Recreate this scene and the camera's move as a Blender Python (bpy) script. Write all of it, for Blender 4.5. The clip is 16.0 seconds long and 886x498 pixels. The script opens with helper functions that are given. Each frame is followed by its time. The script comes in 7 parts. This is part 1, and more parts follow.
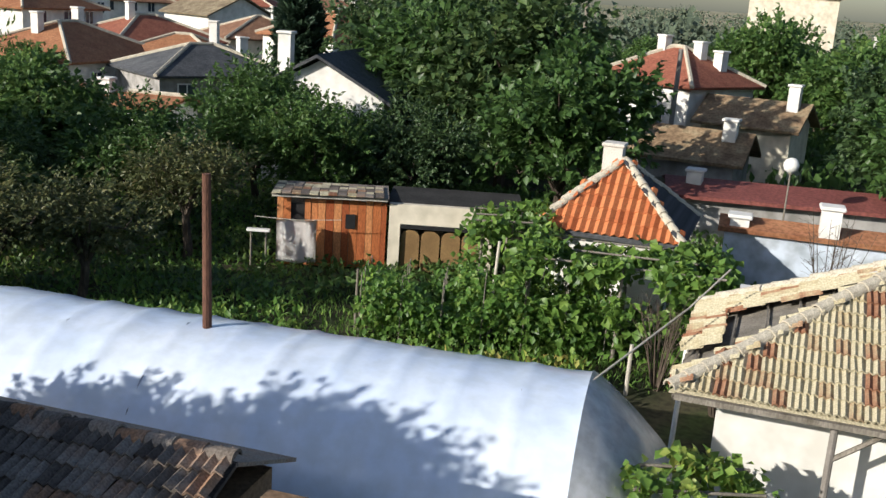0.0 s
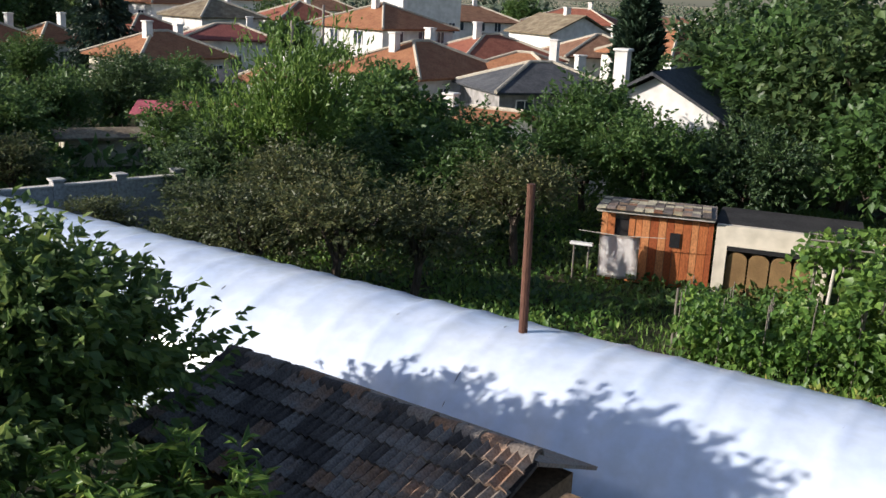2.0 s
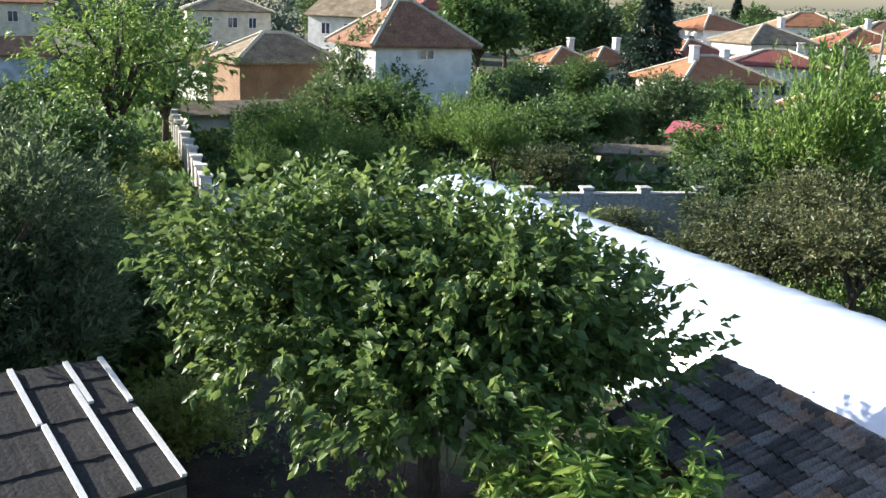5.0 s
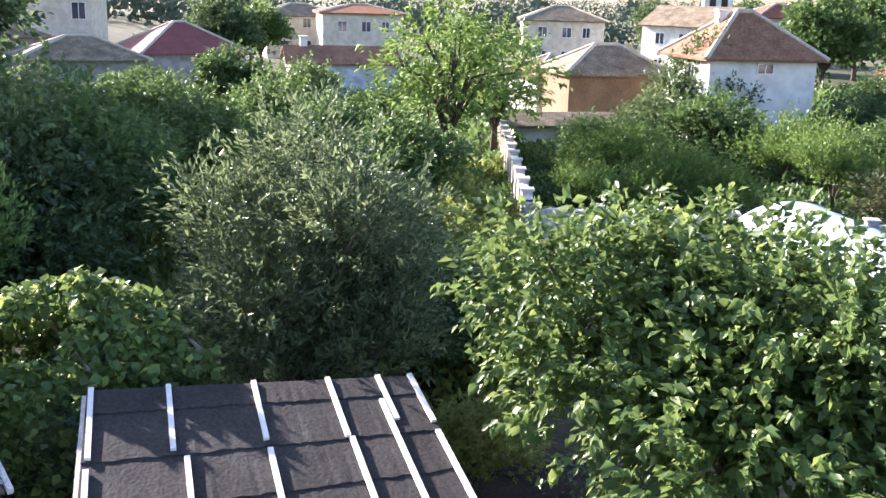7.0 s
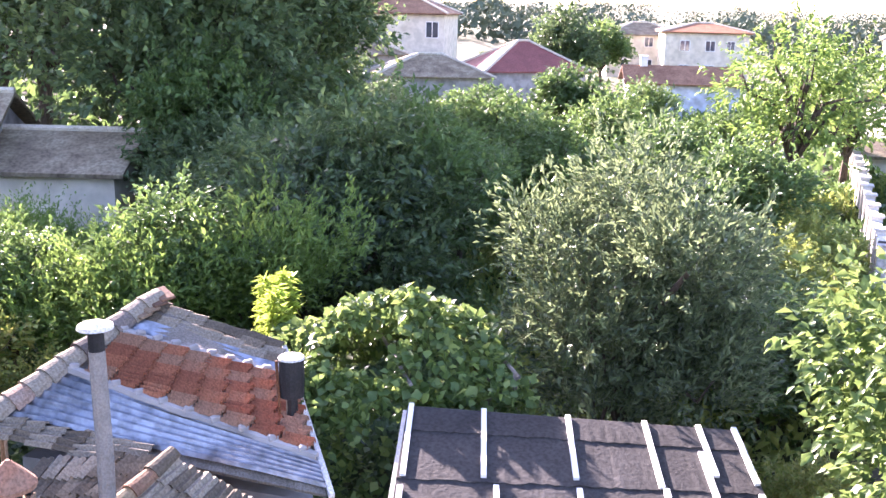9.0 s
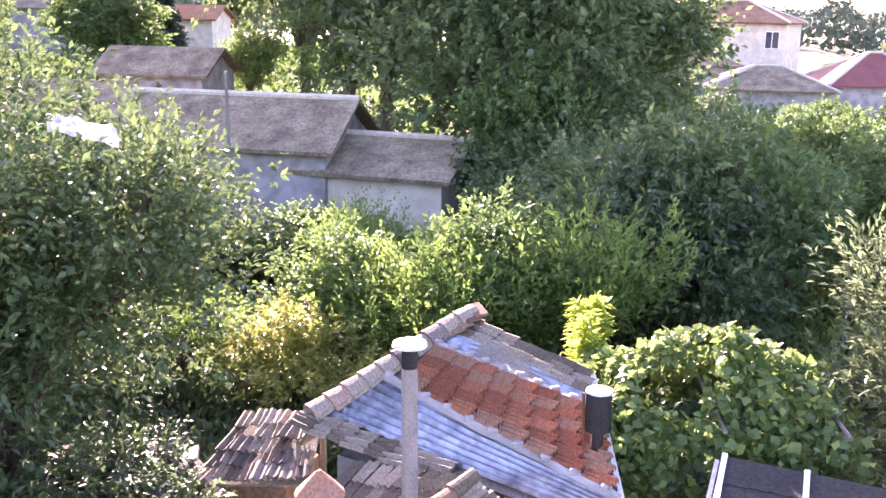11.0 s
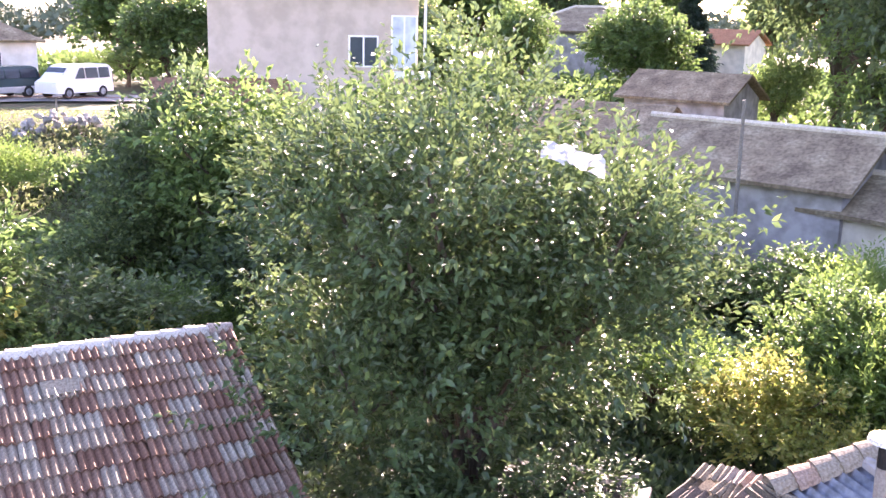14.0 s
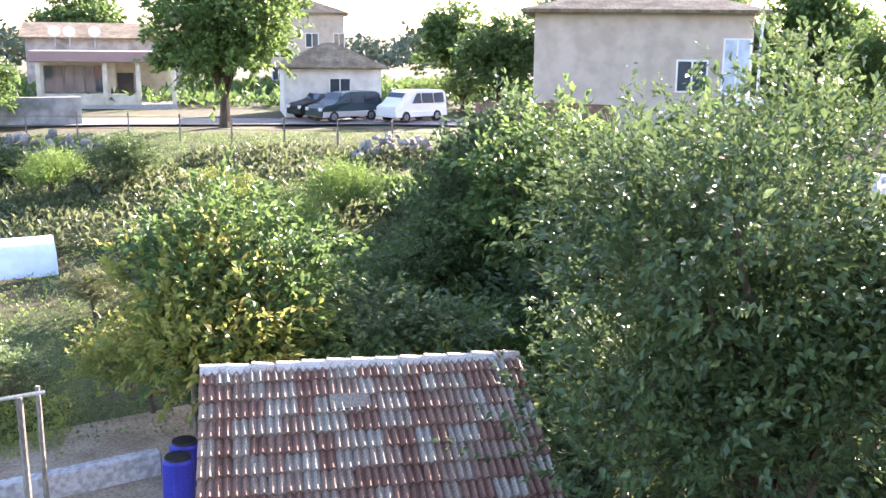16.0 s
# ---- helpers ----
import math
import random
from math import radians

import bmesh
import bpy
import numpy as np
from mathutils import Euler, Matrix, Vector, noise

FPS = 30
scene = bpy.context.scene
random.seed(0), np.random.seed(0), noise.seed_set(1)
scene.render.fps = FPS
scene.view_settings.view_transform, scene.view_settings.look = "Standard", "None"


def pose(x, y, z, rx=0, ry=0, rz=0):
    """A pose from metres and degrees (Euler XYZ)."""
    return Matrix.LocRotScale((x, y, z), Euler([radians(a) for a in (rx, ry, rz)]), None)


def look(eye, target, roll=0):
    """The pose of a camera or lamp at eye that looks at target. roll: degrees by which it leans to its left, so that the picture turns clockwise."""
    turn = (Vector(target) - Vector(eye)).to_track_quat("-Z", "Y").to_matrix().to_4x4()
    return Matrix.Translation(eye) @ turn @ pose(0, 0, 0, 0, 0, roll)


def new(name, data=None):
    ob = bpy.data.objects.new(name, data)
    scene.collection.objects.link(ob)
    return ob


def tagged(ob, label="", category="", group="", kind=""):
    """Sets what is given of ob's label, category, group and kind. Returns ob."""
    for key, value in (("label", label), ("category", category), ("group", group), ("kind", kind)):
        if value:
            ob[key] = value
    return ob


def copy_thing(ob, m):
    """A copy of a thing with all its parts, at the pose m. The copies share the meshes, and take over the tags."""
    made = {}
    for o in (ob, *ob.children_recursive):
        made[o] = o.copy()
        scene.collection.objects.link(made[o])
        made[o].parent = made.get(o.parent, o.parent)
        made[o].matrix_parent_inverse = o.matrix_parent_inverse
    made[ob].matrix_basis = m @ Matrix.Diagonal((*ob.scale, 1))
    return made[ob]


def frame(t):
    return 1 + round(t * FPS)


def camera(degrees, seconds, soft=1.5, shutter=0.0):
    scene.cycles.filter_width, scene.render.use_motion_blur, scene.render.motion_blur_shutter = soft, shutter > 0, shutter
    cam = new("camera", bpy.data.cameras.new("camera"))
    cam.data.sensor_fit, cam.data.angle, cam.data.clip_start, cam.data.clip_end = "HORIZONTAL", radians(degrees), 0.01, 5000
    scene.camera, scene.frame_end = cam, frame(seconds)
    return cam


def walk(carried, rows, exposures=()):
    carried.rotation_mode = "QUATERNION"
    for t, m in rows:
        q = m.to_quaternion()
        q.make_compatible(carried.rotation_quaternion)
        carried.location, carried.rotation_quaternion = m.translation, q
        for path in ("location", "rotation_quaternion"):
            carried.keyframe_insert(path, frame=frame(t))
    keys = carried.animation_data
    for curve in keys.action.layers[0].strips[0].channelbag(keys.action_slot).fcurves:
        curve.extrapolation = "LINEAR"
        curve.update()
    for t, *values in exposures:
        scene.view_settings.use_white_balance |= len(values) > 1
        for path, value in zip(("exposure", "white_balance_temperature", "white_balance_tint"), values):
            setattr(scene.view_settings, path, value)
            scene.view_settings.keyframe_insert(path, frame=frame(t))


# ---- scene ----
cam = camera(48.2, 16.0, soft=1.5)
# seconds, place, tilt, lean and heading of the hand-held camera on its balcony
ROWS = [
    (0.0, -0.083, 0.086, 8.345, -14.28, 3.89, -0.34),
    (0.5, -0.012, 0.012, 8.348, -14.34, 3.49, 5.12),
    (1.0, 0.044, -0.057, 8.350, -14.45, 3.29, 9.88),
    (1.5, 0.077, -0.085, 8.340, -14.31, 2.99, 14.32),
    (2.0, 0.117, -0.099, 8.310, -14.33, 2.74, 19.06),
    (2.5, 0.165, -0.104, 8.271, -14.27, 2.60, 24.03),
    (3.0, 0.245, -0.139, 8.227, -14.04, 2.61, 28.86),
    (3.5, 0.366, -0.197, 8.190, -13.84, 2.12, 33.56),
    (4.0, 0.495, -0.258, 8.153, -14.01, 2.10, 38.35),
    (4.5, 0.602, -0.279, 8.135, -14.26, 1.99, 42.79),
    (5.0, 0.694, -0.210, 8.111, -14.08, 2.16, 49.75),
    (5.2, 0.691, -0.181, 8.112, -14.12, 2.22, 51.66),
    (7.3, 0.134, 0.175, 8.364, -14.04, 1.75, 71.13),
    (7.5, 0.083, 0.188, 8.373, -13.89, 1.88, 72.82),
    (8.0, -0.042, 0.201, 8.419, -13.88, 1.58, 78.20),
    (8.5, -0.144, 0.196, 8.460, -13.76, 1.85, 82.62),
    (9.0, -0.238, 0.210, 8.467, -13.74, 1.30, 87.78),
    (11.5, -0.885, 0.114, 8.667, -13.42, 1.18, 110.87),
    (12.0, -1.027, 0.128, 8.693, -13.00, 1.25, 115.68),
    (12.5, -1.148, 0.167, 8.724, -12.62, 1.15, 121.40),
    (13.0, -1.257, 0.228, 8.742, -12.50, 1.11, 127.00),
    (13.5, -1.399, 0.242, 8.760, -12.66, 1.17, 131.71),
    (14.0, -1.549, 0.163, 8.755, -13.02, 1.41, 136.11),
    (14.5, -1.721, 0.062, 8.728, -12.27, 0.95, 141.28),
    (15.0, -1.893, -0.027, 8.691, -12.24, 0.98, 146.08),
    (15.5, -2.098, -0.121, 8.662, -12.21, 1.02, 150.85),
    (16.0, -2.359, -0.225, 8.646, -11.82, 0.63, 155.21),
]
PATH = [(t, pose(0, 0, 0, 0, 0, h) @ pose(0, 0, 0, 90 + p, 0, 0) @ pose(0, 0, 0, 0, 0, l)) for t, x, y, z, p, l, h in ROWS]
for (t, m), row in zip(PATH, ROWS):
    m.translation = row[1:4]
EXPOSURES = [(0.0, 0.36, 5950, 11), (2.5, 0.5, 5950, 16), (3.5, 0.85, 5950, 15), (5.0, 1.52, 5900, 13), (7.5, 2.5, 5950, 30), (8.2, 2.8, 6000, 34), (9.0, 3.35, 6100, 41), (11.5, 3.65, 6550, 53), (13.0, 3.65, 6700, 50), (14.5, 3.5, 6500, 41), (16.0, 3.2, 6300, 30)]
walk(cam, PATH, EXPOSURES)

# ---- light: a low afternoon sun, clear sky ----
SUN_AZ, SUN_EL = 122.0, 20.0
world = bpy.data.worlds.new("sky")
scene.world = world
world.use_nodes = True
sky = world.node_tree.nodes.new("ShaderNodeTexSky")
sky.sky_type = "NISHITA"
sky.sun_disc = False
sky.sun_elevation = radians(SUN_EL)
sky.sun_rotation = radians(-SUN_AZ)
sky.dust_density = 1.4
world.node_tree.links.new(sky.outputs[0], world.node_tree.nodes["Background"].inputs[0])
world.node_tree.nodes["Background"].inputs[1].default_value = 0.088
lamp = bpy.data.lights.new("sun", "SUN")
lamp.energy, lamp.angle, lamp.color = 5.0, radians(0.6), (1.0, 0.9, 0.74)
sun = new("sun", lamp)
sun_way = Vector((-math.sin(radians(SUN_AZ)) * math.cos(radians(SUN_EL)), math.cos(radians(SUN_AZ)) * math.cos(radians(SUN_EL)), math.sin(radians(SUN_EL))))
sun.matrix_world = look(sun_way * 60, (0, 0, 0))


# ---- materials ----
def material(name, colours, rough=0.8, scale=4.0, bump=0.3, metal=0.0, by="noise", fine=40.0, spread=(0.3, 0.7), leaf=0.0, spec=0.3, stretch=(1, 1, 1), bands=0.0, grime=0.25):
    """A node material: colours mixed by a noise, by each object or by each loose piece, with a finer grain and relief."""
    m = bpy.data.materials.new(name)
    m.use_nodes = True
    n, l = m.node_tree.nodes, m.node_tree.links
    p = n["Principled BSDF"]
    p.inputs["Roughness"].default_value = rough
    p.inputs["Metallic"].default_value = metal
    p.inputs["Specular IOR Level"].default_value = spec
    tc = n.new("ShaderNodeTexCoord")
    mp = n.new("ShaderNodeMapping")
    mp.inputs["Scale"].default_value = stretch
    l.new(tc.outputs["Object"], mp.inputs["Vector"])
    big = n.new("ShaderNodeTexNoise")
    big.inputs["Scale"].default_value, big.inputs["Detail"].default_value = scale, 5
    l.new(mp.outputs[0], big.inputs["Vector"])
    ramp = n.new("ShaderNodeValToRGB")
    els = ramp.color_ramp.elements
    while len(els) < len(colours):
        els.new(0.5)
    for i, c in enumerate(colours):
        els[i].position = spread[0] + (spread[1] - spread[0]) * i / max(1, len(colours) - 1)
        els[i].color = (*c, 1)
    source = big.outputs["Fac"]
    if by == "object":
        oi = n.new("ShaderNodeObjectInfo")
        mx = n.new("ShaderNodeMath")
        mx.operation = "MULTIPLY_ADD"
        mx.inputs[1].default_value = 0.35
        l.new(big.outputs["Fac"], mx.inputs[0])
        sc = n.new("ShaderNodeMath")
        sc.operation = "MULTIPLY_ADD"
        sc.inputs[1].default_value, sc.inputs[2].default_value = 0.85, -0.1
        l.new(oi.outputs["Random"], sc.inputs[0])
        l.new(sc.outputs[0], mx.inputs[2])
        source = mx.outputs[0]
    if by == "island":
        ge = n.new("ShaderNodeNewGeometry")
        oi = n.new("ShaderNodeObjectInfo")
        mx = n.new("ShaderNodeMath")
        mx.operation = "MULTIPLY_ADD"
        mx.inputs[1].default_value = 0.62
        l.new(ge.outputs["Random Per Island"], mx.inputs[0])
        sc = n.new("ShaderNodeMath")
        sc.operation = "MULTIPLY"
        sc.inputs[1].default_value = 0.38
        l.new(oi.outputs["Random"], sc.inputs[0])
        l.new(sc.outputs[0], mx.inputs[2])
        source = mx.outputs[0]
    l.new(source, ramp.inputs[0])
    grain = n.new("ShaderNodeTexNoise")
    grain.inputs["Scale"].default_value, grain.inputs["Detail"].default_value = fine, 3
    l.new(mp.outputs[0], grain.inputs["Vector"])
    colour = ramp.outputs[0]
    if grime and by != "island":
        mix = n.new("ShaderNodeMix")
        mix.data_type, mix.blend_type = "RGBA", "MULTIPLY"
        gr = n.new("ShaderNodeValToRGB")
        gr.color_ramp.elements[0].position, gr.color_ramp.elements[1].position = 0.35, 0.62
        g = 1 - grime * 1.6
        gr.color_ramp.elements[0].color, gr.color_ramp.elements[1].color = (g, g, g * 0.97, 1), (1, 1, 1, 1)
        l.new(grain.outputs["Fac"], gr.inputs[0])
        mix.inputs[0].default_value = 1.0
        l.new(colour, mix.inputs[6])
        l.new(gr.outputs[0], mix.inputs[7])
        colour = mix.outputs[2]
    l.new(colour, p.inputs["Base Color"])
    if bump:
        bu = n.new("ShaderNodeBump")
        bu.inputs["Strength"].default_value, bu.inputs["Distance"].default_value = bump, 0.02
        l.new(grain.outputs["Fac"], bu.inputs["Height"])
        last = bu
        if bands:
            # courses of tiles, level round the roof
            sp = n.new("ShaderNodeTexWave")
            sp.wave_type, sp.bands_direction, sp.wave_profile = "BANDS", "Z", "SAW"
            sp.inputs["Scale"].default_value = bands
            sp.inputs["Distortion"].default_value = 0.4
            l.new(tc.outputs["Object"], sp.inputs["Vector"])
            b2 = n.new("ShaderNodeBump")
            b2.inputs["Strength"].default_value, b2.inputs["Distance"].default_value = 0.8, 0.05
            l.new(sp.outputs["Fac"], b2.inputs["Height"])
            l.new(bu.outputs[0], b2.inputs["Normal"])
            last = b2
        l.new(last.outputs[0], p.inputs["Normal"])
    if leaf:
        tr = n.new("ShaderNodeBsdfTranslucent")
        hs = n.new("ShaderNodeHueSaturation")
        hs.inputs["Hue"].default_value, hs.inputs["Saturation"].default_value, hs.inputs["Value"].default_value = 0.48, 0.95, 1.55
        l.new(colour, hs.inputs["Color"])
        l.new(hs.outputs[0], tr.inputs["Color"])
        ms = n.new("ShaderNodeMixShader")
        ms.inputs[0].default_value = leaf
        l.new(p.outputs[0], ms.inputs[1])
        l.new(tr.outputs[0], ms.inputs[2])
        l.new(ms.outputs[0], n["Material Output"].inputs[0])
    return m


def greens(name, dark, mid, light, leaf=0.35, rough=0.45, extra=None):
    gain = 1.45
    cols = [(c[0] * gain * 1.03, c[1] * gain * 0.95, c[2] * gain + 0.008) for c in [dark, mid, mid, light] + ([extra] if extra else [])]
    return material(name, cols, rough, by="island", spread=(0.05, 0.97), leaf=leaf, bump=0, spec=0.4)


LEAF_APRICOT = greens("apricot leaves", (0.024, 0.05, 0.011), (0.055, 0.105, 0.02), (0.14, 0.21, 0.042))
LEAF_DARK = greens("dark leaves", (0.02, 0.042, 0.015), (0.048, 0.09, 0.025), (0.125, 0.19, 0.052))
LEAF_MID = greens("orchard leaves", (0.028, 0.06, 0.014), (0.05, 0.105, 0.02), (0.1, 0.17, 0.035))
LEAF_PLUM = greens("plum leaves", (0.022, 0.045, 0.014), (0.042, 0.08, 0.02), (0.1, 0.155, 0.04), leaf=0.24, rough=0.35)
LEAF_GREY = greens("grey-green leaves", (0.034, 0.058, 0.022), (0.085, 0.13, 0.048), (0.26, 0.32, 0.17), leaf=0.35, rough=0.32)
LEAF_LIGHT = greens("light leaves", (0.04, 0.085, 0.014), (0.07, 0.14, 0.02), (0.125, 0.21, 0.035))
# Desaturated greens: the distance haze is painted into the leaf colour.
LEAF_FAR = greens("far leaves greyed for haze", (0.035, 0.05, 0.03), (0.055, 0.08, 0.045), (0.085, 0.11, 0.065), leaf=0.0, rough=1.0)
LEAF_YELLOW = greens("yellowing leaves", (0.06, 0.1, 0.016), (0.11, 0.16, 0.024), (0.17, 0.205, 0.038), extra=(0.18, 0.18, 0.04))
LEAF_VINE = greens("vine leaves", (0.035, 0.08, 0.013), (0.085, 0.165, 0.024), (0.17, 0.27, 0.045), extra=(0.2, 0.24, 0.05))
LEAF_FEATHER = greens("feathery yellow-green leaves", (0.12, 0.2, 0.02), (0.2, 0.31, 0.035), (0.3, 0.42, 0.06), leaf=0.5)
LEAF_SPRUCE = greens("spruce needles", (0.012, 0.026, 0.014), (0.022, 0.045, 0.02), (0.04, 0.07, 0.03), leaf=0.1)
LEAF_DRY = greens("dry brown-green leaves", (0.035, 0.05, 0.018), (0.06, 0.085, 0.028), (0.12, 0.13, 0.045))
LEAF_BROWN = greens("thin brownish leaves", (0.03, 0.042, 0.014), (0.055, 0.074, 0.022), (0.105, 0.12, 0.038), extra=(0.12, 0.1, 0.04))
GRASS = greens("grass blades", (0.05, 0.1, 0.02), (0.09, 0.18, 0.03), (0.15, 0.25, 0.045), extra=(0.24, 0.26, 0.09))
BARK = material("bark", [(0.06, 0.045, 0.032), (0.14, 0.11, 0.085)], 0.95, 6, 0.8, fine=25, stretch=(1, 1, 0.25))
EARTH = material("garden earth", [(0.035, 0.042, 0.016), (0.075, 0.065, 0.035), (0.055, 0.08, 0.022), (0.11, 0.12, 0.045)], 0.95, 0.35, 0.8, fine=6, grime=0.3)


def far_fields(m, start, end):
    """Stubble and pasture, coloured pale for distant haze, take over from garden earth beyond the village."""
    n, l = m.node_tree.nodes, m.node_tree.links
    p = n["Principled BSDF"]
    near = p.inputs["Base Color"].links[0].from_socket
    geo, size, cut = n.new("ShaderNodeNewGeometry"), n.new("ShaderNodeVectorMath"), n.new("ShaderNodeMapRange")
    size.operation = "LENGTH"
    cut.inputs[1].default_value, cut.inputs[2].default_value = start, end
    l.new(geo.outputs["Position"], size.inputs[0])
    l.new(size.outputs["Value"], cut.inputs[0])
    plots, tint = n.new("ShaderNodeTexVoronoi"), n.new("ShaderNodeValToRGB")
    plots.inputs["Scale"].default_value = 0.009
    l.new(geo.outputs["Position"], plots.inputs["Vector"])
    # Pale plot tones: partly dry fields, partly haze put into the colour.
    tint.color_ramp.elements[0].color, tint.color_ramp.elements[1].color = (0.16, 0.17, 0.09, 1), (0.38, 0.33, 0.22, 1)
    l.new(plots.outputs["Color"], tint.inputs[0])
    mix = n.new("ShaderNodeMix")
    mix.data_type = "RGBA"
    l.new(cut.outputs[0], mix.inputs[0])
    l.new(near, mix.inputs[6])
    l.new(tint.outputs[0], mix.inputs[7])
    l.new(mix.outputs[2], p.inputs["Base Color"])


far_fields(EARTH, 150, 230)
# Brown soil with the apricot's deep shade put into its colour.
SHADE_SOIL = material("soil darkened for shade", [(0.022, 0.017, 0.012), (0.045, 0.034, 0.024), (0.075, 0.055, 0.038)], 0.95, 1.4, 0.9, fine=16)
YARD = material("trodden yard soil", [(0.26, 0.2, 0.13), (0.44, 0.36, 0.25)], 0.95, 1.2, 0.6, fine=14)
ROAD = material("pale worn asphalt", [(0.2, 0.2, 0.2), (0.3, 0.3, 0.29)], 0.9, 0.8, 0.4, fine=30)
PLASTIC = material("greenhouse plastic", [(0.6, 0.7, 0.88), (0.74, 0.81, 0.93)], 0.2, 0.7, 0.35, fine=3, spec=0.7, grime=0.07)
THIN_PLASTIC = material("thin loose plastic", [(0.5, 0.53, 0.57), (0.72, 0.74, 0.78)], 0.25, 1.6, 0.5, fine=5, spec=0.5, grime=0.12)


def see_through(m, share):
    """Lets a share of the light pass straight through a thin sheet."""
    n, l = m.node_tree.nodes, m.node_tree.links
    clear, mix = n.new("ShaderNodeBsdfTransparent"), n.new("ShaderNodeMixShader")
    mix.inputs[0].default_value = share
    l.new(n["Principled BSDF"].outputs[0], mix.inputs[1])
    l.new(clear.outputs[0], mix.inputs[2])
    l.new(mix.outputs[0], n["Material Output"].inputs[0])


see_through(THIN_PLASTIC, 0.32)
POLE_WOOD = material("brown pole wood", [(0.1, 0.045, 0.03), (0.17, 0.08, 0.05)], 0.8, 3, 0.5, stretch=(1, 1, 0.2))
GREY_WOOD = material("weathered grey wood", [(0.17, 0.15, 0.12), (0.3, 0.27, 0.23)], 0.9, 3, 0.6, stretch=(1, 1, 0.3))
PALE_WOOD = material("pale wood", [(0.5, 0.46, 0.38), (0.66, 0.62, 0.54)], 0.85, 3, 0.4)
ORANGE_WOOD = material("orange-brown painted boards", [(0.36, 0.095, 0.03), (0.5, 0.16, 0.05), (0.62, 0.26, 0.1)], 0.8, 2, 0.5, by="object", stretch=(1, 1, 0.3))
TILE_OLD = material("lichened old tiles", [(0.22, 0.075, 0.035), (0.36, 0.2, 0.12), (0.5, 0.43, 0.27), (0.58, 0.52, 0.36)], 0.92, 5, 0.7, by="object", fine=30, spread=(0.0, 0.5))
TILE_DARK = material("dark weathered tiles", [(0.085, 0.07, 0.062), (0.18, 0.15, 0.128), (0.31, 0.27, 0.235), (0.36, 0.19, 0.1)], 0.95, 5, 0.7, by="object", fine=30, spread=(0.05, 1.0))
TILE_RED = material("faded red tiles", [(0.2, 0.105, 0.07), (0.26, 0.15, 0.105), (0.29, 0.21, 0.155), (0.37, 0.33, 0.265)], 0.8, 5, 0.6, by="object", fine=30, spread=(0.1, 0.9))
TILE_BRICK = material("terracotta pan tiles", [(0.27, 0.1, 0.055), (0.38, 0.15, 0.08), (0.32, 0.18, 0.115)], 0.85, 5, 0.6, by="object", fine=30)
TILE_GREY = material("grey mossy tiles", [(0.13, 0.105, 0.075), (0.21, 0.17, 0.12), (0.29, 0.25, 0.19)], 0.95, 5, 0.6, by="object", fine=30)
TILE_MOSS = material("mossy brown ridge tiles", [(0.15, 0.085, 0.055), (0.24, 0.14, 0.09), (0.27, 0.22, 0.14)], 0.95, 5, 0.6, by="object", fine=30)
RIDGE = material("pale mortar ridge", [(0.5, 0.44, 0.34), (0.68, 0.62, 0.5)], 0.9, 6, 0.6)
ROOF_ORANGE = material("orange roof tiles", [(0.31, 0.13, 0.065), (0.42, 0.2, 0.1)], 0.9, 1.5, 0.5, fine=9, bands=2.4)
ROOF_RED = material("red roof tiles", [(0.26, 0.085, 0.055), (0.34, 0.13, 0.08)], 0.9, 1.5, 0.5, fine=9, bands=2.4)
ROOF_BROWN = material("brown roof tiles", [(0.2, 0.1, 0.06), (0.32, 0.18, 0.11)], 0.92, 1.2, 0.6, fine=8, bands=2.4)
ROOF_TAN = material("mossy tan roof tiles", [(0.19, 0.125, 0.075), (0.3, 0.21, 0.125), (0.36, 0.29, 0.18)], 0.92, 1.6, 0.6, fine=8, bands=2.4)
ROOF_GREY = material("grey-brown old roof tiles", [(0.152, 0.118, 0.080), (0.247, 0.196, 0.128), (0.342, 0.294, 0.200)], 0.92, 1.2, 0.6, fine=8, bands=2.4)
ROOF_DARK = material("dark slate roof", [(0.07, 0.075, 0.085), (0.12, 0.125, 0.135)], 0.9, 1.2, 0.5, fine=9, bands=2.4)
ROOF_MAROON = material("maroon sheet roof", [(0.19, 0.06, 0.05), (0.26, 0.085, 0.07)], 0.7, 0.8, 0.3, fine=9)
ROOF_PINK = material("pinkish red sheet roof", [(0.5, 0.1, 0.13), (0.6, 0.16, 0.18)], 0.7, 0.8, 0.3, fine=9)
WHITE_WALL = material("white limewash", [(0.72, 0.7, 0.66), (0.82, 0.8, 0.76)], 0.9, 0.6, 0.12, fine=1.7, grime=0.12)
CREAM_WALL = material("cream render", [(0.62, 0.56, 0.44), (0.72, 0.66, 0.54)], 0.9, 0.6, 0.12, fine=1.7, grime=0.15)
BEIGE_WALL = material("beige-pink render", [(0.5, 0.41, 0.33), (0.58, 0.48, 0.39)], 0.9, 0.4, 0.12, fine=1.7, grime=0.12)
BROWN_WALL = material("brown brick wall", [(0.22, 0.14, 0.085), (0.32, 0.21, 0.125)], 0.92, 0.8, 0.5, fine=12)
GREY_WALL = material("grey render", [(0.3, 0.29, 0.28), (0.42, 0.4, 0.38)], 0.92, 0.6, 0.12, fine=1.7)
BLUE_WALL = material("bluish white wall", [(0.5, 0.57, 0.66), (0.62, 0.67, 0.74)], 0.9, 0.6, 0.12, fine=1.7)
CONCRETE = material("pale concrete blocks", [(0.42, 0.41, 0.4), (0.55, 0.54, 0.52)], 0.92, 0.7, 0.5, fine=10)
COPING = material("white coping", [(0.66, 0.62, 0.56), (0.76, 0.72, 0.66)], 0.9, 1.5, 0.3)
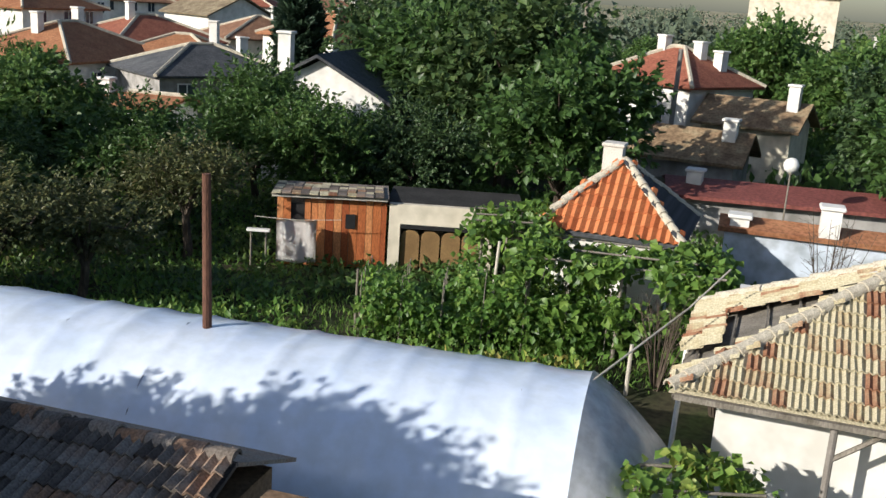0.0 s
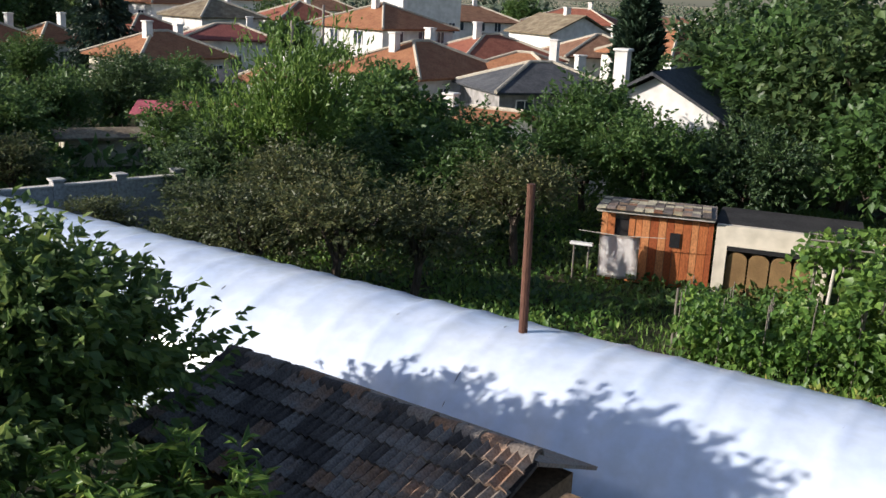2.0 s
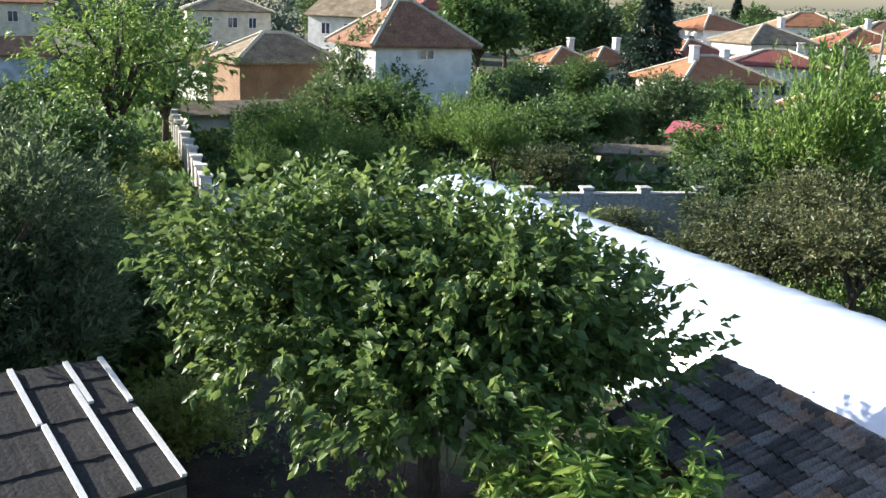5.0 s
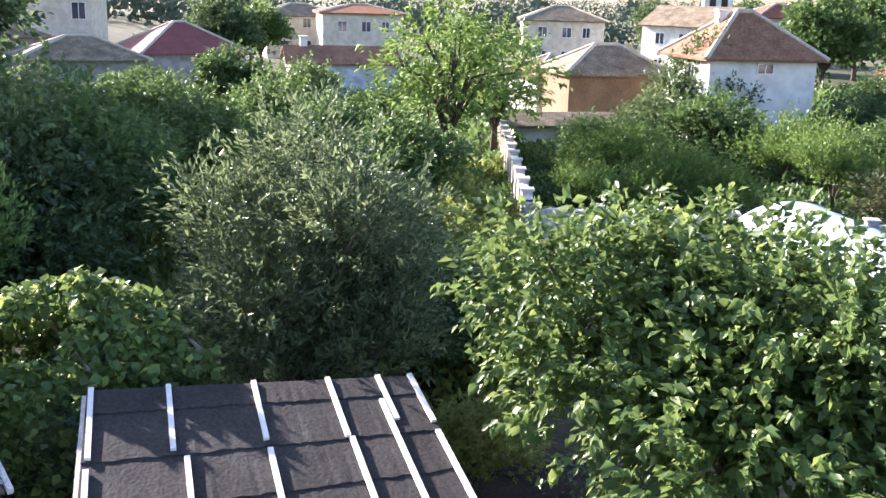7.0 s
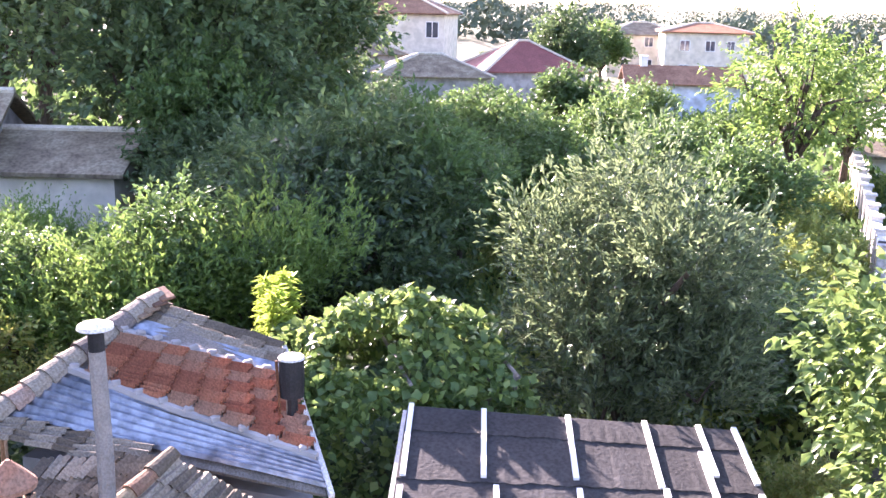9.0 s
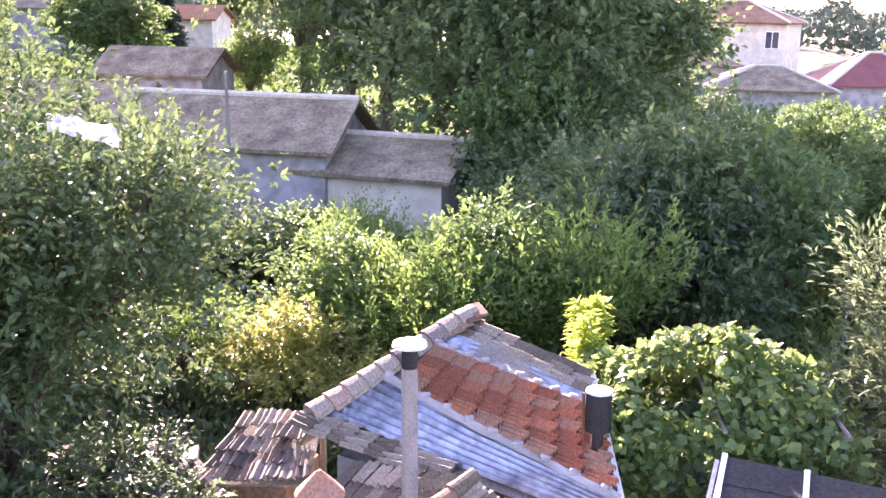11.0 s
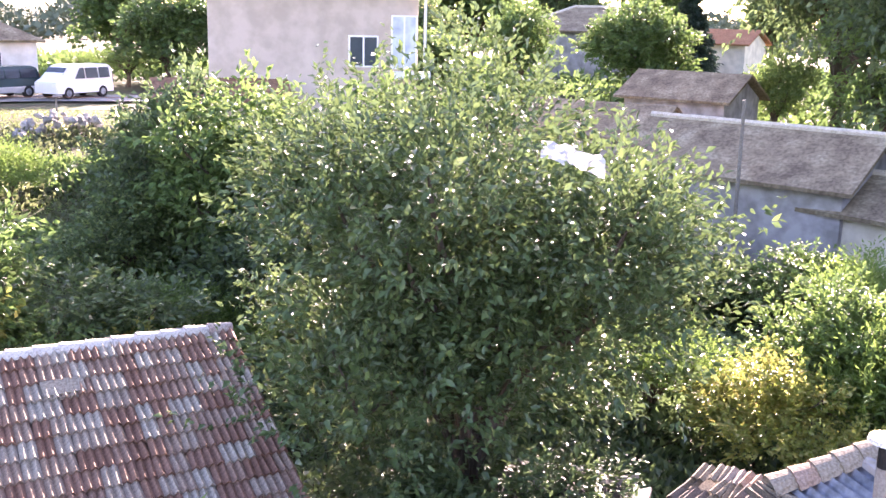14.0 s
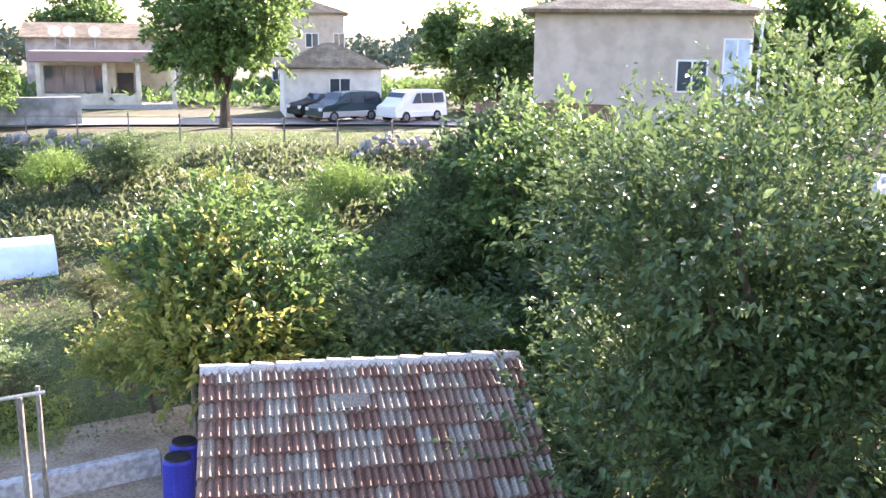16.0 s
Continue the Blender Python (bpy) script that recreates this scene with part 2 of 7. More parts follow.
TARPAPER = material("grey tar paper", [(0.034, 0.033, 0.032), (0.06, 0.058, 0.056)], 0.85, 1.3, 0.5, fine=18, grime=0.25, spec=0.18)
WHITE_PAINT = material("white paint", [(0.74, 0.73, 0.7), (0.84, 0.83, 0.8)], 0.6, 3, 0.15, grime=0.08)
METAL = material("galvanised sheet", [(0.25, 0.28, 0.34), (0.42, 0.45, 0.51)], 0.34, 2, 0.2, metal=0.75, fine=6)
CEMENT_PIPE = material("asbestos cement pipe", [(0.21, 0.19, 0.17), (0.3, 0.275, 0.25)], 0.9, 3, 0.3, grime=0.15)
BLACK = material("black sooty metal", [(0.012, 0.012, 0.014), (0.03, 0.03, 0.03)], 0.6, 3, 0.2)
RUST = material("rusty wire", [(0.12, 0.05, 0.025), (0.22, 0.09, 0.04)], 0.8, 6, 0.3, metal=0.3)
CLOTH = material("white cloth", [(0.76, 0.75, 0.74), (0.84, 0.83, 0.82)], 0.95, 3, 0.2, grime=0.06)
BLUE_PLASTIC = material("blue plastic", [(0.03, 0.035, 0.3), (0.05, 0.06, 0.42)], 0.4, 2, 0.1)
GLASS = material("dark window glass", [(0.03, 0.04, 0.055), (0.06, 0.075, 0.1)], 0.06, 1, 0.0, spec=0.6, grime=0)
STONE = material("rubble stone", [(0.22, 0.21, 0.2), (0.4, 0.38, 0.35)], 0.95, 1.2, 0.8, by="object", fine=8)
CAR_GREEN = material("dark green car paint", [(0.02, 0.045, 0.05), (0.025, 0.055, 0.06)], 0.25, 1, 0.0, metal=0.3, spec=0.6, grime=0)
CAR_WHITE = material("white car paint", [(0.72, 0.73, 0.75), (0.76, 0.77, 0.78)], 0.25, 1, 0.0, spec=0.6, grime=0)
CAR_SILVER = material("silver car paint", [(0.5, 0.52, 0.53), (0.54, 0.55, 0.56)], 0.3, 1, 0.0, metal=0.5, spec=0.6, grime=0)
RUBBER = material("tyre rubber", [(0.015, 0.015, 0.015), (0.025, 0.025, 0.025)], 0.85, 5, 0.2)
MAIZE = greens("marrow and bean leaves", (0.035, 0.08, 0.014), (0.07, 0.15, 0.022), (0.14, 0.23, 0.035), extra=(0.34, 0.3, 0.08))


# ---- builders ----
def part(name, bm, mat, parent=None, label="", m=None, smooth=False):
    """Links a bmesh as one mesh object, under a thing or a part."""
    me = bpy.data.meshes.new(name)
    bm.to_mesh(me)
    bm.free()
    return mesh_part(name, me, mat, parent, label, m, smooth)


def mesh_part(name, me, mat, parent=None, label="", m=None, smooth=False):
    if not me.materials:
        me.materials.append(mat)
    if smooth:
        me.shade_smooth()
    ob = new(name, me)
    if parent:
        ob.parent = parent
    if m is not None:
        ob.matrix_basis = m
    if label:
        ob["label"] = label
    return ob


def thing(name, label, category, m=None, group="", kind=""):
    ob = new(name)
    ob.empty_display_size = 0.2
    if m is not None:
        ob.matrix_basis = m
    return tagged(ob, label, category, group, kind)


def add_box(bm, a, b, m=None, bevel=0.0):
    """A box from corner a to corner b, laid into bm."""
    r = bmesh.ops.create_cube(bm, size=1)
    vs = r["verts"]
    for v in vs:
        v.co = Vector([(a[i] + b[i]) / 2 + v.co[i] * (b[i] - a[i]) for i in range(3)])
    if bevel:
        es = list({e for v in vs for e in v.link_edges})
        r = bmesh.ops.bevel(bm, geom=es, offset=bevel, segments=1, affect="EDGES")
        vs = list({v for f in r["faces"] for v in f.verts} | {v for v in vs if v.is_valid})
    if m is not None:
        bmesh.ops.transform(bm, matrix=m, verts=vs)
    return vs


def box(name, a, b, mat, parent=None, label="", bevel=0.0, m=None):
    bm = bmesh.new()
    add_box(bm, a, b, None, bevel)
    return part(name, bm, mat, parent, label, m)


def add_tube(bm, pts, radii, sides=8, cap=True):
    """A tapered tube through the points."""
    rings = []
    pts = [Vector(p) for p in pts]
    for i, p in enumerate(pts):
        d = (pts[min(i + 1, len(pts) - 1)] - pts[max(i - 1, 0)]).normalized()
        a = d.orthogonal().normalized() if abs(d.z) < 0.9 else Vector((1, 0, 0)).cross(d).normalized()
        b = d.cross(a)
        rings.append([bm.verts.new(p + (a * math.cos(k * math.tau / sides) + b * math.sin(k * math.tau / sides)) * radii[i]) for k in range(sides)])
    for r, s in zip(rings, rings[1:]):
        for k in range(sides):
            bm.faces.new((r[k], r[(k + 1) % sides], s[(k + 1) % sides], s[k]))
    if cap:
        bm.faces.new(rings[0][::-1])
        bm.faces.new(rings[-1])


def tube(name, pts, radii, mat, parent=None, label="", sides=8):
    bm = bmesh.new()
    add_tube(bm, pts, radii, sides)
    return part(name, bm, mat, parent, label, smooth=False)


def polar(az, r):
    return -r * math.sin(radians(az)), r * math.cos(radians(az))


def rise(x, y):
    """The ground climbs gently towards the road."""
    s = -0.29 * x - 0.956 * y
    t = min(1.0, max(0.0, (s - 20) / 38))
    return 3.85 * t * t * (3 - 2 * t)


def numpy_mesh(name, verts, tris):
    me = bpy.data.meshes.new(name)
    verts, tris = np.asarray(verts, np.float32), np.asarray(tris, np.int32)
    me.vertices.add(len(verts))
    me.vertices.foreach_set("co", verts.ravel())
    me.loops.add(len(tris) * 3)
    me.loops.foreach_set("vertex_index", tris.ravel())
    me.polygons.add(len(tris))
    me.polygons.foreach_set("loop_start", np.arange(0, len(tris) * 3, 3, dtype=np.int32))
    me.polygons.foreach_set("loop_total", np.full(len(tris), 3, np.int32))
    me.update(calc_edges=True)
    return me


def leaf_mesh(name, at, way, size, rng, aspect=0.55, droop=0.4):
    """Folded leaves, each two triangles about its midrib, from the points at along way."""
    n = len(at)
    way = way + rng.normal(0, 0.45, (n, 3))
    way[:, 2] -= droop
    way /= np.linalg.norm(way, axis=1)[:, None] + 1e-6
    side = np.cross(way, rng.normal(0, 1, (n, 3)) + np.array([0, 0, 1.6]))
    side /= np.linalg.norm(side, axis=1)[:, None] + 1e-6
    up = np.cross(side, way)
    s = (size * rng.uniform(0.6, 1.3, n))[:, None]
    tip = at + way * s - up * s * 0.12
    mid = at + way * s * 0.45
    left = mid + side * s * aspect * 0.5 + up * s * 0.12
    right = mid - side * s * aspect * 0.5 + up * s * 0.12
    verts = np.stack([at, left, tip, right], 1).reshape(-1, 3)
    k = np.arange(n)[:, None] * 4
    tris = np.concatenate([k + np.array([[0, 2, 1]]), k + np.array([[0, 3, 2]])], 1).reshape(-1, 3)
    return numpy_mesh(name, verts, tris)


def crown_points(lobes, twigs, per, length, rng, up=0.35):
    """Leaf places along twigs that grow out of the crown's lobes."""
    weights = np.array([l[3] * l[4] for l in lobes])
    which = rng.choice(len(lobes), twigs, p=weights / weights.sum())
    centre = np.array([l[:3] for l in lobes])[which]
    half = np.array([(l[3], l[3], l[4]) for l in lobes])[which]
    d = rng.normal(0, 1, (twigs, 3))
    d[:, 2] = np.where(d[:, 2] < -0.6, -d[:, 2] * 0.5, d[:, 2])
    d /= np.linalg.norm(d, axis=1)[:, None]
    start = centre + d * half * rng.uniform(0.35, 0.95, twigs)[:, None]
    grow = d + rng.normal(0, 0.35, (twigs, 3))
    grow[:, 2] += up
    grow /= np.linalg.norm(grow, axis=1)[:, None]
    long = length * rng.uniform(0.4, 1.3, twigs)
    f = rng.uniform(0.0, 1.0, (twigs, per))
    at = start[:, None] + grow[:, None] * (f * long[:, None])[..., None] + rng.normal(0, 0.05, (twigs, per, 3)) * length
    way = np.repeat(grow[:, None], per, 1)
    return at.reshape(-1, 3), way.reshape(-1, 3)


def tree_lobes(rng, height, radius, base, count, flat=0.8):
    """Lobes of an uneven crown between base and height."""
    out = []
    mid = (height + base) / 2
    for i in range(count):
        a = i * 2.4 + rng.uniform(-0.4, 0.4)
        f = rng.uniform(0.3, 0.68) * radius
        z = base + (height - base) * rng.uniform(0.22, 0.72)
        r = radius * rng.uniform(0.34, 0.5)
        out.append((math.cos(a) * f, math.sin(a) * f, z, r, min(r * flat, (height - z))))
    out.append((0, 0, height - radius * 0.42, radius * 0.42, radius * 0.42))
    out.append((0, 0, mid - 0.1 * height, radius * 0.55, (height - base) * 0.33))
    return out


def make_tree(label, category, mat, height, radius, base, lobes, twigs, per, length, size, seed, aspect=0.5, droop=0.4, up=0.35, trunk=0.13, name="tree", bark=None):
    """A tree at the origin: a tapered trunk with limbs, and a crown of leaves."""
    rng = np.random.default_rng(seed)
    t = thing(name, label, category, group="trees and shrubs of the gardens")
    ls = tree_lobes(rng, height, radius, base, lobes)
    bm = bmesh.new()
    fork = Vector((rng.uniform(-0.15, 0.15), rng.uniform(-0.15, 0.15), base + 0.15 * (height - base)))
    add_tube(bm, [(0, 0, -0.2), (0.03, 0, 0.3), fork * 0.5, fork, (0, 0, height * 0.75)], [trunk * 1.4, trunk * 1.1, trunk, trunk * 0.8, trunk * 0.2], 7)
    for l in ls[:-2]:
        p = Vector(l[:3])
        k = fork.lerp(p, 0.5) + Vector((0, 0, 0.12 * height))
        add_tube(bm, [fork * rng.uniform(0.75, 1.0), k, p, p + Vector((p.x * 0.2, p.y * 0.2, l[4] * 0.7))], [trunk * 0.6, trunk * 0.4, trunk * 0.22, 0.015], 5)
    part("trunk", bm, bark or BARK, t)
    at, way = crown_points(ls, twigs, per, length, rng, up)
    mesh_part("crown", leaf_mesh("crown", at, way, size, rng, aspect, droop), mat, t)
    return t


def put(ob, x, y, turn=0.0, scale=1.0, tall=1.0, z=None):
    """A turned and scaled copy of a thing at a place on the ground."""
    m = pose(x, y, rise(x, y) if z is None else z, 0, 0, turn) @ Matrix.Diagonal((scale, scale, scale * tall, 1))
    return copy_thing(ob, m)


# ---- ground ----
def ground():
    rings = [0] + [1.5 * k for k in range(1, 54)] + [80 * 1.16 ** k for k in range(1, 25)]
    seg = 150
    verts, tris = [(0, 0, rise(0, 0))], []
    for i, r in enumerate(rings[1:]):
        for k in range(seg):
            x, y = polar(k * 360 / seg, r)
            far = max(0.0, min(1.0, (r - 260) / 700))
            hill = far * (9 + 7 * noise.noise(Vector((x / 420, y / 420, 0.3)))) * min(1.0, r / 900)
            bumps = 0.09 * noise.noise(Vector((x / 2.3, y / 2.3, 0))) * (1 if r < 120 else 0)
            verts.append((x, y, rise(x, y) + hill + bumps - 0.05))
    for k in range(seg):
        tris.append((0, 1 + k, 1 + (k + 1) % seg))
    for i in range(len(rings) - 2):
        a, b = 1 + i * seg, 1 + (i + 1) * seg
        for k in range(seg):
            q = (k + 1) % seg
            tris += [(a + k, b + k, b + q), (a + k, b + q, a + q)]
    tagged(mesh_part("ground", numpy_mesh("ground", verts, tris), EARTH, smooth=True), "garden earth and rough grass between the plots", "ground", kind="structure")


ground()


def grass_patch(name, label, x0, y0, x1, y1, count, size, mat, seed, aspect=0.12, lift=0.0):
    """Loose growth scattered over a stretch of ground, too fine to count."""
    rng = np.random.default_rng(seed)
    xy = np.stack([rng.uniform(x0, x1, count), rng.uniform(y0, y1, count)], 1)
    at = np.array([(x, y, rise(x, y) + lift * rng.uniform(0, 1)) for x, y in xy])
    way = np.tile([0, 0, 1.2], (count, 1)) + rng.normal(0, 0.3, (count, 3))
    ob = mesh_part(name, leaf_mesh(name, at, way, size, rng, aspect, 0.0), mat)
    return tagged(ob, label, "plants", kind="stuff")


# ---- houses ----
WINDOW = {}


def window(parent, x, z, w, h, y, m, shared="window", pane=GLASS, frame_mat=WHITE_PAINT):
    """A framed pane set into a wall face that looks along -y in the frame m."""
    key = (shared, round(w, 2), round(h, 2), pane.name, frame_mat.name)
    if key not in WINDOW:
        bm = bmesh.new()
        t = 0.07
        add_box(bm, (-w / 2, -0.05, 0), (-w / 2 + t, 0.06, h))
        add_box(bm, (w / 2 - t, -0.05, 0), (w / 2, 0.06, h))
        add_box(bm, (-w / 2 + t, -0.05, 0), (w / 2 - t, 0.06, t))
        add_box(bm, (-w / 2 + t, -0.05, h - t), (w / 2 - t, 0.06, h))
        add_box(bm, (-t / 2, -0.045, t), (t / 2, 0.05, h - t))
        a = bpy.data.meshes.new("window_frame")
        bm.to_mesh(a)
        bm.free()
        a.materials.append(frame_mat)
        bm = bmesh.new()
        add_box(bm, (-w / 2 + t, -0.02, t), (-t / 2, 0.02, h - t))
        add_box(bm, (t / 2, -0.02, t), (w / 2 - t, 0.02, h - t))
        b = bpy.data.meshes.new("pane")
        bm.to_mesh(b)
        bm.free()
        b.materials.append(pane)
        WINDOW[key] = (a, b)
    a, b = WINDOW[key]
    f = mesh_part("window", a, None, parent, m=m @ pose(x, y, z))
    mesh_part("pane", b, None, f)


def roof_mesh(w, d, top, over, kind, lift, thick=0.14):
    """A hipped or gabled roof shell over w x d, its eaves at top, lift metres high. Returns its bmesh and ridge lines."""
    bm = bmesh.new()
    a, b = w / 2 + over, d / 2 + over
    e = [Vector((-a, -b, top)), Vector((a, -b, top)), Vector((a, b, top)), Vector((-a, b, top))]
    if kind == "hip":
        k = max(0.0, a - b) if a >= b else 0.0
        q = max(0.0, b - a) if b > a else 0.0
        r0, r1 = Vector((-k, -q, top + lift)), Vector((k, q, top + lift))
    else:
        r0, r1 = Vector((-a, 0, top + lift)), Vector((a, 0, top + lift))
    if kind == "hip" and b > a:
        faces = [(e[0], e[1], r0), (e[1], e[2], r1, r0), (e[2], e[3], r1), (e[3], e[0], r0, r1)]
    elif kind == "hip" and (r0 - r1).length < 0.05:
        faces = [(e[0], e[1], r0), (e[1], e[2], r0), (e[2], e[3], r0), (e[3], e[0], r0)]
    elif kind == "hip":
        faces = [(e[0], e[1], r1, r0), (e[1], e[2], r1), (e[2], e[3], r0, r1), (e[3], e[0], r0)]
    else:
        faces = [(e[0], e[1], r1, r0), (e[2], e[3], r0, r1)]
    up, low, rim = {}, {}, {}
    for f in faces:
        for p in f:
            key = tuple(p)
            if key not in up:
                up[key], low[key] = bm.verts.new(p), bm.verts.new(p - Vector((0, 0, thick)))
        bm.faces.new([up[tuple(p)] for p in f])
        bm.faces.new([low[tuple(p)] for p in f][::-1])
        for i in range(len(f)):
            edge = (tuple(f[i]), tuple(f[(i + 1) % len(f)]))
            if edge[::-1] in rim:
                del rim[edge[::-1]]
            else:
                rim[edge] = True
    for p, q in rim:
        bm.faces.new((up[p], low[p], low[q], up[q]))
    lines = [(r0, r1)] if (r1 - r0).length > 0.1 else []
    if kind == "hip":
        ends = [(0, r0), (1, r0 if b > a else r1), (2, r1), (3, r1 if b > a else r0)]
        lines += [(e[i], r) for i, r in ends]
    return bm, lines


def house(label, az, r, w, d, h, roof, lift, wall, roof_mat, turn=0.0, windows=(), side_windows=(), chimneys=(), z=None, caps=True, over=0.45, name="house", category="house", door=None, place=None):
    """A house that faces the camera's balcony when turn is 0; windows are (x, z, width, height) on its front, side_windows on its left side."""
    lift *= 0.85
    x, y = place if place else polar(az, r)
    z = rise(x, y) if z is None else z
    t = thing(name, label, category, pose(x, y, z, 0, 0, az + turn), group="houses and sheds of the village")
    bm = bmesh.new()
    add_box(bm, (-w / 2, -d / 2, -1.2), (w / 2, d / 2, h))
    if roof == "gable":
        for s in (-1, 1):
            f = [bm.verts.new((s * w / 2, -d / 2, h)), bm.verts.new((s * w / 2, d / 2, h)), bm.verts.new((s * w / 2, 0, h + lift * (d / (d + 2 * over)) - 0.06))]
            g = [bm.verts.new(v.co - Vector((s * 0.25, 0, 0))) for v in f]
            bm.faces.new(f if s > 0 else f[::-1])
            bm.faces.new(g[::-1] if s > 0 else g)
            for i in range(3):
                j = (i + 1) % 3
                bm.faces.new((f[i], g[i], g[j], f[j]))
    part("wall", bm, wall, t)
    bm, lines = roof_mesh(w, d, h - 0.02, over, roof, lift)
    rf = part("roof", bm, roof_mat, t)
    if caps:
        bm = bmesh.new()
        for a, b in lines:
            add_tube(bm, [a + Vector((0, 0, 0.02)), b + Vector((0, 0, 0.02))], [0.13, 0.13], 6)
        part("ridge_tiles", bm, RIDGE, rf)
    for cx, cy, ch in chimneys:
        top = h + lift * max(0.0, 1 - abs(cy) / (d / 2 + over)) + ch
        bm = bmesh.new()
        add_box(bm, (cx - 0.28, cy - 0.28, h), (cx + 0.28, cy + 0.28, top))
        add_box(bm, (cx - 0.36, cy - 0.36, top), (cx + 0.36, cy + 0.36, top + 0.12), bevel=0.03)
        part("chimney", bm, WHITE_WALL, rf)
    face = Matrix.Translation((0, -d / 2, 0))
    for wx, wz, ww, wh in windows:
        window(t, wx, wz, ww, wh, -0.03, face)
    side = pose(0, 0, 0, 0, 0, -90) @ Matrix.Translation((0, -w / 2, 0))
    for wx, wz, ww, wh in side_windows:
        window(t, wx, wz, ww, wh, -0.03, side)
    if door:
        dx, dw = door
        box("door", (dx - dw / 2, -d / 2 - 0.04, 0), (dx + dw / 2, -d / 2 + 0.02, 2.05), GREY_WOOD, t, "plain wooden door", 0.015)
    return t


W1 = [(-2.6, 1.0, 1.2, 1.3), (0.4, 1.0, 1.2, 1.3), (2.8, 1.0, 1.0, 1.3)]
W2 = W1 + [(-2.6, 3.9, 1.2, 1.3), (0.4, 3.9, 1.2, 1.3), (2.8, 3.9, 1.0, 1.3)]
S1 = [(-1.5, 1.1, 1.1, 1.2), (1.5, 1.1, 1.1, 1.2)]
S2 = S1 + [(-1.5, 3.9, 1.1, 1.2), (1.5, 3.9, 1.1, 1.2)]
HIP = "white-walled single-storey house with an orange and dark hipped tile roof"
# the village behind the gardens, from east to west
house("long white apartment block far behind the trees", -18.3, 150, 11.5, 9, 11.5, "gable", 0.3, CREAM_WALL, ROOF_GREY, 0, [(3, 4, 1.2, 1.3)], caps=False, name="apartment_block", category="building")
house("two-storey white house with a red hipped roof and chimneys", -12.6, 59, 6.6, 5.8, 4.6, "hip", 2.2, WHITE_WALL, ROOF_RED, -38, [(-1.5, 2.2, 1.1, 1.2), (1.2, 2.2, 1.1, 1.2)], [(0.3, 2.2, 1.0, 1.2)], [(-0.9, -0.2, 0.6), (1.2, 0.4, 0.5), (2.2, 1.0, 0.4)])
house("low house with a worn brown tile roof and a pale chimney", -14.0, 45.0, 4.3, 3.6, 2.1, "gable", 1.35, GREY_WALL, ROOF_TAN, -12, chimneys=[(1.6, -0.5, 0.7)], caps=False, z=0.3)
house("low outbuilding with a brown mossy roof and a white chimney", -17.2, 55, 4.6, 4.2, 2.4, "gable", 1.5, CREAM_WALL, ROOF_TAN, -14, chimneys=[(1.9, -0.6, 1.1)], caps=False, z=0.6)
house("low shed with a blue-white corrugated wall", -13.2, 39.5, 5.0, 2.0, 1.75, "gable", 0.35, BLUE_WALL, ROOF_GREY, -10, chimneys=[(0.9, -0.9, 0.7)], caps=False, name="shed", category="shed")
house("long low shed with a maroon sheet roof", -19.8, 39.5, 9.0, 3.2, 1.9, "gable", 0.45, GREY_WALL, ROOF_MAROON, 10, caps=False, name="shed", category="shed")
house("low building with a yellowed tile roof edge and bluish white wall", -21.0, 31.5, 5.2, 1.4, 2.2, "gable", 0.28, BLUE_WALL, ROOF_ORANGE, 4, chimneys=[(-2.2, -0.5, 0.15), (0.35, -0.6, 0.75)], over=0.2, caps=False, name="outbuilding", category="shed")
house(HIP, 20.8, 72, 10.2, 8.5, 3.0, "hip", 2.5, WHITE_WALL, ROOF_ORANGE, 50, W1, [(0.5, 1.1, 1.2, 1.2)], [(-2.3, 0.5, 0.7), (1.2, 0.2, 0.9)])
house("house with a low dark slate hipped roof", 13.9, 66, 8.6, 7, 2.8, "hip", 1.9, GREY_WALL, ROOF_DARK, 25, W1[:2], chimneys=[(2.6, -0.4, 0.6)])
house("flat white outbuilding with a pinkish tile lean-to roof", 17.4, 50, 4.6, 3.6, 2.5, "gable", 0.55, WHITE_WALL, ROOF_ORANGE, -28, chimneys=[(-1.3, -0.4, 0.6)], caps=True, over=0.3, name="outbuilding", category="shed")
house("low orange-roofed outbuilding among the trees", 21.5, 58, 4.5, 3, 1.9, "gable", 0.7, WHITE_WALL, ROOF_ORANGE, 20, name="outbuilding", category="shed")
house("white gabled house with a dark roof and a tall white chimney", 6.2, 46, 6.8, 5.6, 3.9, "gable", 2.1, WHITE_WALL, ROOF_DARK, 74, chimneys=[(-2.2, 1.9, 1.7)], caps=False)
house("white house with an orange and brown hipped roof", 6.2, 83, 9.5, 8.5, 4.6, "hip", 2.6, WHITE_WALL, ROOF_ORANGE, 42, W2[:2], S1, [(1.4, 0, 0.7)])
house("low annexe with a white fascia and dark red roof", 4.2, 62, 7.0, 4.2, 4.0, "gable", 0.5, WHITE_WALL, ROOF_MAROON, 6, caps=False, name="annexe", category="building")
house("tall two-storey white house with an orange tile roof", 23.0, 92, 9.0, 9, 5.4, "hip", 2.4, WHITE_WALL, ROOF_ORANGE, 45, W2, S2, [(-1, 0, 0.8), (2, -0.5, 0.7)])
house("house with a wide red hipped tile roof", 16.8, 88, 9.5, 8.0, 3.4, "hip", 2.2, CREAM_WALL, ROOF_RED, 30, W1, chimneys=[(-1.5, 0, 0.9)])
house("white house with a low terracotta roof", 14.9, 74, 6.4, 5.2, 3.3, "hip", 1.5, WHITE_WALL, ROOF_ORANGE, -22, W1[:2], chimneys=[(2.4, -0.3, 1.1)])
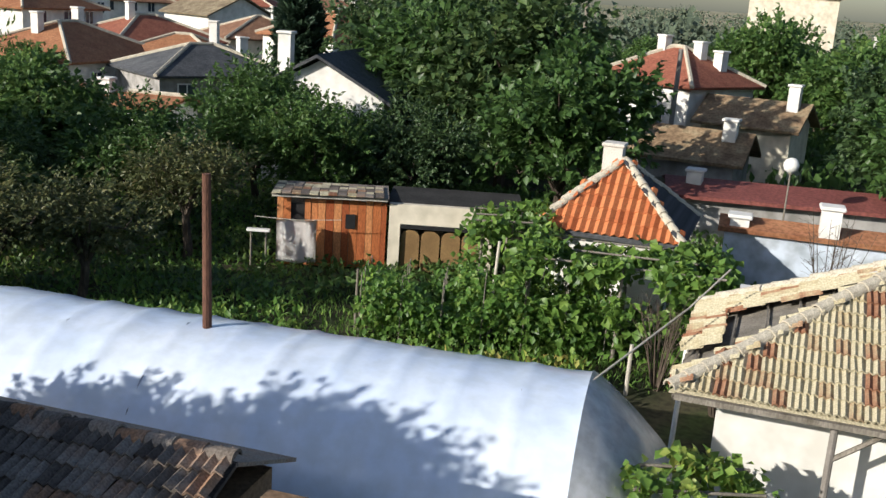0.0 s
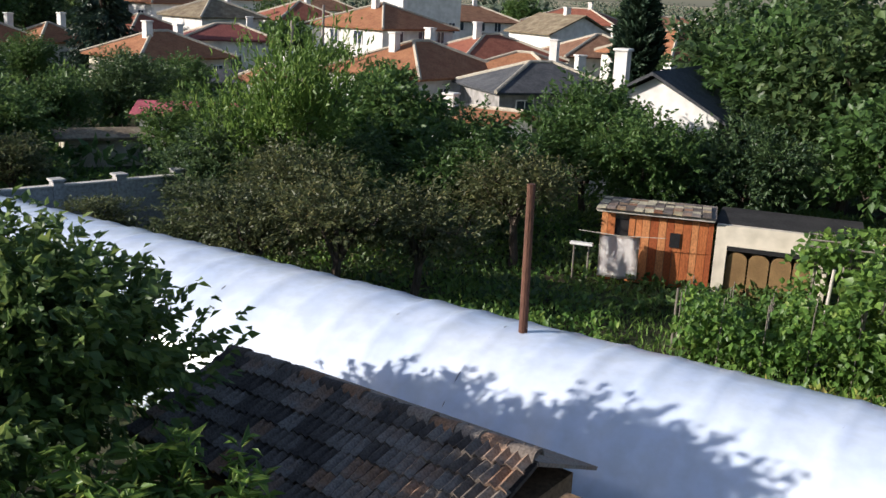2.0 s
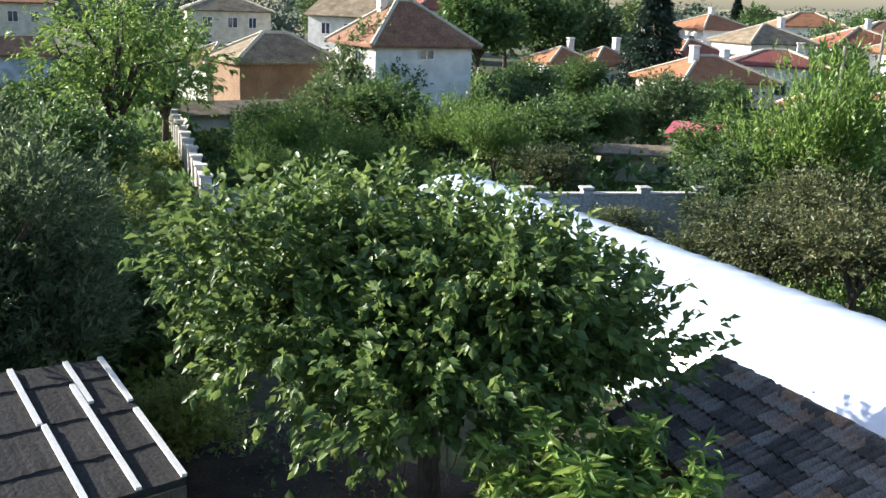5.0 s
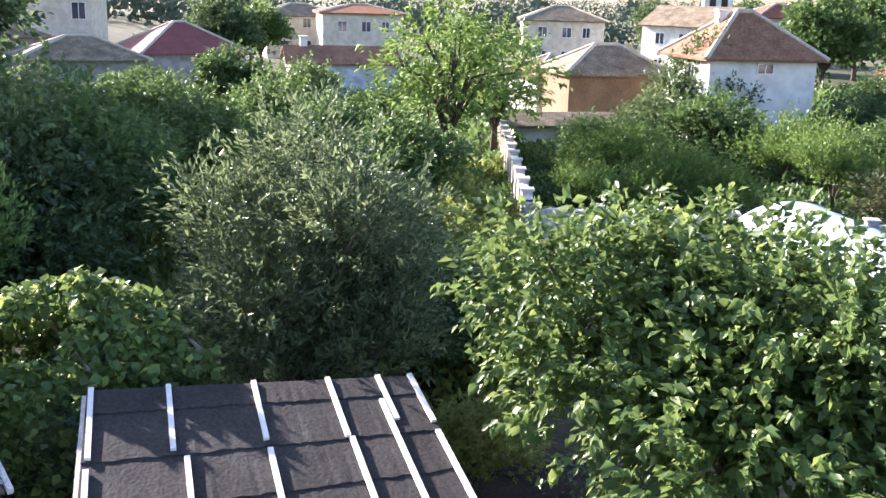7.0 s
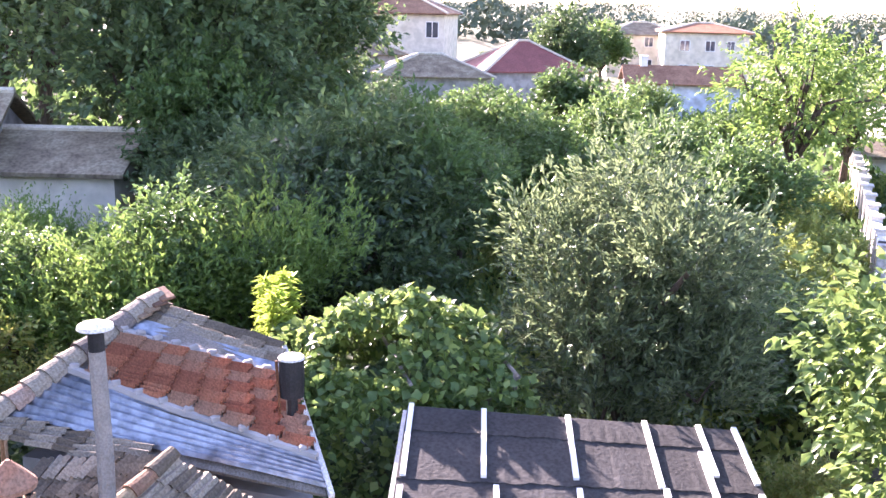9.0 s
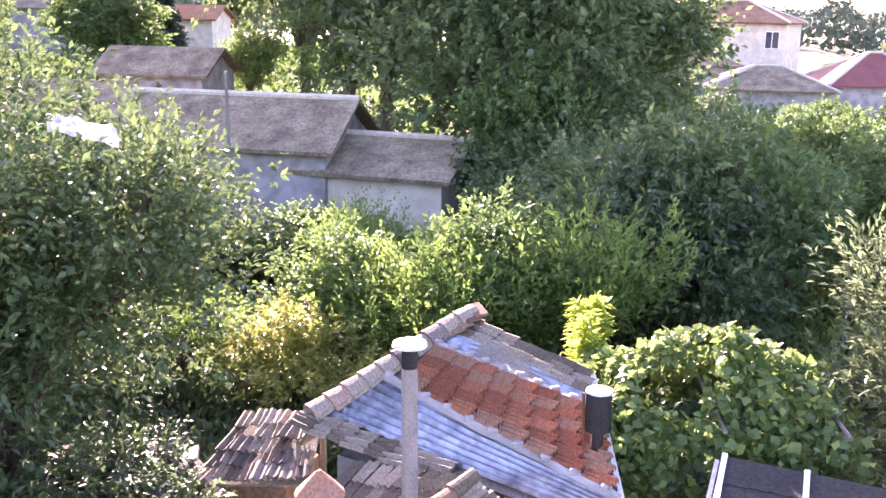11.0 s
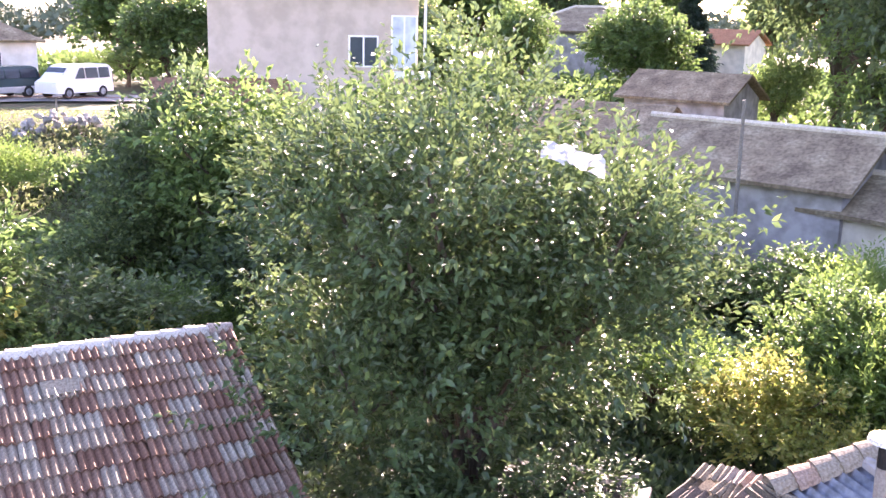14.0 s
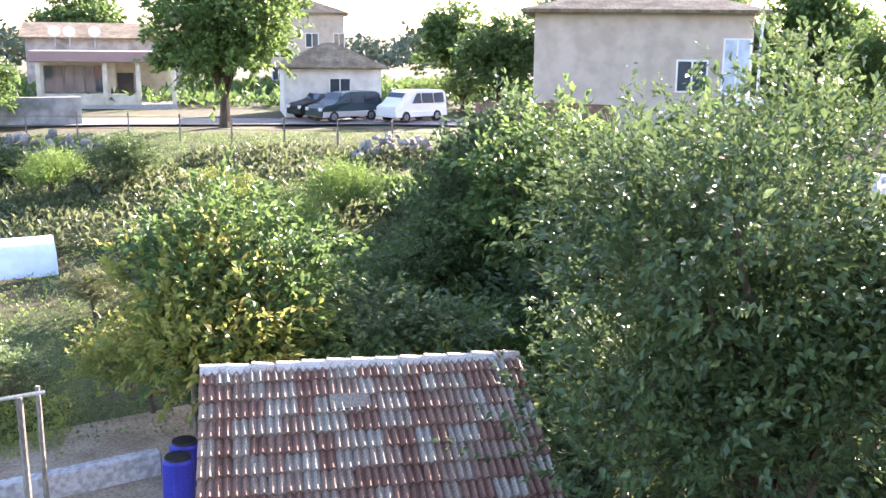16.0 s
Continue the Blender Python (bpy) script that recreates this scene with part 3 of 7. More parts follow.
house("white gabled house with a grey-brown roof", 13.0, 110, 8, 8, 5.0, "gable", 2.4, WHITE_WALL, ROOF_GREY, -55, W1[:2], S1, [(1, 0, 0.6)], caps=False)
house("tall white house with several storeys", 21.2, 125, 8, 8, 8.4, "hip", 1.6, WHITE_WALL, ROOF_GREY, 30, W2, S2, caps=False)
house("house with a brown tile roof", 10.8, 96, 8.5, 8, 3.6, "hip", 2.2, CREAM_WALL, ROOF_BROWN, 20, W1, chimneys=[(1.5, 0, 0.8)])
house("white house with a red-brown roof", 18.3, 140, 12, 9, 5.2, "hip", 2.4, WHITE_WALL, ROOF_BROWN, 20, W2, chimneys=[(1, 0, 0.8)])
house("white house with a brown roof behind others", 12.2, 150, 13, 9, 5.4, "hip", 2.4, WHITE_WALL, ROOF_RED, -15, W2, chimneys=[(2, 0, 0.8)])
house("cream house with a tiled roof", 6.9, 130, 12, 9, 5.0, "hip", 2.4, CREAM_WALL, ROOF_BROWN, 12, W2, chimneys=[(-2, 0, 0.8)])
house("orange-roofed house behind the trees", -2.0, 120, 10, 8, 4.6, "hip", 2.4, WHITE_WALL, ROOF_ORANGE, 12, W2)
house("pale house seen between treetops", -23.3, 95, 7, 6, 4.4, "hip", 2.0, CREAM_WALL, ROOF_BROWN, 12, W1, chimneys=[(-1, 0, 1.2)])
house("orange-roofed house among trees", -25.0, 70, 6, 6, 3.0, "hip", 1.8, CREAM_WALL, ROOF_ORANGE, 0, W1[:2])
house("small hut with an orange tile roof", 29.3, 66, 2.7, 2.7, 2.5, "hip", 1.2, WHITE_WALL, ROOF_ORANGE, 20, chimneys=[(1.3, 0, 0.7)], name="hut", category="hut")
house("low shed with a pinkish red sheet roof", 33.7, 53.5, 4.4, 4.0, 1.9, "gable", 0.55, WHITE_WALL, ROOF_PINK, -8, caps=False, name="shed", category="shed")
house("low annexe with a pinkish red sheet roof and pipe", 28.6, 57, 2.6, 3.2, 1.9, "gable", 0.4, WHITE_WALL, ROOF_PINK, -8, chimneys=[(-0.2, -0.4, 0.9)], caps=False, name="shed", category="shed")
house("pale lean-to garden shed", 38.4, 49, 3.6, 2.6, 1.35, "gable", 0.3, CREAM_WALL, ROOF_GREY, 8, caps=False, name="garden_shed", category="shed")
house("cream house with a brown-orange tile roof", 35.2, 81, 8.2, 6.8, 2.9, "hip", 2.1, CREAM_WALL, ROOF_ORANGE, 35, W1, S1, [(-1.5, -0.5, 0.9), (1.8, 0.2, 0.5)])
house("low barn with a grey roof", 31.6, 74, 5.0, 4, 1.7, "gable", 0.9, GREY_WALL, ROOF_DARK, 5, caps=False, name="barn", category="barn")
house("white house with an orange hipped roof", 43.3, 98, 4.8, 5, 2.8, "hip", 1.6, WHITE_WALL, ROOF_ORANGE, 30, W1[:1], S1[:1], [(1, 0, 0.8)])
house("white house with a brown hipped roof", 40.9, 98, 5.2, 5, 2.8, "hip", 1.8, WHITE_WALL, ROOF_ORANGE, 35, W1[:1], S1[:1], [(1.4, 0, 0.8)])
house("white two-storey house on the far slope", 35.3, 128, 7.5, 7, 6.0, "hip", 2.0, WHITE_WALL, ROOF_ORANGE, 40, W2[:2], S2, [(0, 0, 0.7)])
house("white house with a grey-brown gable", 32.4, 115, 8, 7.5, 5.0, "hip", 2.2, WHITE_WALL, ROOF_GREY, 35, W2[:2], S1, [(2, 0, 0.7)])
house("house with a dark red roof", 36.2, 104, 6.5, 6, 3.6, "hip", 1.9, WHITE_WALL, ROOF_RED, 35, W1)
house("house with a maroon roof", 31.6, 96, 8, 6, 3.6, "hip", 1.5, WHITE_WALL, ROOF_MAROON, 5, W1, chimneys=[(2, 0, 0.6)])
house("white house with an orange roof near the horizon", 30.4, 150, 9, 7, 6.5, "hip", 2.2, WHITE_WALL, ROOF_ORANGE, 15, W2)
house("house with an orange roof near the horizon", 26.6, 150, 9, 8, 5.6, "hip", 2.3, WHITE_WALL, ROOF_BROWN, 20, W2, chimneys=[(1, 0, 0.8)])
house("white house at the village edge", 27.7, 118, 8, 8, 5.0, "hip", 2.3, WHITE_WALL, ROOF_RED, 25, W2[:2], chimneys=[(1, 0, 0.8)])
house("two-storey house with a bluish white wall and a brown hipped roof", 52.2, 59.5, 6.3, 5.4, 5.6, "hip", 2.9, WHITE_WALL, ROOF_BROWN, 28, [(0.1, 4.75, 1.0, 0.62)], [(0.6, 4.2, 0.9, 1.0)], [(0.3, 0.8, 0.6), (-1.1, 0.6, 0.4)])
house("brown brick barn with a hipped tile roof", 59.5, 66, 6.6, 5.0, 4.0, "hip", 2.0, BROWN_WALL, ROOF_GREY, 22, name="barn", category="barn")
house("low house with a faded red-brown roof", 62.6, 72, 4.5, 4.5, 3.3, "hip", 1.6, WHITE_WALL, ROOF_BROWN, 30)
house("grey-roofed annexe beside the barn", 55.7, 68, 3.0, 4.0, 3.6, "hip", 1.3, BLUE_WALL, ROOF_GREY, 15, chimneys=[(0, 0, 0.5)], name="annexe", category="building")
house("long low shed with a grey sheet roof behind the wall", 62.0, 57, 6.0, 3.6, 1.7, "gable", 0.6, CREAM_WALL, ROOF_GREY, 20, caps=False, name="shed", category="shed")
house("white house with arched upper windows", 54.6, 118, 10, 8, 6.0, "gable", 2.6, WHITE_WALL, ROOF_GREY, -30, W2, S2, caps=False)
house("cream building with a grey roof", 62.2, 130, 10, 8, 6.0, "hip", 2.0, CREAM_WALL, ROOF_GREY, 5, W2)
house("white house far behind", 50.6, 140, 9, 8, 7.0, "hip", 2.0, WHITE_WALL, ROOF_RED, 25, W2)
# the western quarter
house("cream two-storey house with a brown hipped roof", 90.6, 105, 11.5, 9, 7.0, "hip", 2.4, CREAM_WALL, ROOF_BROWN, -12, [(4.6, 4.6, 1.3, 1.6)], caps=True)
house("house with a brown hipped roof", 93.4, 92, 8.5, 7, 3.4, "hip", 2.2, GREY_WALL, ROOF_GREY, 20)
house("low house with a grey hipped roof", 88.6, 84, 9.0, 7, 3.0, "hip", 1.9, GREY_WALL, ROOF_GREY, 5)
house("house with a maroon hipped roof", 83.4, 92, 9.0, 8, 3.2, "hip", 2.9, GREY_WALL, ROOF_MAROON, 20)
house("low house with a bluish wall and a grey and red roof", 74.6, 84, 8.6, 5.5, 3.0, "gable", 1.5, BLUE_WALL, ROOF_BROWN, 8, chimneys=[(-3, 0, 0.6)], caps=False)
house("low outbuilding with bluish walls", 79.2, 80, 3.6, 3.4, 2.4, "gable", 0.4, BLUE_WALL, ROOF_GREY, 0, caps=False, name="outbuilding", category="shed")
house("white building near the horizon", 73.6, 130, 10, 8, 6.2, "hip", 1.2, CREAM_WALL, ROOF_ORANGE, 8, W2)
house("grey house near the horizon", 77.0, 140, 10, 8, 5.5, "hip", 1.8, CREAM_WALL, ROOF_GREY, 12, W2)
house("old garden shed with a grey sagging roof", 88.8, 56, 5.0, 3.0, 1.7, "gable", 0.6, GREY_WALL, ROOF_GREY, 6, caps=False, name="garden_shed", category="shed")
house("low shed with a brown sheet roof among shrubs", 71.3, 50, 2.6, 2.0, 1.5, "gable", 0.35, BROWN_WALL, ROOF_GREY, 8, caps=False, name="garden_shed", category="shed")
# long farm buildings below the big walnut
LONG = "long whitewashed farm building with a weathered brown tile roof"
house(LONG, 117.2, 39.5, 8.4, 5.2, 2.6, "gable", 1.9, GREY_WALL, ROOF_GREY, -24, caps=True, z=1.1, name="farm_building", category="barn")
house("lower end of the farm building with a weathered tile roof", 109.0, 37.2, 5.6, 4.4, 1.9, "gable", 1.3, CREAM_WALL, ROOF_GREY, -22, caps=True, z=1.05, name="farm_building", category="barn")
house(LONG, 121.4, 58, 5.8, 4.6, 3.0, "gable", 1.6, GREY_WALL, ROOF_GREY, -24, caps=False, z=2.0, name="farm_building", category="barn")
house(LONG, 126.4, 47, 7.0, 4.6, 2.4, "gable", 1.5, GREY_WALL, ROOF_GREY, -24, caps=False, z=1.7, name="farm_building", category="barn")
house("low house with an orange gabled roof in the haze", 120.3, 92, 5.6, 5, 3.4, "gable", 1.4, CREAM_WALL, ROOF_ORANGE, -20, caps=False, z=4.0)
house("grey house in the haze", 127.3, 85, 11, 8, 4.2, "hip", 2.2, GREY_WALL, ROOF_GREY, -10, z=4.0)
BEIGE = house("two-storey beige rendered house with a shallow grey roof", 143.2, 46.5, 8.6, 7.5, 7.6, "hip", 1.4, BEIGE_WALL, ROOF_GREY, 4, [(2.0, 4.35, 1.25, 1.3)], z=2.4, caps=False, over=0.55, place=(-28.5, -36.8))
box("balcony", (3.1, -4.1, 3.9), (4.8, -3.76, 4.2), WHITE_WALL, BEIGE, "white balcony slab")
box("balcony_post", (4.5, -4.06, 4.2), (4.6, -3.96, 7.5), WHITE_PAINT, BEIGE)
window(BEIGE, 3.7, 4.3, 1.1, 2.2, -3.8, Matrix.Identity(4), "bay", BLUE_WALL)
house("low annexe with a reddish-brown roof", 147.0, 42.5, 4.6, 3.0, 3.1, "gable", 0.9, BEIGE_WALL, ROOF_BROWN, 5, z=2.4, caps=False, name="annexe", category="building")
house("white cottage with a dark hipped roof", 159.98, 68.6, 6.2, 5.5, 2.9, "hip", 1.8, WHITE_WALL, ROOF_GREY, 8, [(0.4, 0.9, 1.4, 1.3)], caps=False, z=4.1)
house("grey building behind the kiosk", 172.19, 89.2, 12, 8, 4.6, "gable", 1.4, GREY_WALL, ROOF_GREY, 0, caps=False, z=4.1)
house("beige building behind the cottage", 161.6, 96.0, 6.5, 8, 7.0, "hip", 1.5, BEIGE_WALL, ROOF_GREY, 0, W2, z=4.1, caps=False)


# ---- plastic greenhouse ----
def greenhouse():
    a, b = Vector((2.45, 14.75, 0)), Vector((-23.6, 20.9, 0))
    along = (b - a).normalized()
    length = (b - a).length
    angle = math.degrees(math.atan2(along.y, along.x))
    t = thing("greenhouse", "long hooped greenhouse covered in white plastic sheet", "greenhouse", pose(a.x, a.y, 0, 0, 0, angle))
    hoops, half, top = 27, 2.55, 2.6
    step = length / hoops
    bm = bmesh.new()
    sub, around = 8, 28
    grid = []
    for i in range(hoops * sub + 1):
        f = i / sub
        sag = 0.03 * abs(math.sin(math.pi * (f % 1))) ** 0.35 + 0.012 * noise.noise(Vector((f * 2.7, 0.4, 1)))
        row = []
        for k in range(around + 1):
            u = math.pi * k / around
            wob = 0.025 * noise.noise(Vector((f * 0.9, k * 0.22, 2))) + 0.012 * noise.noise(Vector((f * 3.1 + k * 0.3, k * 0.5, 7)))
            s = sag * math.sin(u) ** 0.5 if 0 < k < around else 0
            row.append(bm.verts.new((f * step, -math.cos(u) * (half - s + wob), max(0.0, math.sin(u) ** 0.82 * (top - s + wob)) if 0 < k < around else 0)))
        grid.append(row)
    for r, s in zip(grid, grid[1:]):
        for k in range(around):
            bm.faces.new((r[k], s[k], s[k + 1], r[k + 1]))
    part("plastic_sheet", bm, PLASTIC, t, smooth=True)
    # the draped ends
    for side, f in ((-1, 0.0), (1, length)):
        bm = bmesh.new()
        prev = None
        for j in range(9):
            q = j / 8
            row = []
            for k in range(around + 1):
                u = math.pi * k / around
                fold = (0.09 * math.sin(k * 2.1 + j * 0.5) + 0.14 * noise.noise(Vector((k * 0.5, j * 0.4, side)))) * q
                out = side * (2.3 * q * math.sin(u) ** 0.25 + fold)
                row.append(bm.verts.new((f + out, -math.cos(u) * half * (1 - 0.14 * q), max(0.0, (math.sin(u) ** 0.82) * top * (1 - 0.96 * q ** 1.25)) + 0.02)))
            if prev:
                for k in range(around):
                    bm.faces.new((prev[k], prev[k + 1], row[k + 1], row[k]) if side > 0 else (prev[k], row[k], row[k + 1], prev[k + 1]))
            prev = row
        part("end_sheet", bm, THIN_PLASTIC, t, "loose greyish plastic drape", smooth=True)
    for i in range(0, hoops + 1, 1):
        pts = [(i * step, -math.cos(math.pi * k / 14) * (half - 0.03), max(0, math.sin(math.pi * k / 14) ** 0.82 * (top - 0.03))) for k in range(15)]
        tube("hoop", pts, [0.02] * 15, METAL, t, sides=5)


greenhouse()


# ---- trees ----
APRICOT = make_tree("spreading apricot tree with glossy green leaves", "tree", LEAF_APRICOT, 5.7, 3.8, 1.7, 22, 3600, 15, 0.7, 0.17, 11, aspect=0.6, droop=0.55, trunk=0.17)
OLIVE = make_tree("bushy grey-green willow-leaved tree", "tree", LEAF_GREY, 6.2, 2.8, 0.2, 17, 2300, 14, 0.8, 0.165, 12, aspect=0.32, droop=0.1, up=0.7, trunk=0.13)
PLUM = make_tree("big broad plum tree against the light", "tree", LEAF_PLUM, 8.1, 4.1, 0.2, 24, 4300, 14, 0.95, 0.15, 13, aspect=0.5, droop=0.35, up=0.6, trunk=0.2)
ORCH_A = make_tree("orchard tree with dense mid-green leaves", "tree", LEAF_MID, 4.4, 2.2, 0.3, 11, 1050, 11, 0.6, 0.17, 14, trunk=0.1)
ORCH_B = make_tree("dark orchard tree with a low crown", "tree", LEAF_DARK, 4.2, 2.3, 0.3, 12, 1100, 11, 0.6, 0.17, 15, trunk=0.11)
ORCH_C = make_tree("drying orchard tree with brownish leaves", "tree", LEAF_DRY, 4.0, 1.9, 0.5, 9, 700, 10, 0.6, 0.15, 16, trunk=0.09, up=0.6)
ORCH_D = make_tree("thin old plum tree with brownish leaves and bare stems", "tree", LEAF_BROWN, 4.3, 2.1, 1.2, 10, 620, 10, 0.7, 0.15, 29, trunk=0.13, up=0.5)
SHOOTS = make_tree("bright shrub with upright shoots", "shrub", LEAF_LIGHT, 3.4, 2.0, 0.4, 9, 750, 12, 1.0, 0.15, 17, aspect=0.35, droop=0.0, up=1.1, trunk=0.07, name="shrub")
YELLOW = make_tree("shrub with yellowing leaves", "shrub", LEAF_YELLOW, 3.2, 1.9, 0.3, 9, 800, 12, 0.6, 0.15, 18, up=0.6, trunk=0.06, name="shrub")
FAR_A = make_tree("tall leafy tree of the village", "tree", LEAF_MID, 9.0, 4.2, 0.6, 17, 1100, 9, 1.2, 0.42, 19, aspect=0.7, trunk=0.22)
FAR_B = make_tree("tall dark broad-leaved tree", "tree", LEAF_DARK, 10.0, 4.6, 0.6, 18, 1200, 9, 1.3, 0.42, 20, aspect=0.7, trunk=0.24)
WALNUT = make_tree("very tall dark walnut tree", "tree", LEAF_DARK, 13.5, 6.8, 0.6, 24, 2400, 11, 1.5, 0.36, 21, aspect=0.6, trunk=0.35)
ACACIA = make_tree("light open acacia tree with layered foliage", "tree", LEAF_LIGHT, 9.0, 4.4, 1.6, 15, 520, 11, 1.2, 0.3, 22, aspect=0.45, trunk=0.24, up=0.0)
ROUND = make_tree("round street tree with thick foliage", "tree", LEAF_MID, 9.5, 4.8, 0.7, 19, 1800, 11, 1.0, 0.34, 23, aspect=0.6, trunk=0.28)


def conifer(label, height, radius, seed, drop, mat, narrow=False):
    """A spruce or cypress: whorls of boughs thick with needles, round one stem."""
    rng = np.random.default_rng(seed)
    t = thing("conifer", label, "tree")
    tube("trunk", [(0, 0, -0.2), (0, 0, height * 0.5), (0, 0, height * 0.97)], [0.2, 0.13, 0.02], BARK, t)
    at, way = [], []
    layers = int(height * (5 if narrow else 2.6))
    for i in range(layers):
        f = (i + 0.5) / layers
        z = 0.5 + f * (height - 0.5)
        reach = radius * (math.sin(math.pi * min(1, 0.16 + 0.84 * f)) ** 0.55 if narrow else (1 - f) ** 0.85 + 0.04) * rng.uniform(0.75, 1.12)
        for k in range(9):
            a = rng.uniform(0, math.tau)
            n = 52
            s = rng.uniform(0.15, 1.0, n) * reach
            spread = rng.normal(0, 0.12, n) * (0.4 + s)
            at.append(np.stack([np.cos(a) * s - np.sin(a) * spread, np.sin(a) * s + np.cos(a) * spread, z - drop * s ** 1.3 + rng.normal(0, 0.1, n)], 1))
            way.append(np.tile([np.cos(a), np.sin(a), 1.2 if narrow else -0.3], (n, 1)))
    mesh_part("crown", leaf_mesh("crown", np.concatenate(at), np.concatenate(way), 0.5, rng, 0.4, 0.2), mat, t)
    return t


SPRUCE = conifer("tall dark spruce in the village", 12.5, 3.6, 31, 0.28, LEAF_SPRUCE)
CYPRESS = conifer("slim dark cypress between the houses", 9.5, 1.35, 32, -0.4, LEAF_SPRUCE, True)

KINDS = {"d": ORCH_D, "a": ORCH_A, "b": ORCH_B, "c": ORCH_C, "s": SHOOTS, "y": YELLOW, "A": FAR_A, "B": FAR_B, "W": WALNUT, "C": ACACIA, "R": ROUND, "o": OLIVE, "p": PLUM}
for o in KINDS.values():
    o.location = (0, 0, -400)
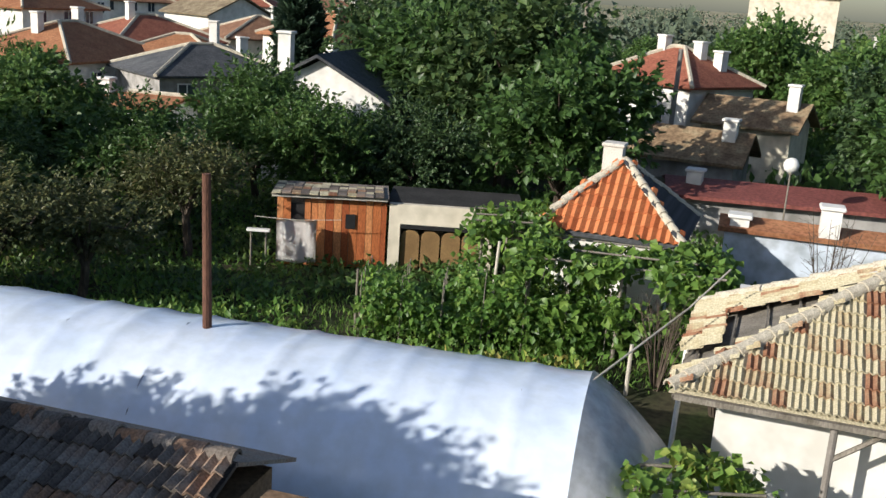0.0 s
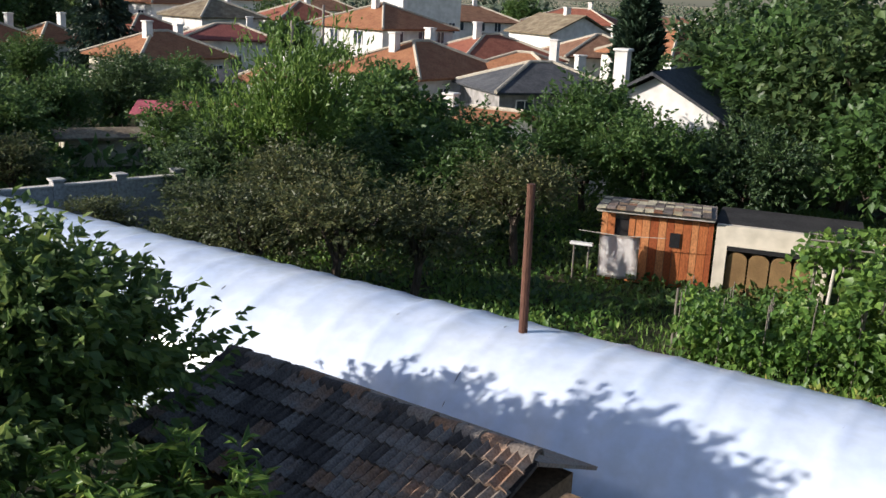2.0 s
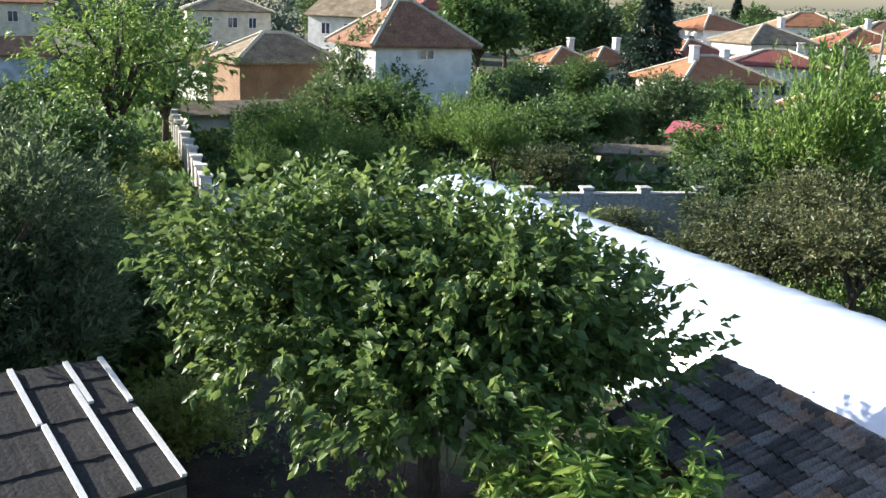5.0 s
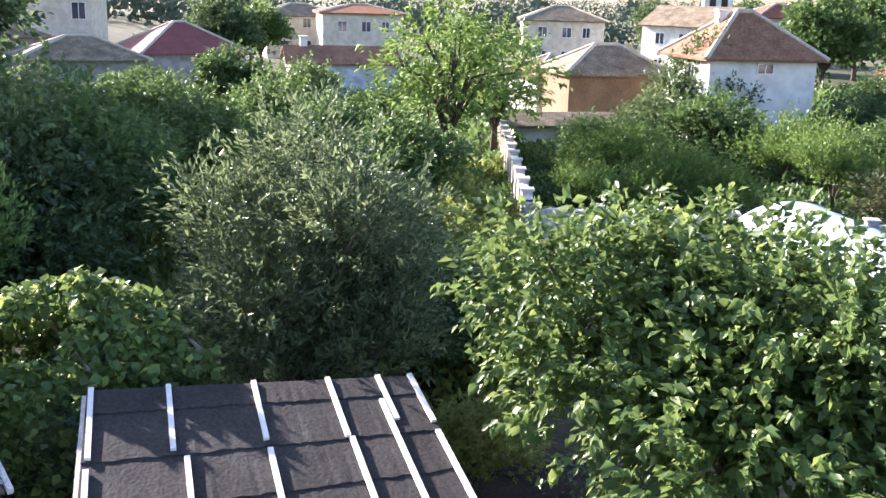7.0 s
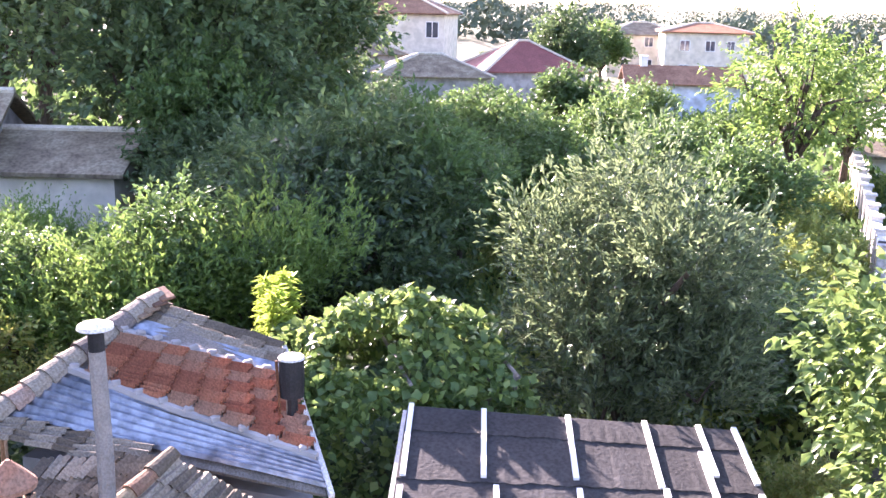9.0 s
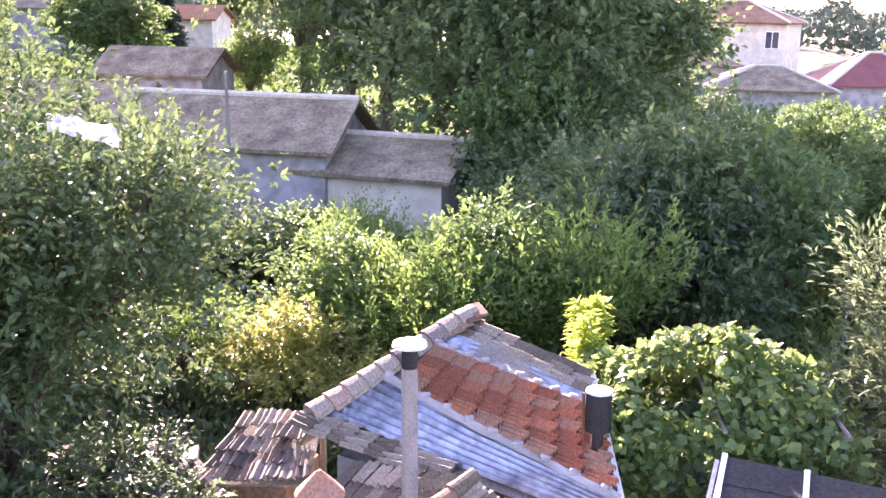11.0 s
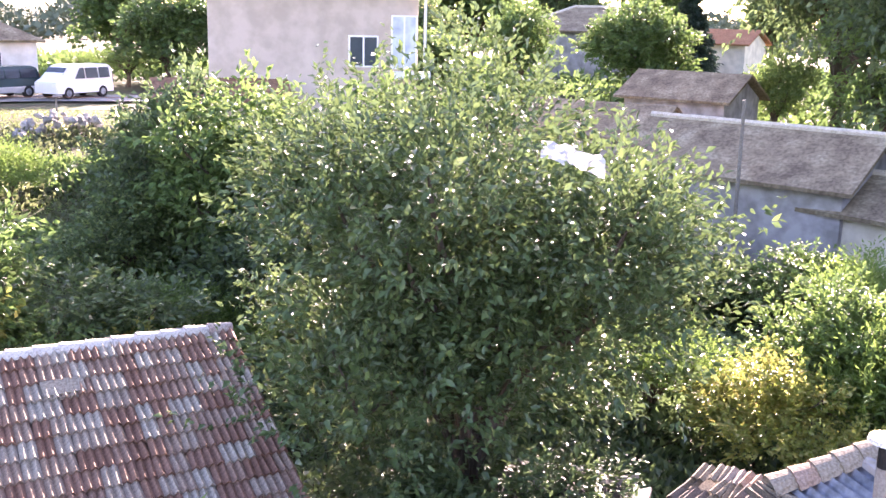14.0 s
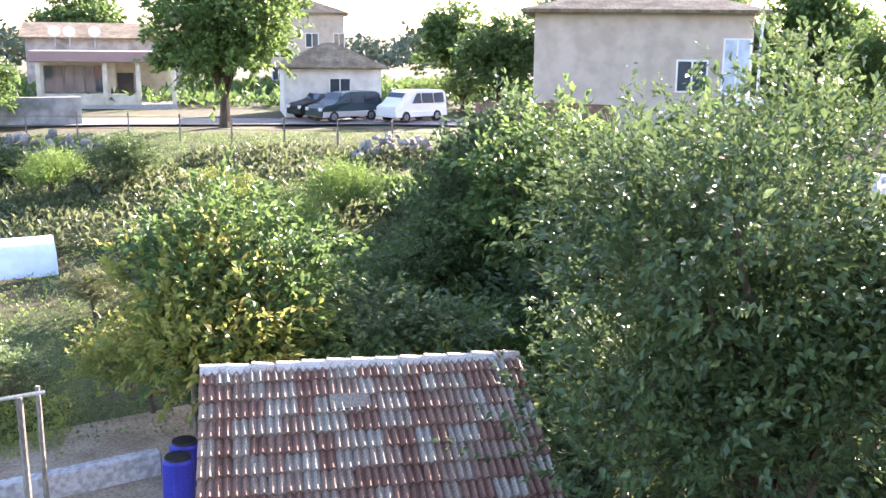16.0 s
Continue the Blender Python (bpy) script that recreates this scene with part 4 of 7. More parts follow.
# kind: heading, distance, scale, height factor
STANDS = """
d 20.5 25.9 0.95 0.85;d 25.4 25.4 1.05 0.86;a 17.4 33.9 1.2 0.85;d 14.7 30.9 1.05 0.85;a 10.9 39.0 1.35 0.924;b 23.9 33.9 1.1 0.8;d 27.9 29.9 1.1 0.84;d 30.1 26.4 0.95 0.8
c 33.4 27.4 1 0.78;b 31.4 34.9 1.1 0.84;s 28.2 34.4 1.3 1.5;c 38.9 31.3 0.75 0.62;b 22.0 42.0 1.3 0.84;b 26.9 41.9 1.2 0.84;a 33.5 41.9 1.1 0.84;c 43.0 39.7 0.95 0.7
A 0.3 47.1 0.95 1;B -3.2 44.1 1 1;A -6.7 37.1 0.78 1;B 3.1 53.0 0.9 1;B -1.2 58.1 1 1.1;a 7.7 36.0 1.12 0.924;a 5.1 39.0 1.04 0.84;b 2.3 37.1 1.1 1
A -8 66 0.75 0.9;B -6 75 0.9 0.9;A -17.3 75 0.85 1.12;A -18.9 90 0.8 1.12;A -20.3 72 0.7 0.95;B -22 85 0.8 0.85;A -22.5 60.0 0.85 1;B -24.6 48.0 0.75 1;A -27.1 42.0 0.8 1;B -14.5 95 0.75 0.8;A -11 100 0.8 0.8;B -3.5 90 0.8 0.8;A -5 110 0.9 0.8;B 0.0 105.0 1 1
s 46.5 41.7 1 1.1;s 49.1 46.7 1.1 0.95;a 43.6 46.7 1.2 0.7;a 40.6 54.7 1 0.8;b 37.5 60.0 1.3 0.8;a 53.1 49.7 1.2 0.8;s 55.5 39.7 1 0.85;s 58.6 42.7 1.1 0.9;s 52.0 38.7 0.7 1;b 56.6 51.7 1.2 0.8;a 60.1 46.7 0.9 0.8;s 59.6 38.2 0.8 0.8
b 46.1 57.7 1.2 0.8;b 50.0 60.0 1.1 0.7;a 34.0 66.0 1.1 0.8;b 37.0 68.0 1.2 0.8;a 45.0 72.0 1.2 0.8;a 42.0 80.0 1.2 0.8;b 53.9 57.7 1.3 1.25;A 48.0 105.0 1.1 1;A 44.5 115.0 1.2 1;A 46.5 130.0 1.2 1.1;B 42.0 125.0 1.1 1;A 28.0 95.0 0.7 0.9;A 25.5 78.0 0.6 0.8;B 29.0 125.0 0.8 0.9;A 23.0 66.0 0.55 0.8
A 33.0 160.0 1 1;B 39.0 150.0 1 1;A 27.0 170.0 1 1;B 21.0 175.0 1 1;A 15.0 170.0 1 1;B 9.0 165.0 1 1;A 52.0 160.0 1 1;B 57.0 165.0 0.9 1
C 68.1 44.0 0.95 1;C 65.6 52.1 0.8 0.9;y 66.5 31.0 0.95 0.85;y 68.4 27.0 1 0.9;a 71.0 33.0 1.2 0.85;y 64.7 24.6 0.85 0.8;a 68.3 20.5 0.95 0.7;b 72.9 24.0 1.15 0.9;a 75.0 36.0 1.2 0.9;a 78.0 42.1 1.2 0.95;a 82.0 36.1 1.2 0.9;s 80.0 34.1 1 1;a 84.5 44.1 1.15 0.95;s 86.1 39.1 0.9 1;y 70.0 38.0 1 0.8;a 72.1 46.1 1.1 0.9
b 92.4 26.1 1.35 1.1;b 95.3 24.6 1.2 1.05;a 89.4 28.1 1.25 1.1;b 98.8 27.4 1.2 1;s 97.8 22.0 1.15 1.05;a 102.5 22.4 1.05 0.95;s 105.4 21.4 1.1 0.95;s 108.4 22.4 0.95 0.9;a 111.4 23.4 0.9 0.9;y 109.2 19.4 0.7 0.8;y 114.7 20.9 0.9 0.85;b 99.9 33.4 1.2 1;a 86.5 31.1 1.05 1
W 102.6 41 0.92 1.08;W 98 48 0.95 1.05;W 109.5 55 1.05 1.25;W 114 66 1 1.2;B 104 37.5 0.55 0.6;a 101 36 1.3 1.25;b 98 37 1.3 1.2;s 110.5 29 0.95 0.9;a 114 30.5 0.9 0.68;s 107 28 0.9 0.75;a 118 32 0.8 0.5;y 65.3 15.5 0.55 0.95;y 67.6 24.0 0.9 0.75;y 64.6 21.0 0.7 0.7;A 97.6 56.0 1 1;C 111.5 55.4 0.9 1.1;B 95.0 62.0 0.8 0.9;A 85.5 60.0 0.55 0.8;A 80.5 66.0 0.65 0.85;B 81.0 110.0 0.9 1;A 79.0 120.0 0.9 0.9;A 87.0 66.0 0.5 0.7;b 91.0 68.0 1.1 0.8;a 76.5 62.0 1.1 0.9
A 85.0 140.0 0.5 0.5;B 92.0 150.0 0.5 0.5;A 99.0 120.0 1 1;B 105.0 110.0 1 1;A 112.0 120.0 1.1 1.2;B 118.0 130.0 1.1 1.2;A 124.0 120.0 1.1 1.2;B 129.0 110.0 1.1 1.2;A 134.0 95.0 1.1 1.1;R 124.5 66.0 0.8 0.9;a 117.0 62.0 1.1 1;a 131.0 70.0 1.3 1.1;A 136.0 62.0 0.6 0.8
a 127.4 26.3 1.2 1;s 120.7 22.4 0.9 0.8;y 135.4 21.9 1.2 0.9;b 140.7 26.5 1.35 1.05;a 144.8 29.5 1.4 1.05;b 148.4 32.6 1.35 1.1;a 137.5 30.5 1.4 1.05;b 151.2 30.8 1 0.85;s 147.4 24.6 0.9 0.7;b 153.9 22.2 1.1 0.75;y 150.0 21.6 0.9 0.75
a 161.8 22.3 1.25 1.0;y 162.6 21.5 1.3 1.1;a 157.6 21.1 0.9 0.8;b 133.5 14.3 0.8 0.8;b 124.8 14.5 0.8 0.75;A 22.4 38.9 0.62 0.95;y 166.7 23.4 0.9 0.9;s 160.7 34.6 0.9 0.7;y 164.3 38.5 0.9 0.7;s 157.9 38.6 0.9 0.7;b 170.0 44.4 0.7 0.7;s 173.8 42.3 0.7 0.8;b 177.0 46.2 0.7 0.6;c 170.8 30.3 0.6 0.6;b 176.3 25.2 0.7 0.6
R 165.4 58.0 0.98 1;A 150.5 72.0 0.8 0.9;B 147.5 78.0 0.9 1;A 153.0 88.0 0.9 1;C 152.6 72 0.6 0.5;C 154.6 74 0.55 0.45;A 140.0 90.0 1 1.2;B 137.0 75.0 0.8 0.9;A 178.5 60.0 0.6 0.7;A 163.0 110.0 1 1;B 168.0 115.0 1 1;A 174.0 110.0 1.1 1
"""
spin = random.Random(5)
for entry in STANDS.replace("\n", ";").split(";"):
    if entry.strip():
        k, az, r, s, tall = entry.split()
        x, y = polar(float(az), float(r))
        put(KINDS[k], x, y, spin.uniform(0, 360), float(s), float(tall))
# the three that stand nearest, and the conifers
APRICOT.matrix_basis = pose(-9.72, 8.58, 0, 0, 0, 20)
OLIVE.matrix_basis = pose(-17.15, 4.25, 0, 0, 0, 40) @ Matrix.Diagonal((0.98, 0.98, 1.02, 1))
PLUM.matrix_basis = pose(-12.6, -10.6, 0, 0, 0, 75) @ Matrix.Diagonal((0.98, 0.98, 1.04, 1))
put(SPRUCE, *polar(38.2, 92), 0, 1.0, 0.95)
put(SPRUCE, *polar(54.5, 190), 0, 0.8, 1.0)
put(SPRUCE, *polar(34.0, 165), 0, 0.8, 1.0)
put(SPRUCE, *polar(122.0, 82), 0, 0.8, 0.8)
put(CYPRESS, *polar(8.6, 60), 0, 1.0, 0.95)
for o in list(KINDS.values()) + [SPRUCE, CYPRESS]:
    if o not in (OLIVE, PLUM):
        for c in list(o.children):
            bpy.data.objects.remove(c)
        bpy.data.objects.remove(o)


def far_woods():
    """Woods towards the horizon, one mass of clumps."""
    rng = np.random.default_rng(77)
    n = 42000
    az, r = rng.uniform(-35, 200, n), 190 + 700 * rng.uniform(0, 1, n) ** 1.6
    x, y = -r * np.sin(np.radians(az)), r * np.cos(np.radians(az))
    far = np.clip((r - 260) / 700, 0, 1) * np.minimum(1, r / 900)
    z = np.array([rise(a, b) for a, b in zip(x, y)]) + far * 8 + rng.uniform(0, 1, n) ** 0.7 * (3.2 + 2.2 * np.sin(az * 0.9) + 1.8 * np.sin(az * 2.3))
    at = np.stack([x, y, z], 1)
    at = np.repeat(at, 4, 0) + rng.normal(0, 1.3, (n * 4, 3))
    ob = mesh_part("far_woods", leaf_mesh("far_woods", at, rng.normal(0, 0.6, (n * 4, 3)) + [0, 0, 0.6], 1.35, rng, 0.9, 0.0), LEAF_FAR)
    tagged(ob, "distant green woods towards the horizon", "woods", kind="stuff")


far_woods()


# ---- undergrowth ----
def undergrowth(name, label, az0, az1, r0, r1, count, size, height, mat, seed, aspect=0.5, patch=3.0, cover=0.0):
    """Weeds and low bushes over a sector of the gardens, in drifts of uneven height."""
    rng = np.random.default_rng(seed)
    az, r = rng.uniform(az0, az1, count), np.sqrt(rng.uniform(r0 * r0, r1 * r1, count))
    at = []
    for a, q in zip(az, r):
        x, y = polar(a, q)
        k = 0.5 + 0.5 * noise.noise(Vector((x / patch, y / patch, seed)))
        if k > cover:
            at.append((x, y, rise(x, y) + height * max(0.08, (k - cover) / (1 - cover)) * rng.uniform(0, 1) ** 0.6))
    at = np.array(at)
    way = rng.normal(0, 0.5, (len(at), 3)) + [0, 0, 0.7]
    tagged(mesh_part(name, leaf_mesh(name, at, way, size, rng, aspect, 0.1), mat), label, "plants", kind="stuff")


undergrowth("weeds", "rank weeds and low scrub between the fruit trees", 8, 46, 18.5, 46, 26000, 0.22, 0.5, MAIZE, 41)
undergrowth("weeds", "dark nettles and creepers under the trees", 10, 40, 26, 40, 9000, 0.26, 1.2, LEAF_DARK, 42, cover=0.4)
undergrowth("weeds", "tall weeds inside the walled garden", 40, 66, 33, 62, 26000, 0.34, 1.5, LEAF_MID, 43, cover=0.1)
undergrowth("weeds", "bright weeds and yellowing brambles", 62, 86, 16, 52, 30000, 0.3, 1.7, LEAF_YELLOW, 44, cover=0.18)
undergrowth("weeds", "green scrub between the trees", 62, 100, 19, 52, 26000, 0.32, 1.5, LEAF_MID, 45, cover=0.36)
# Next two: darker leaves put the deep shade into the scrub's colour.
undergrowth("weeds", "dense green scrub below the walnut", 86, 128, 17.5, 40, 30000, 0.3, 1.1, LEAF_DARK, 46, cover=0.25)
undergrowth("weeds", "scrub and ivy in deep shade", 70, 150, 15.5, 24, 26000, 0.24, 1.4, LEAF_DARK, 47, cover=0.2)
undergrowth("weeds", "meadow grass on the slope below the road", 126, 182, 22, 55, 85000, 0.14, 0.08, GRASS, 48, aspect=0.14)
undergrowth("weeds", "bushes and brambles on the slope", 126, 157, 24, 44, 26000, 0.32, 1.8, LEAF_MID, 49, cover=0.38, patch=6.0)
undergrowth("weeds", "low grey-green scrub by the stone heap", 150, 182, 36, 50, 12000, 0.3, 0.6, LEAF_DRY, 50, cover=0.35)
undergrowth("weeds", "village hedges and gardens", -30, 66, 44, 110, 34000, 0.75, 2.0, LEAF_MID, 51, cover=0.25, patch=8.0)
undergrowth("weeds", "hedges behind the road houses", 135, 182, 74, 110, 12000, 0.75, 2.0, LEAF_MID, 59, cover=0.25, patch=8.0)
undergrowth("weeds", "hedges and gardens of the western quarter", 66, 135, 50, 110, 26000, 0.75, 2.0, LEAF_MID, 52, cover=0.25, patch=8.0)
# The dark leaf colour also paints in the apricot's shade.
undergrowth("weeds", "sparse shaded weeds under the apricot", 26, 70, 8.5, 17, 3600, 0.15, 0.3, LEAF_DARK, 53, cover=0.45)
undergrowth("weeds", "scrub round the sheds and vines", -26, 8, 26, 44, 18000, 0.26, 1.3, LEAF_MID, 54, cover=0.3)
grass_patch("vegetable_leaves", "potato and marrow foliage in beds", -7, 18.4, 3.5, 21.8, 5200, 0.2, MAIZE, 55, 0.6, 0.45)
grass_patch("vegetable_leaves", "cabbage and marrow leaves along the greenhouse", -15, 20.6, -5, 23.5, 4200, 0.24, MAIZE, 56, 0.7, 0.4)
grass_patch("dry_grass", "dry grass along the garden path", -9, 21, 8, 27, 6000, 0.22, GRASS, 57, 0.14)


def bean_row():
    rng = np.random.default_rng(61)
    t = thing("bean_bed", "bed of tall staked beans turning yellow at the foot", "plants", pose(1.1, 23.0, 0, 0, 0, -4))
    for j in range(4):
        n = 1500
        x, z = rng.uniform(-3.1, 3.3, n), 1.75 * rng.uniform(0, 1, n) ** 0.75
        z *= 0.8 + 0.25 * np.sin(x * 2.2 + j)
        at = np.stack([x, j * 0.55 + rng.normal(0, 0.16, n), z], 1)
        mesh_part("foliage", leaf_mesh("foliage", at, rng.normal(0, 0.6, (n, 3)) + [0, -0.5, 0.1], 0.19, rng, 0.75, 0.6), MAIZE, t)
        for k in range(7):
            tube("stake", [(-3 + k, j * 0.55, -0.1), (-2.97 + k, j * 0.55, 1.75)], [0.018, 0.014], GREY_WOOD, t, sides=5)


bean_row()


def vine_arbour(label, x, y, w, d, h, turn, seed, mat, count, size=0.22, hang=0.8, z=0.0, mound=0.0):
    """Posts and rails with a vine over them."""
    rng = np.random.default_rng(seed)
    t = thing("vine_arbour", label, "vine", pose(x, y, z, 0, 0, turn))
    for px in (-w / 2, 0, w / 2):
        for py in (-d / 2, d / 2):
            tube("post", [(px, py, -0.2), (px + 0.03, py, h)], [0.05, 0.04], GREY_WOOD, t, sides=6)
    for py in (-d / 2, 0, d / 2):
        tube("rail", [(-w / 2 - 0.2, py, h), (w / 2 + 0.2, py, h + 0.03)], [0.03, 0.03], GREY_WOOD, t, sides=5)
    n = count
    x, y = rng.uniform(-w / 2 - 0.3, w / 2 + 0.3, n), rng.uniform(-d / 2 - 0.3, d / 2 + 0.3, n)
    top = h + 0.35 * np.sin(x * 1.7 + seed) * np.cos(y * 1.3) + 0.15
    top += mound * (0.75 - (x / (w / 2 + 0.3)) ** 2 - 0.55 * (y / (d / 2 + 0.3)) ** 2)
    zz = top - np.abs(rng.normal(0, 0.25, n))
    m = n // 2
    edge = rng.integers(0, 3, m)
    x[:m] = np.where(edge == 0, x[:m], np.where(edge == 1, -w / 2 - 0.2, w / 2 + 0.2)) + rng.normal(0, 0.18, m)
    y[:m] = np.where(edge == 0, -d / 2 - 0.2, y[:m]) + rng.normal(0, 0.18, m)
    zz[:m] = h * (1 - hang * rng.uniform(0, 1, m) ** 1.1)
    keep = np.array([noise.noise(Vector((p * 1.1, q * 1.1, r * 1.3 + seed))) > -0.1 for p, q, r in zip(x, y, zz)])
    at = np.stack([x, y, zz], 1)[keep]
    n = len(at)
    mesh_part("vine", leaf_mesh("vine", at, rng.normal(0, 0.5, (n, 3)) + [0, -0.2, 0.1], size, rng, 0.9, 0.5), mat, t)


vine_arbour("sunlit grape arbour with a curtain of leaves", 4.6, 23.9, 4.4, 2.4, 2.4, -14, 62, LEAF_VINE, 8000, 0.24, 0.95)
vine_arbour("grape vine climbing beside the white garage", 1.9, 27.3, 1.6, 1.6, 2.5, 0, 63, LEAF_VINE, 2000, 0.22, 0.9)
vine_arbour("thick grape vine with large pale leaves", -15.2, 0.0, 2.6, 3.3, 3.1, 12, 64, LEAF_APRICOT, 12500, 0.17, 0.9, mound=0.85)
vine_arbour("leafy creeper at the corner of the tiled house", 3.9, 13.0, 1.5, 1.6, 1.7, 0, 65, LEAF_VINE, 3200, 0.19, 0.95)


def leafy_plant(label, x, y, z, height, spread, count, size, mat, seed, aspect=0.25, stems=14):
    """A clump of arching stems with long leaves."""
    rng = np.random.default_rng(seed)
    t = thing("leafy_plant", label, "plant", pose(x, y, z))
    at, way = [], []
    for i in range(stems):
        a, q = rng.uniform(0, math.tau), spread * rng.uniform(0.2, 1)
        tip = Vector((math.cos(a) * q, math.sin(a) * q, height * rng.uniform(0.65, 1)))
        tube("stem", [(tip.x * 0.2, tip.y * 0.2, -0.05), tuple(tip * 0.6 + Vector((0, 0, 0.1))), tuple(tip)], [0.014, 0.01, 0.005], mat, t, sides=4)
        f = rng.uniform(0.25, 1, count // stems)
        p = np.array(tip)[None] * f[:, None]
        at.append(p + rng.normal(0, 0.05, p.shape))
        way.append(np.stack([np.cos(rng.uniform(0, 6.3, len(f))), np.sin(rng.uniform(0, 6.3, len(f))), rng.uniform(-0.2, 0.8, len(f))], 1))
    mesh_part("leaves", leaf_mesh("leaves", np.concatenate(at), np.concatenate(way), size, rng, aspect, 0.2), mat, t)


leafy_plant("tall green plant with long arching leaves", *polar(37.2, 9.4), 0, 4.0, 1.1, 3400, 0.27, LEAF_VINE, 66, 0.24, 16)
leafy_plant("tall green plant with long arching leaves", *polar(41.0, 9.2), 0, 3.7, 1.1, 2800, 0.27, LEAF_VINE, 67, 0.24, 14)
leafy_plant("tall green plant with long arching leaves", *polar(33.2, 9.3), 0, 3.7, 1.0, 2800, 0.27, LEAF_VINE, 68, 0.24, 14)
leafy_plant("feathery bright yellow-green plant", -16.5, -2.0, 0, 3.95, 0.7, 9000, 0.22, LEAF_FEATHER, 69, 0.1, 7)
leafy_plant("leafy shoots in front of the red tiled roof", -6.1, -7.85, 0, 4.2, 0.9, 2600, 0.22, LEAF_LIGHT, 70, 0.4, 16)
leafy_plant("leafy shoots in front of the red tiled roof", -5.5, -8.35, 0, 4.05, 0.8, 2200, 0.22, LEAF_LIGHT, 71, 0.4, 14)
leafy_plant("leafy shoots below the plum", -6.9, -6.7, 0, 4.1, 0.8, 2000, 0.2, LEAF_LIGHT, 72, 0.4, 12)


# ---- block wall of the next garden ----
def block_wall(name, a, b, top, piers):
    a, b = Vector((*a, 0)), Vector((*b, 0))
    n = (b - a).length
    t = tagged(thing(name, "", "", pose(a.x, a.y, 0, 0, 0, math.degrees(math.atan2(b.y - a.y, b.x - a.x)))), "pale concrete block garden wall with capped piers", "wall", kind="structure")
    box("wall_panel", (0, -0.1, -0.4), (n, 0.1, top - 0.06), CONCRETE, t)
    box("coping", (0, -0.15, top - 0.06), (n, 0.15, top), COPING, t, bevel=0.015)
    for i in range(piers + 1):
        x = n * i / piers
        bm = bmesh.new()
        add_box(bm, (x - 0.17, -0.18, -0.4), (x + 0.17, 0.18, top + 0.12))
        add_box(bm, (x - 0.23, -0.24, top + 0.12), (x + 0.23, 0.24, top + 0.2), bevel=0.02)
        part("pier", bm, COPING if name == "wall_west" else CONCRETE, t)


block_wall("wall_north", (-27.5, 14.0), (-19.6, 28.6), 1.95, 8)
block_wall("wall_west", (-27.6, 14.05), (-49.5, 22.9), 1.95, 11)


# ---- sheds across the beds ----
def plank_shed():
    t = thing("plank_shed", "old shed of orange-brown boards with a patched tile roof", "shed", pose(-5.05, 29.6, 0, 0, 0, 4))
    w, h, d = 3.35, 2.25, 1.9
    rng = random.Random(3)
    box("back_wall", (0, 0.12, 0), (w, d, h - 0.1), GREY_WOOD, t)
    x, i = 0.02, 0
    while x < w - 0.08:
        bw = rng.uniform(0.15, 0.26)
        if not 0.38 < x < 0.85:
            box("board", (x, -0.02 + rng.uniform(-0.015, 0.015), 0.02), (min(x + bw, w), 0.06, h - rng.uniform(0.05, 0.16)), ORANGE_WOOD, t)
        x += bw + 0.012
    # Black panels paint the shade inside the shed's door and window openings.
    box("doorway", (0.4, 0.07, 0.02), (0.85, 0.11, h - 0.3), BLACK, t)
    box("window_opening", (2.1, -0.06, 1.25), (2.4, 0.07, 1.7), BLACK, t)
    box("fascia", (-0.12, -0.28, h - 0.06), (w + 0.02, -0.22, h + 0.05), PALE_WOOD, t, bevel=0.01)
    bm = bmesh.new()
    add_box(bm, (-0.15, -0.3, h), (w + 0.05, d + 0.2, h + 0.06))
    for v in bm.verts:
        v.co.z -= (v.co.y + 0.3) * 0.03
    rf = part("roof", bm, TILE_DARK, t)
    for r in range(6):
        for c in range(12):
            m = pose(0.02 + c * 0.28 + rng.uniform(-0.02, 0.02), -0.2 + r * 0.33, h + 0.09 - r * 0.01, 1 + rng.uniform(-2, 2), rng.uniform(-3, 3), rng.uniform(-5, 5))
            box("roof_board", (-0.13, -0.2, -0.015), (0.13, 0.2, 0.02), TILE_OLD if rng.random() < 0.45 else TILE_DARK, rf, m=m)


plank_shed()


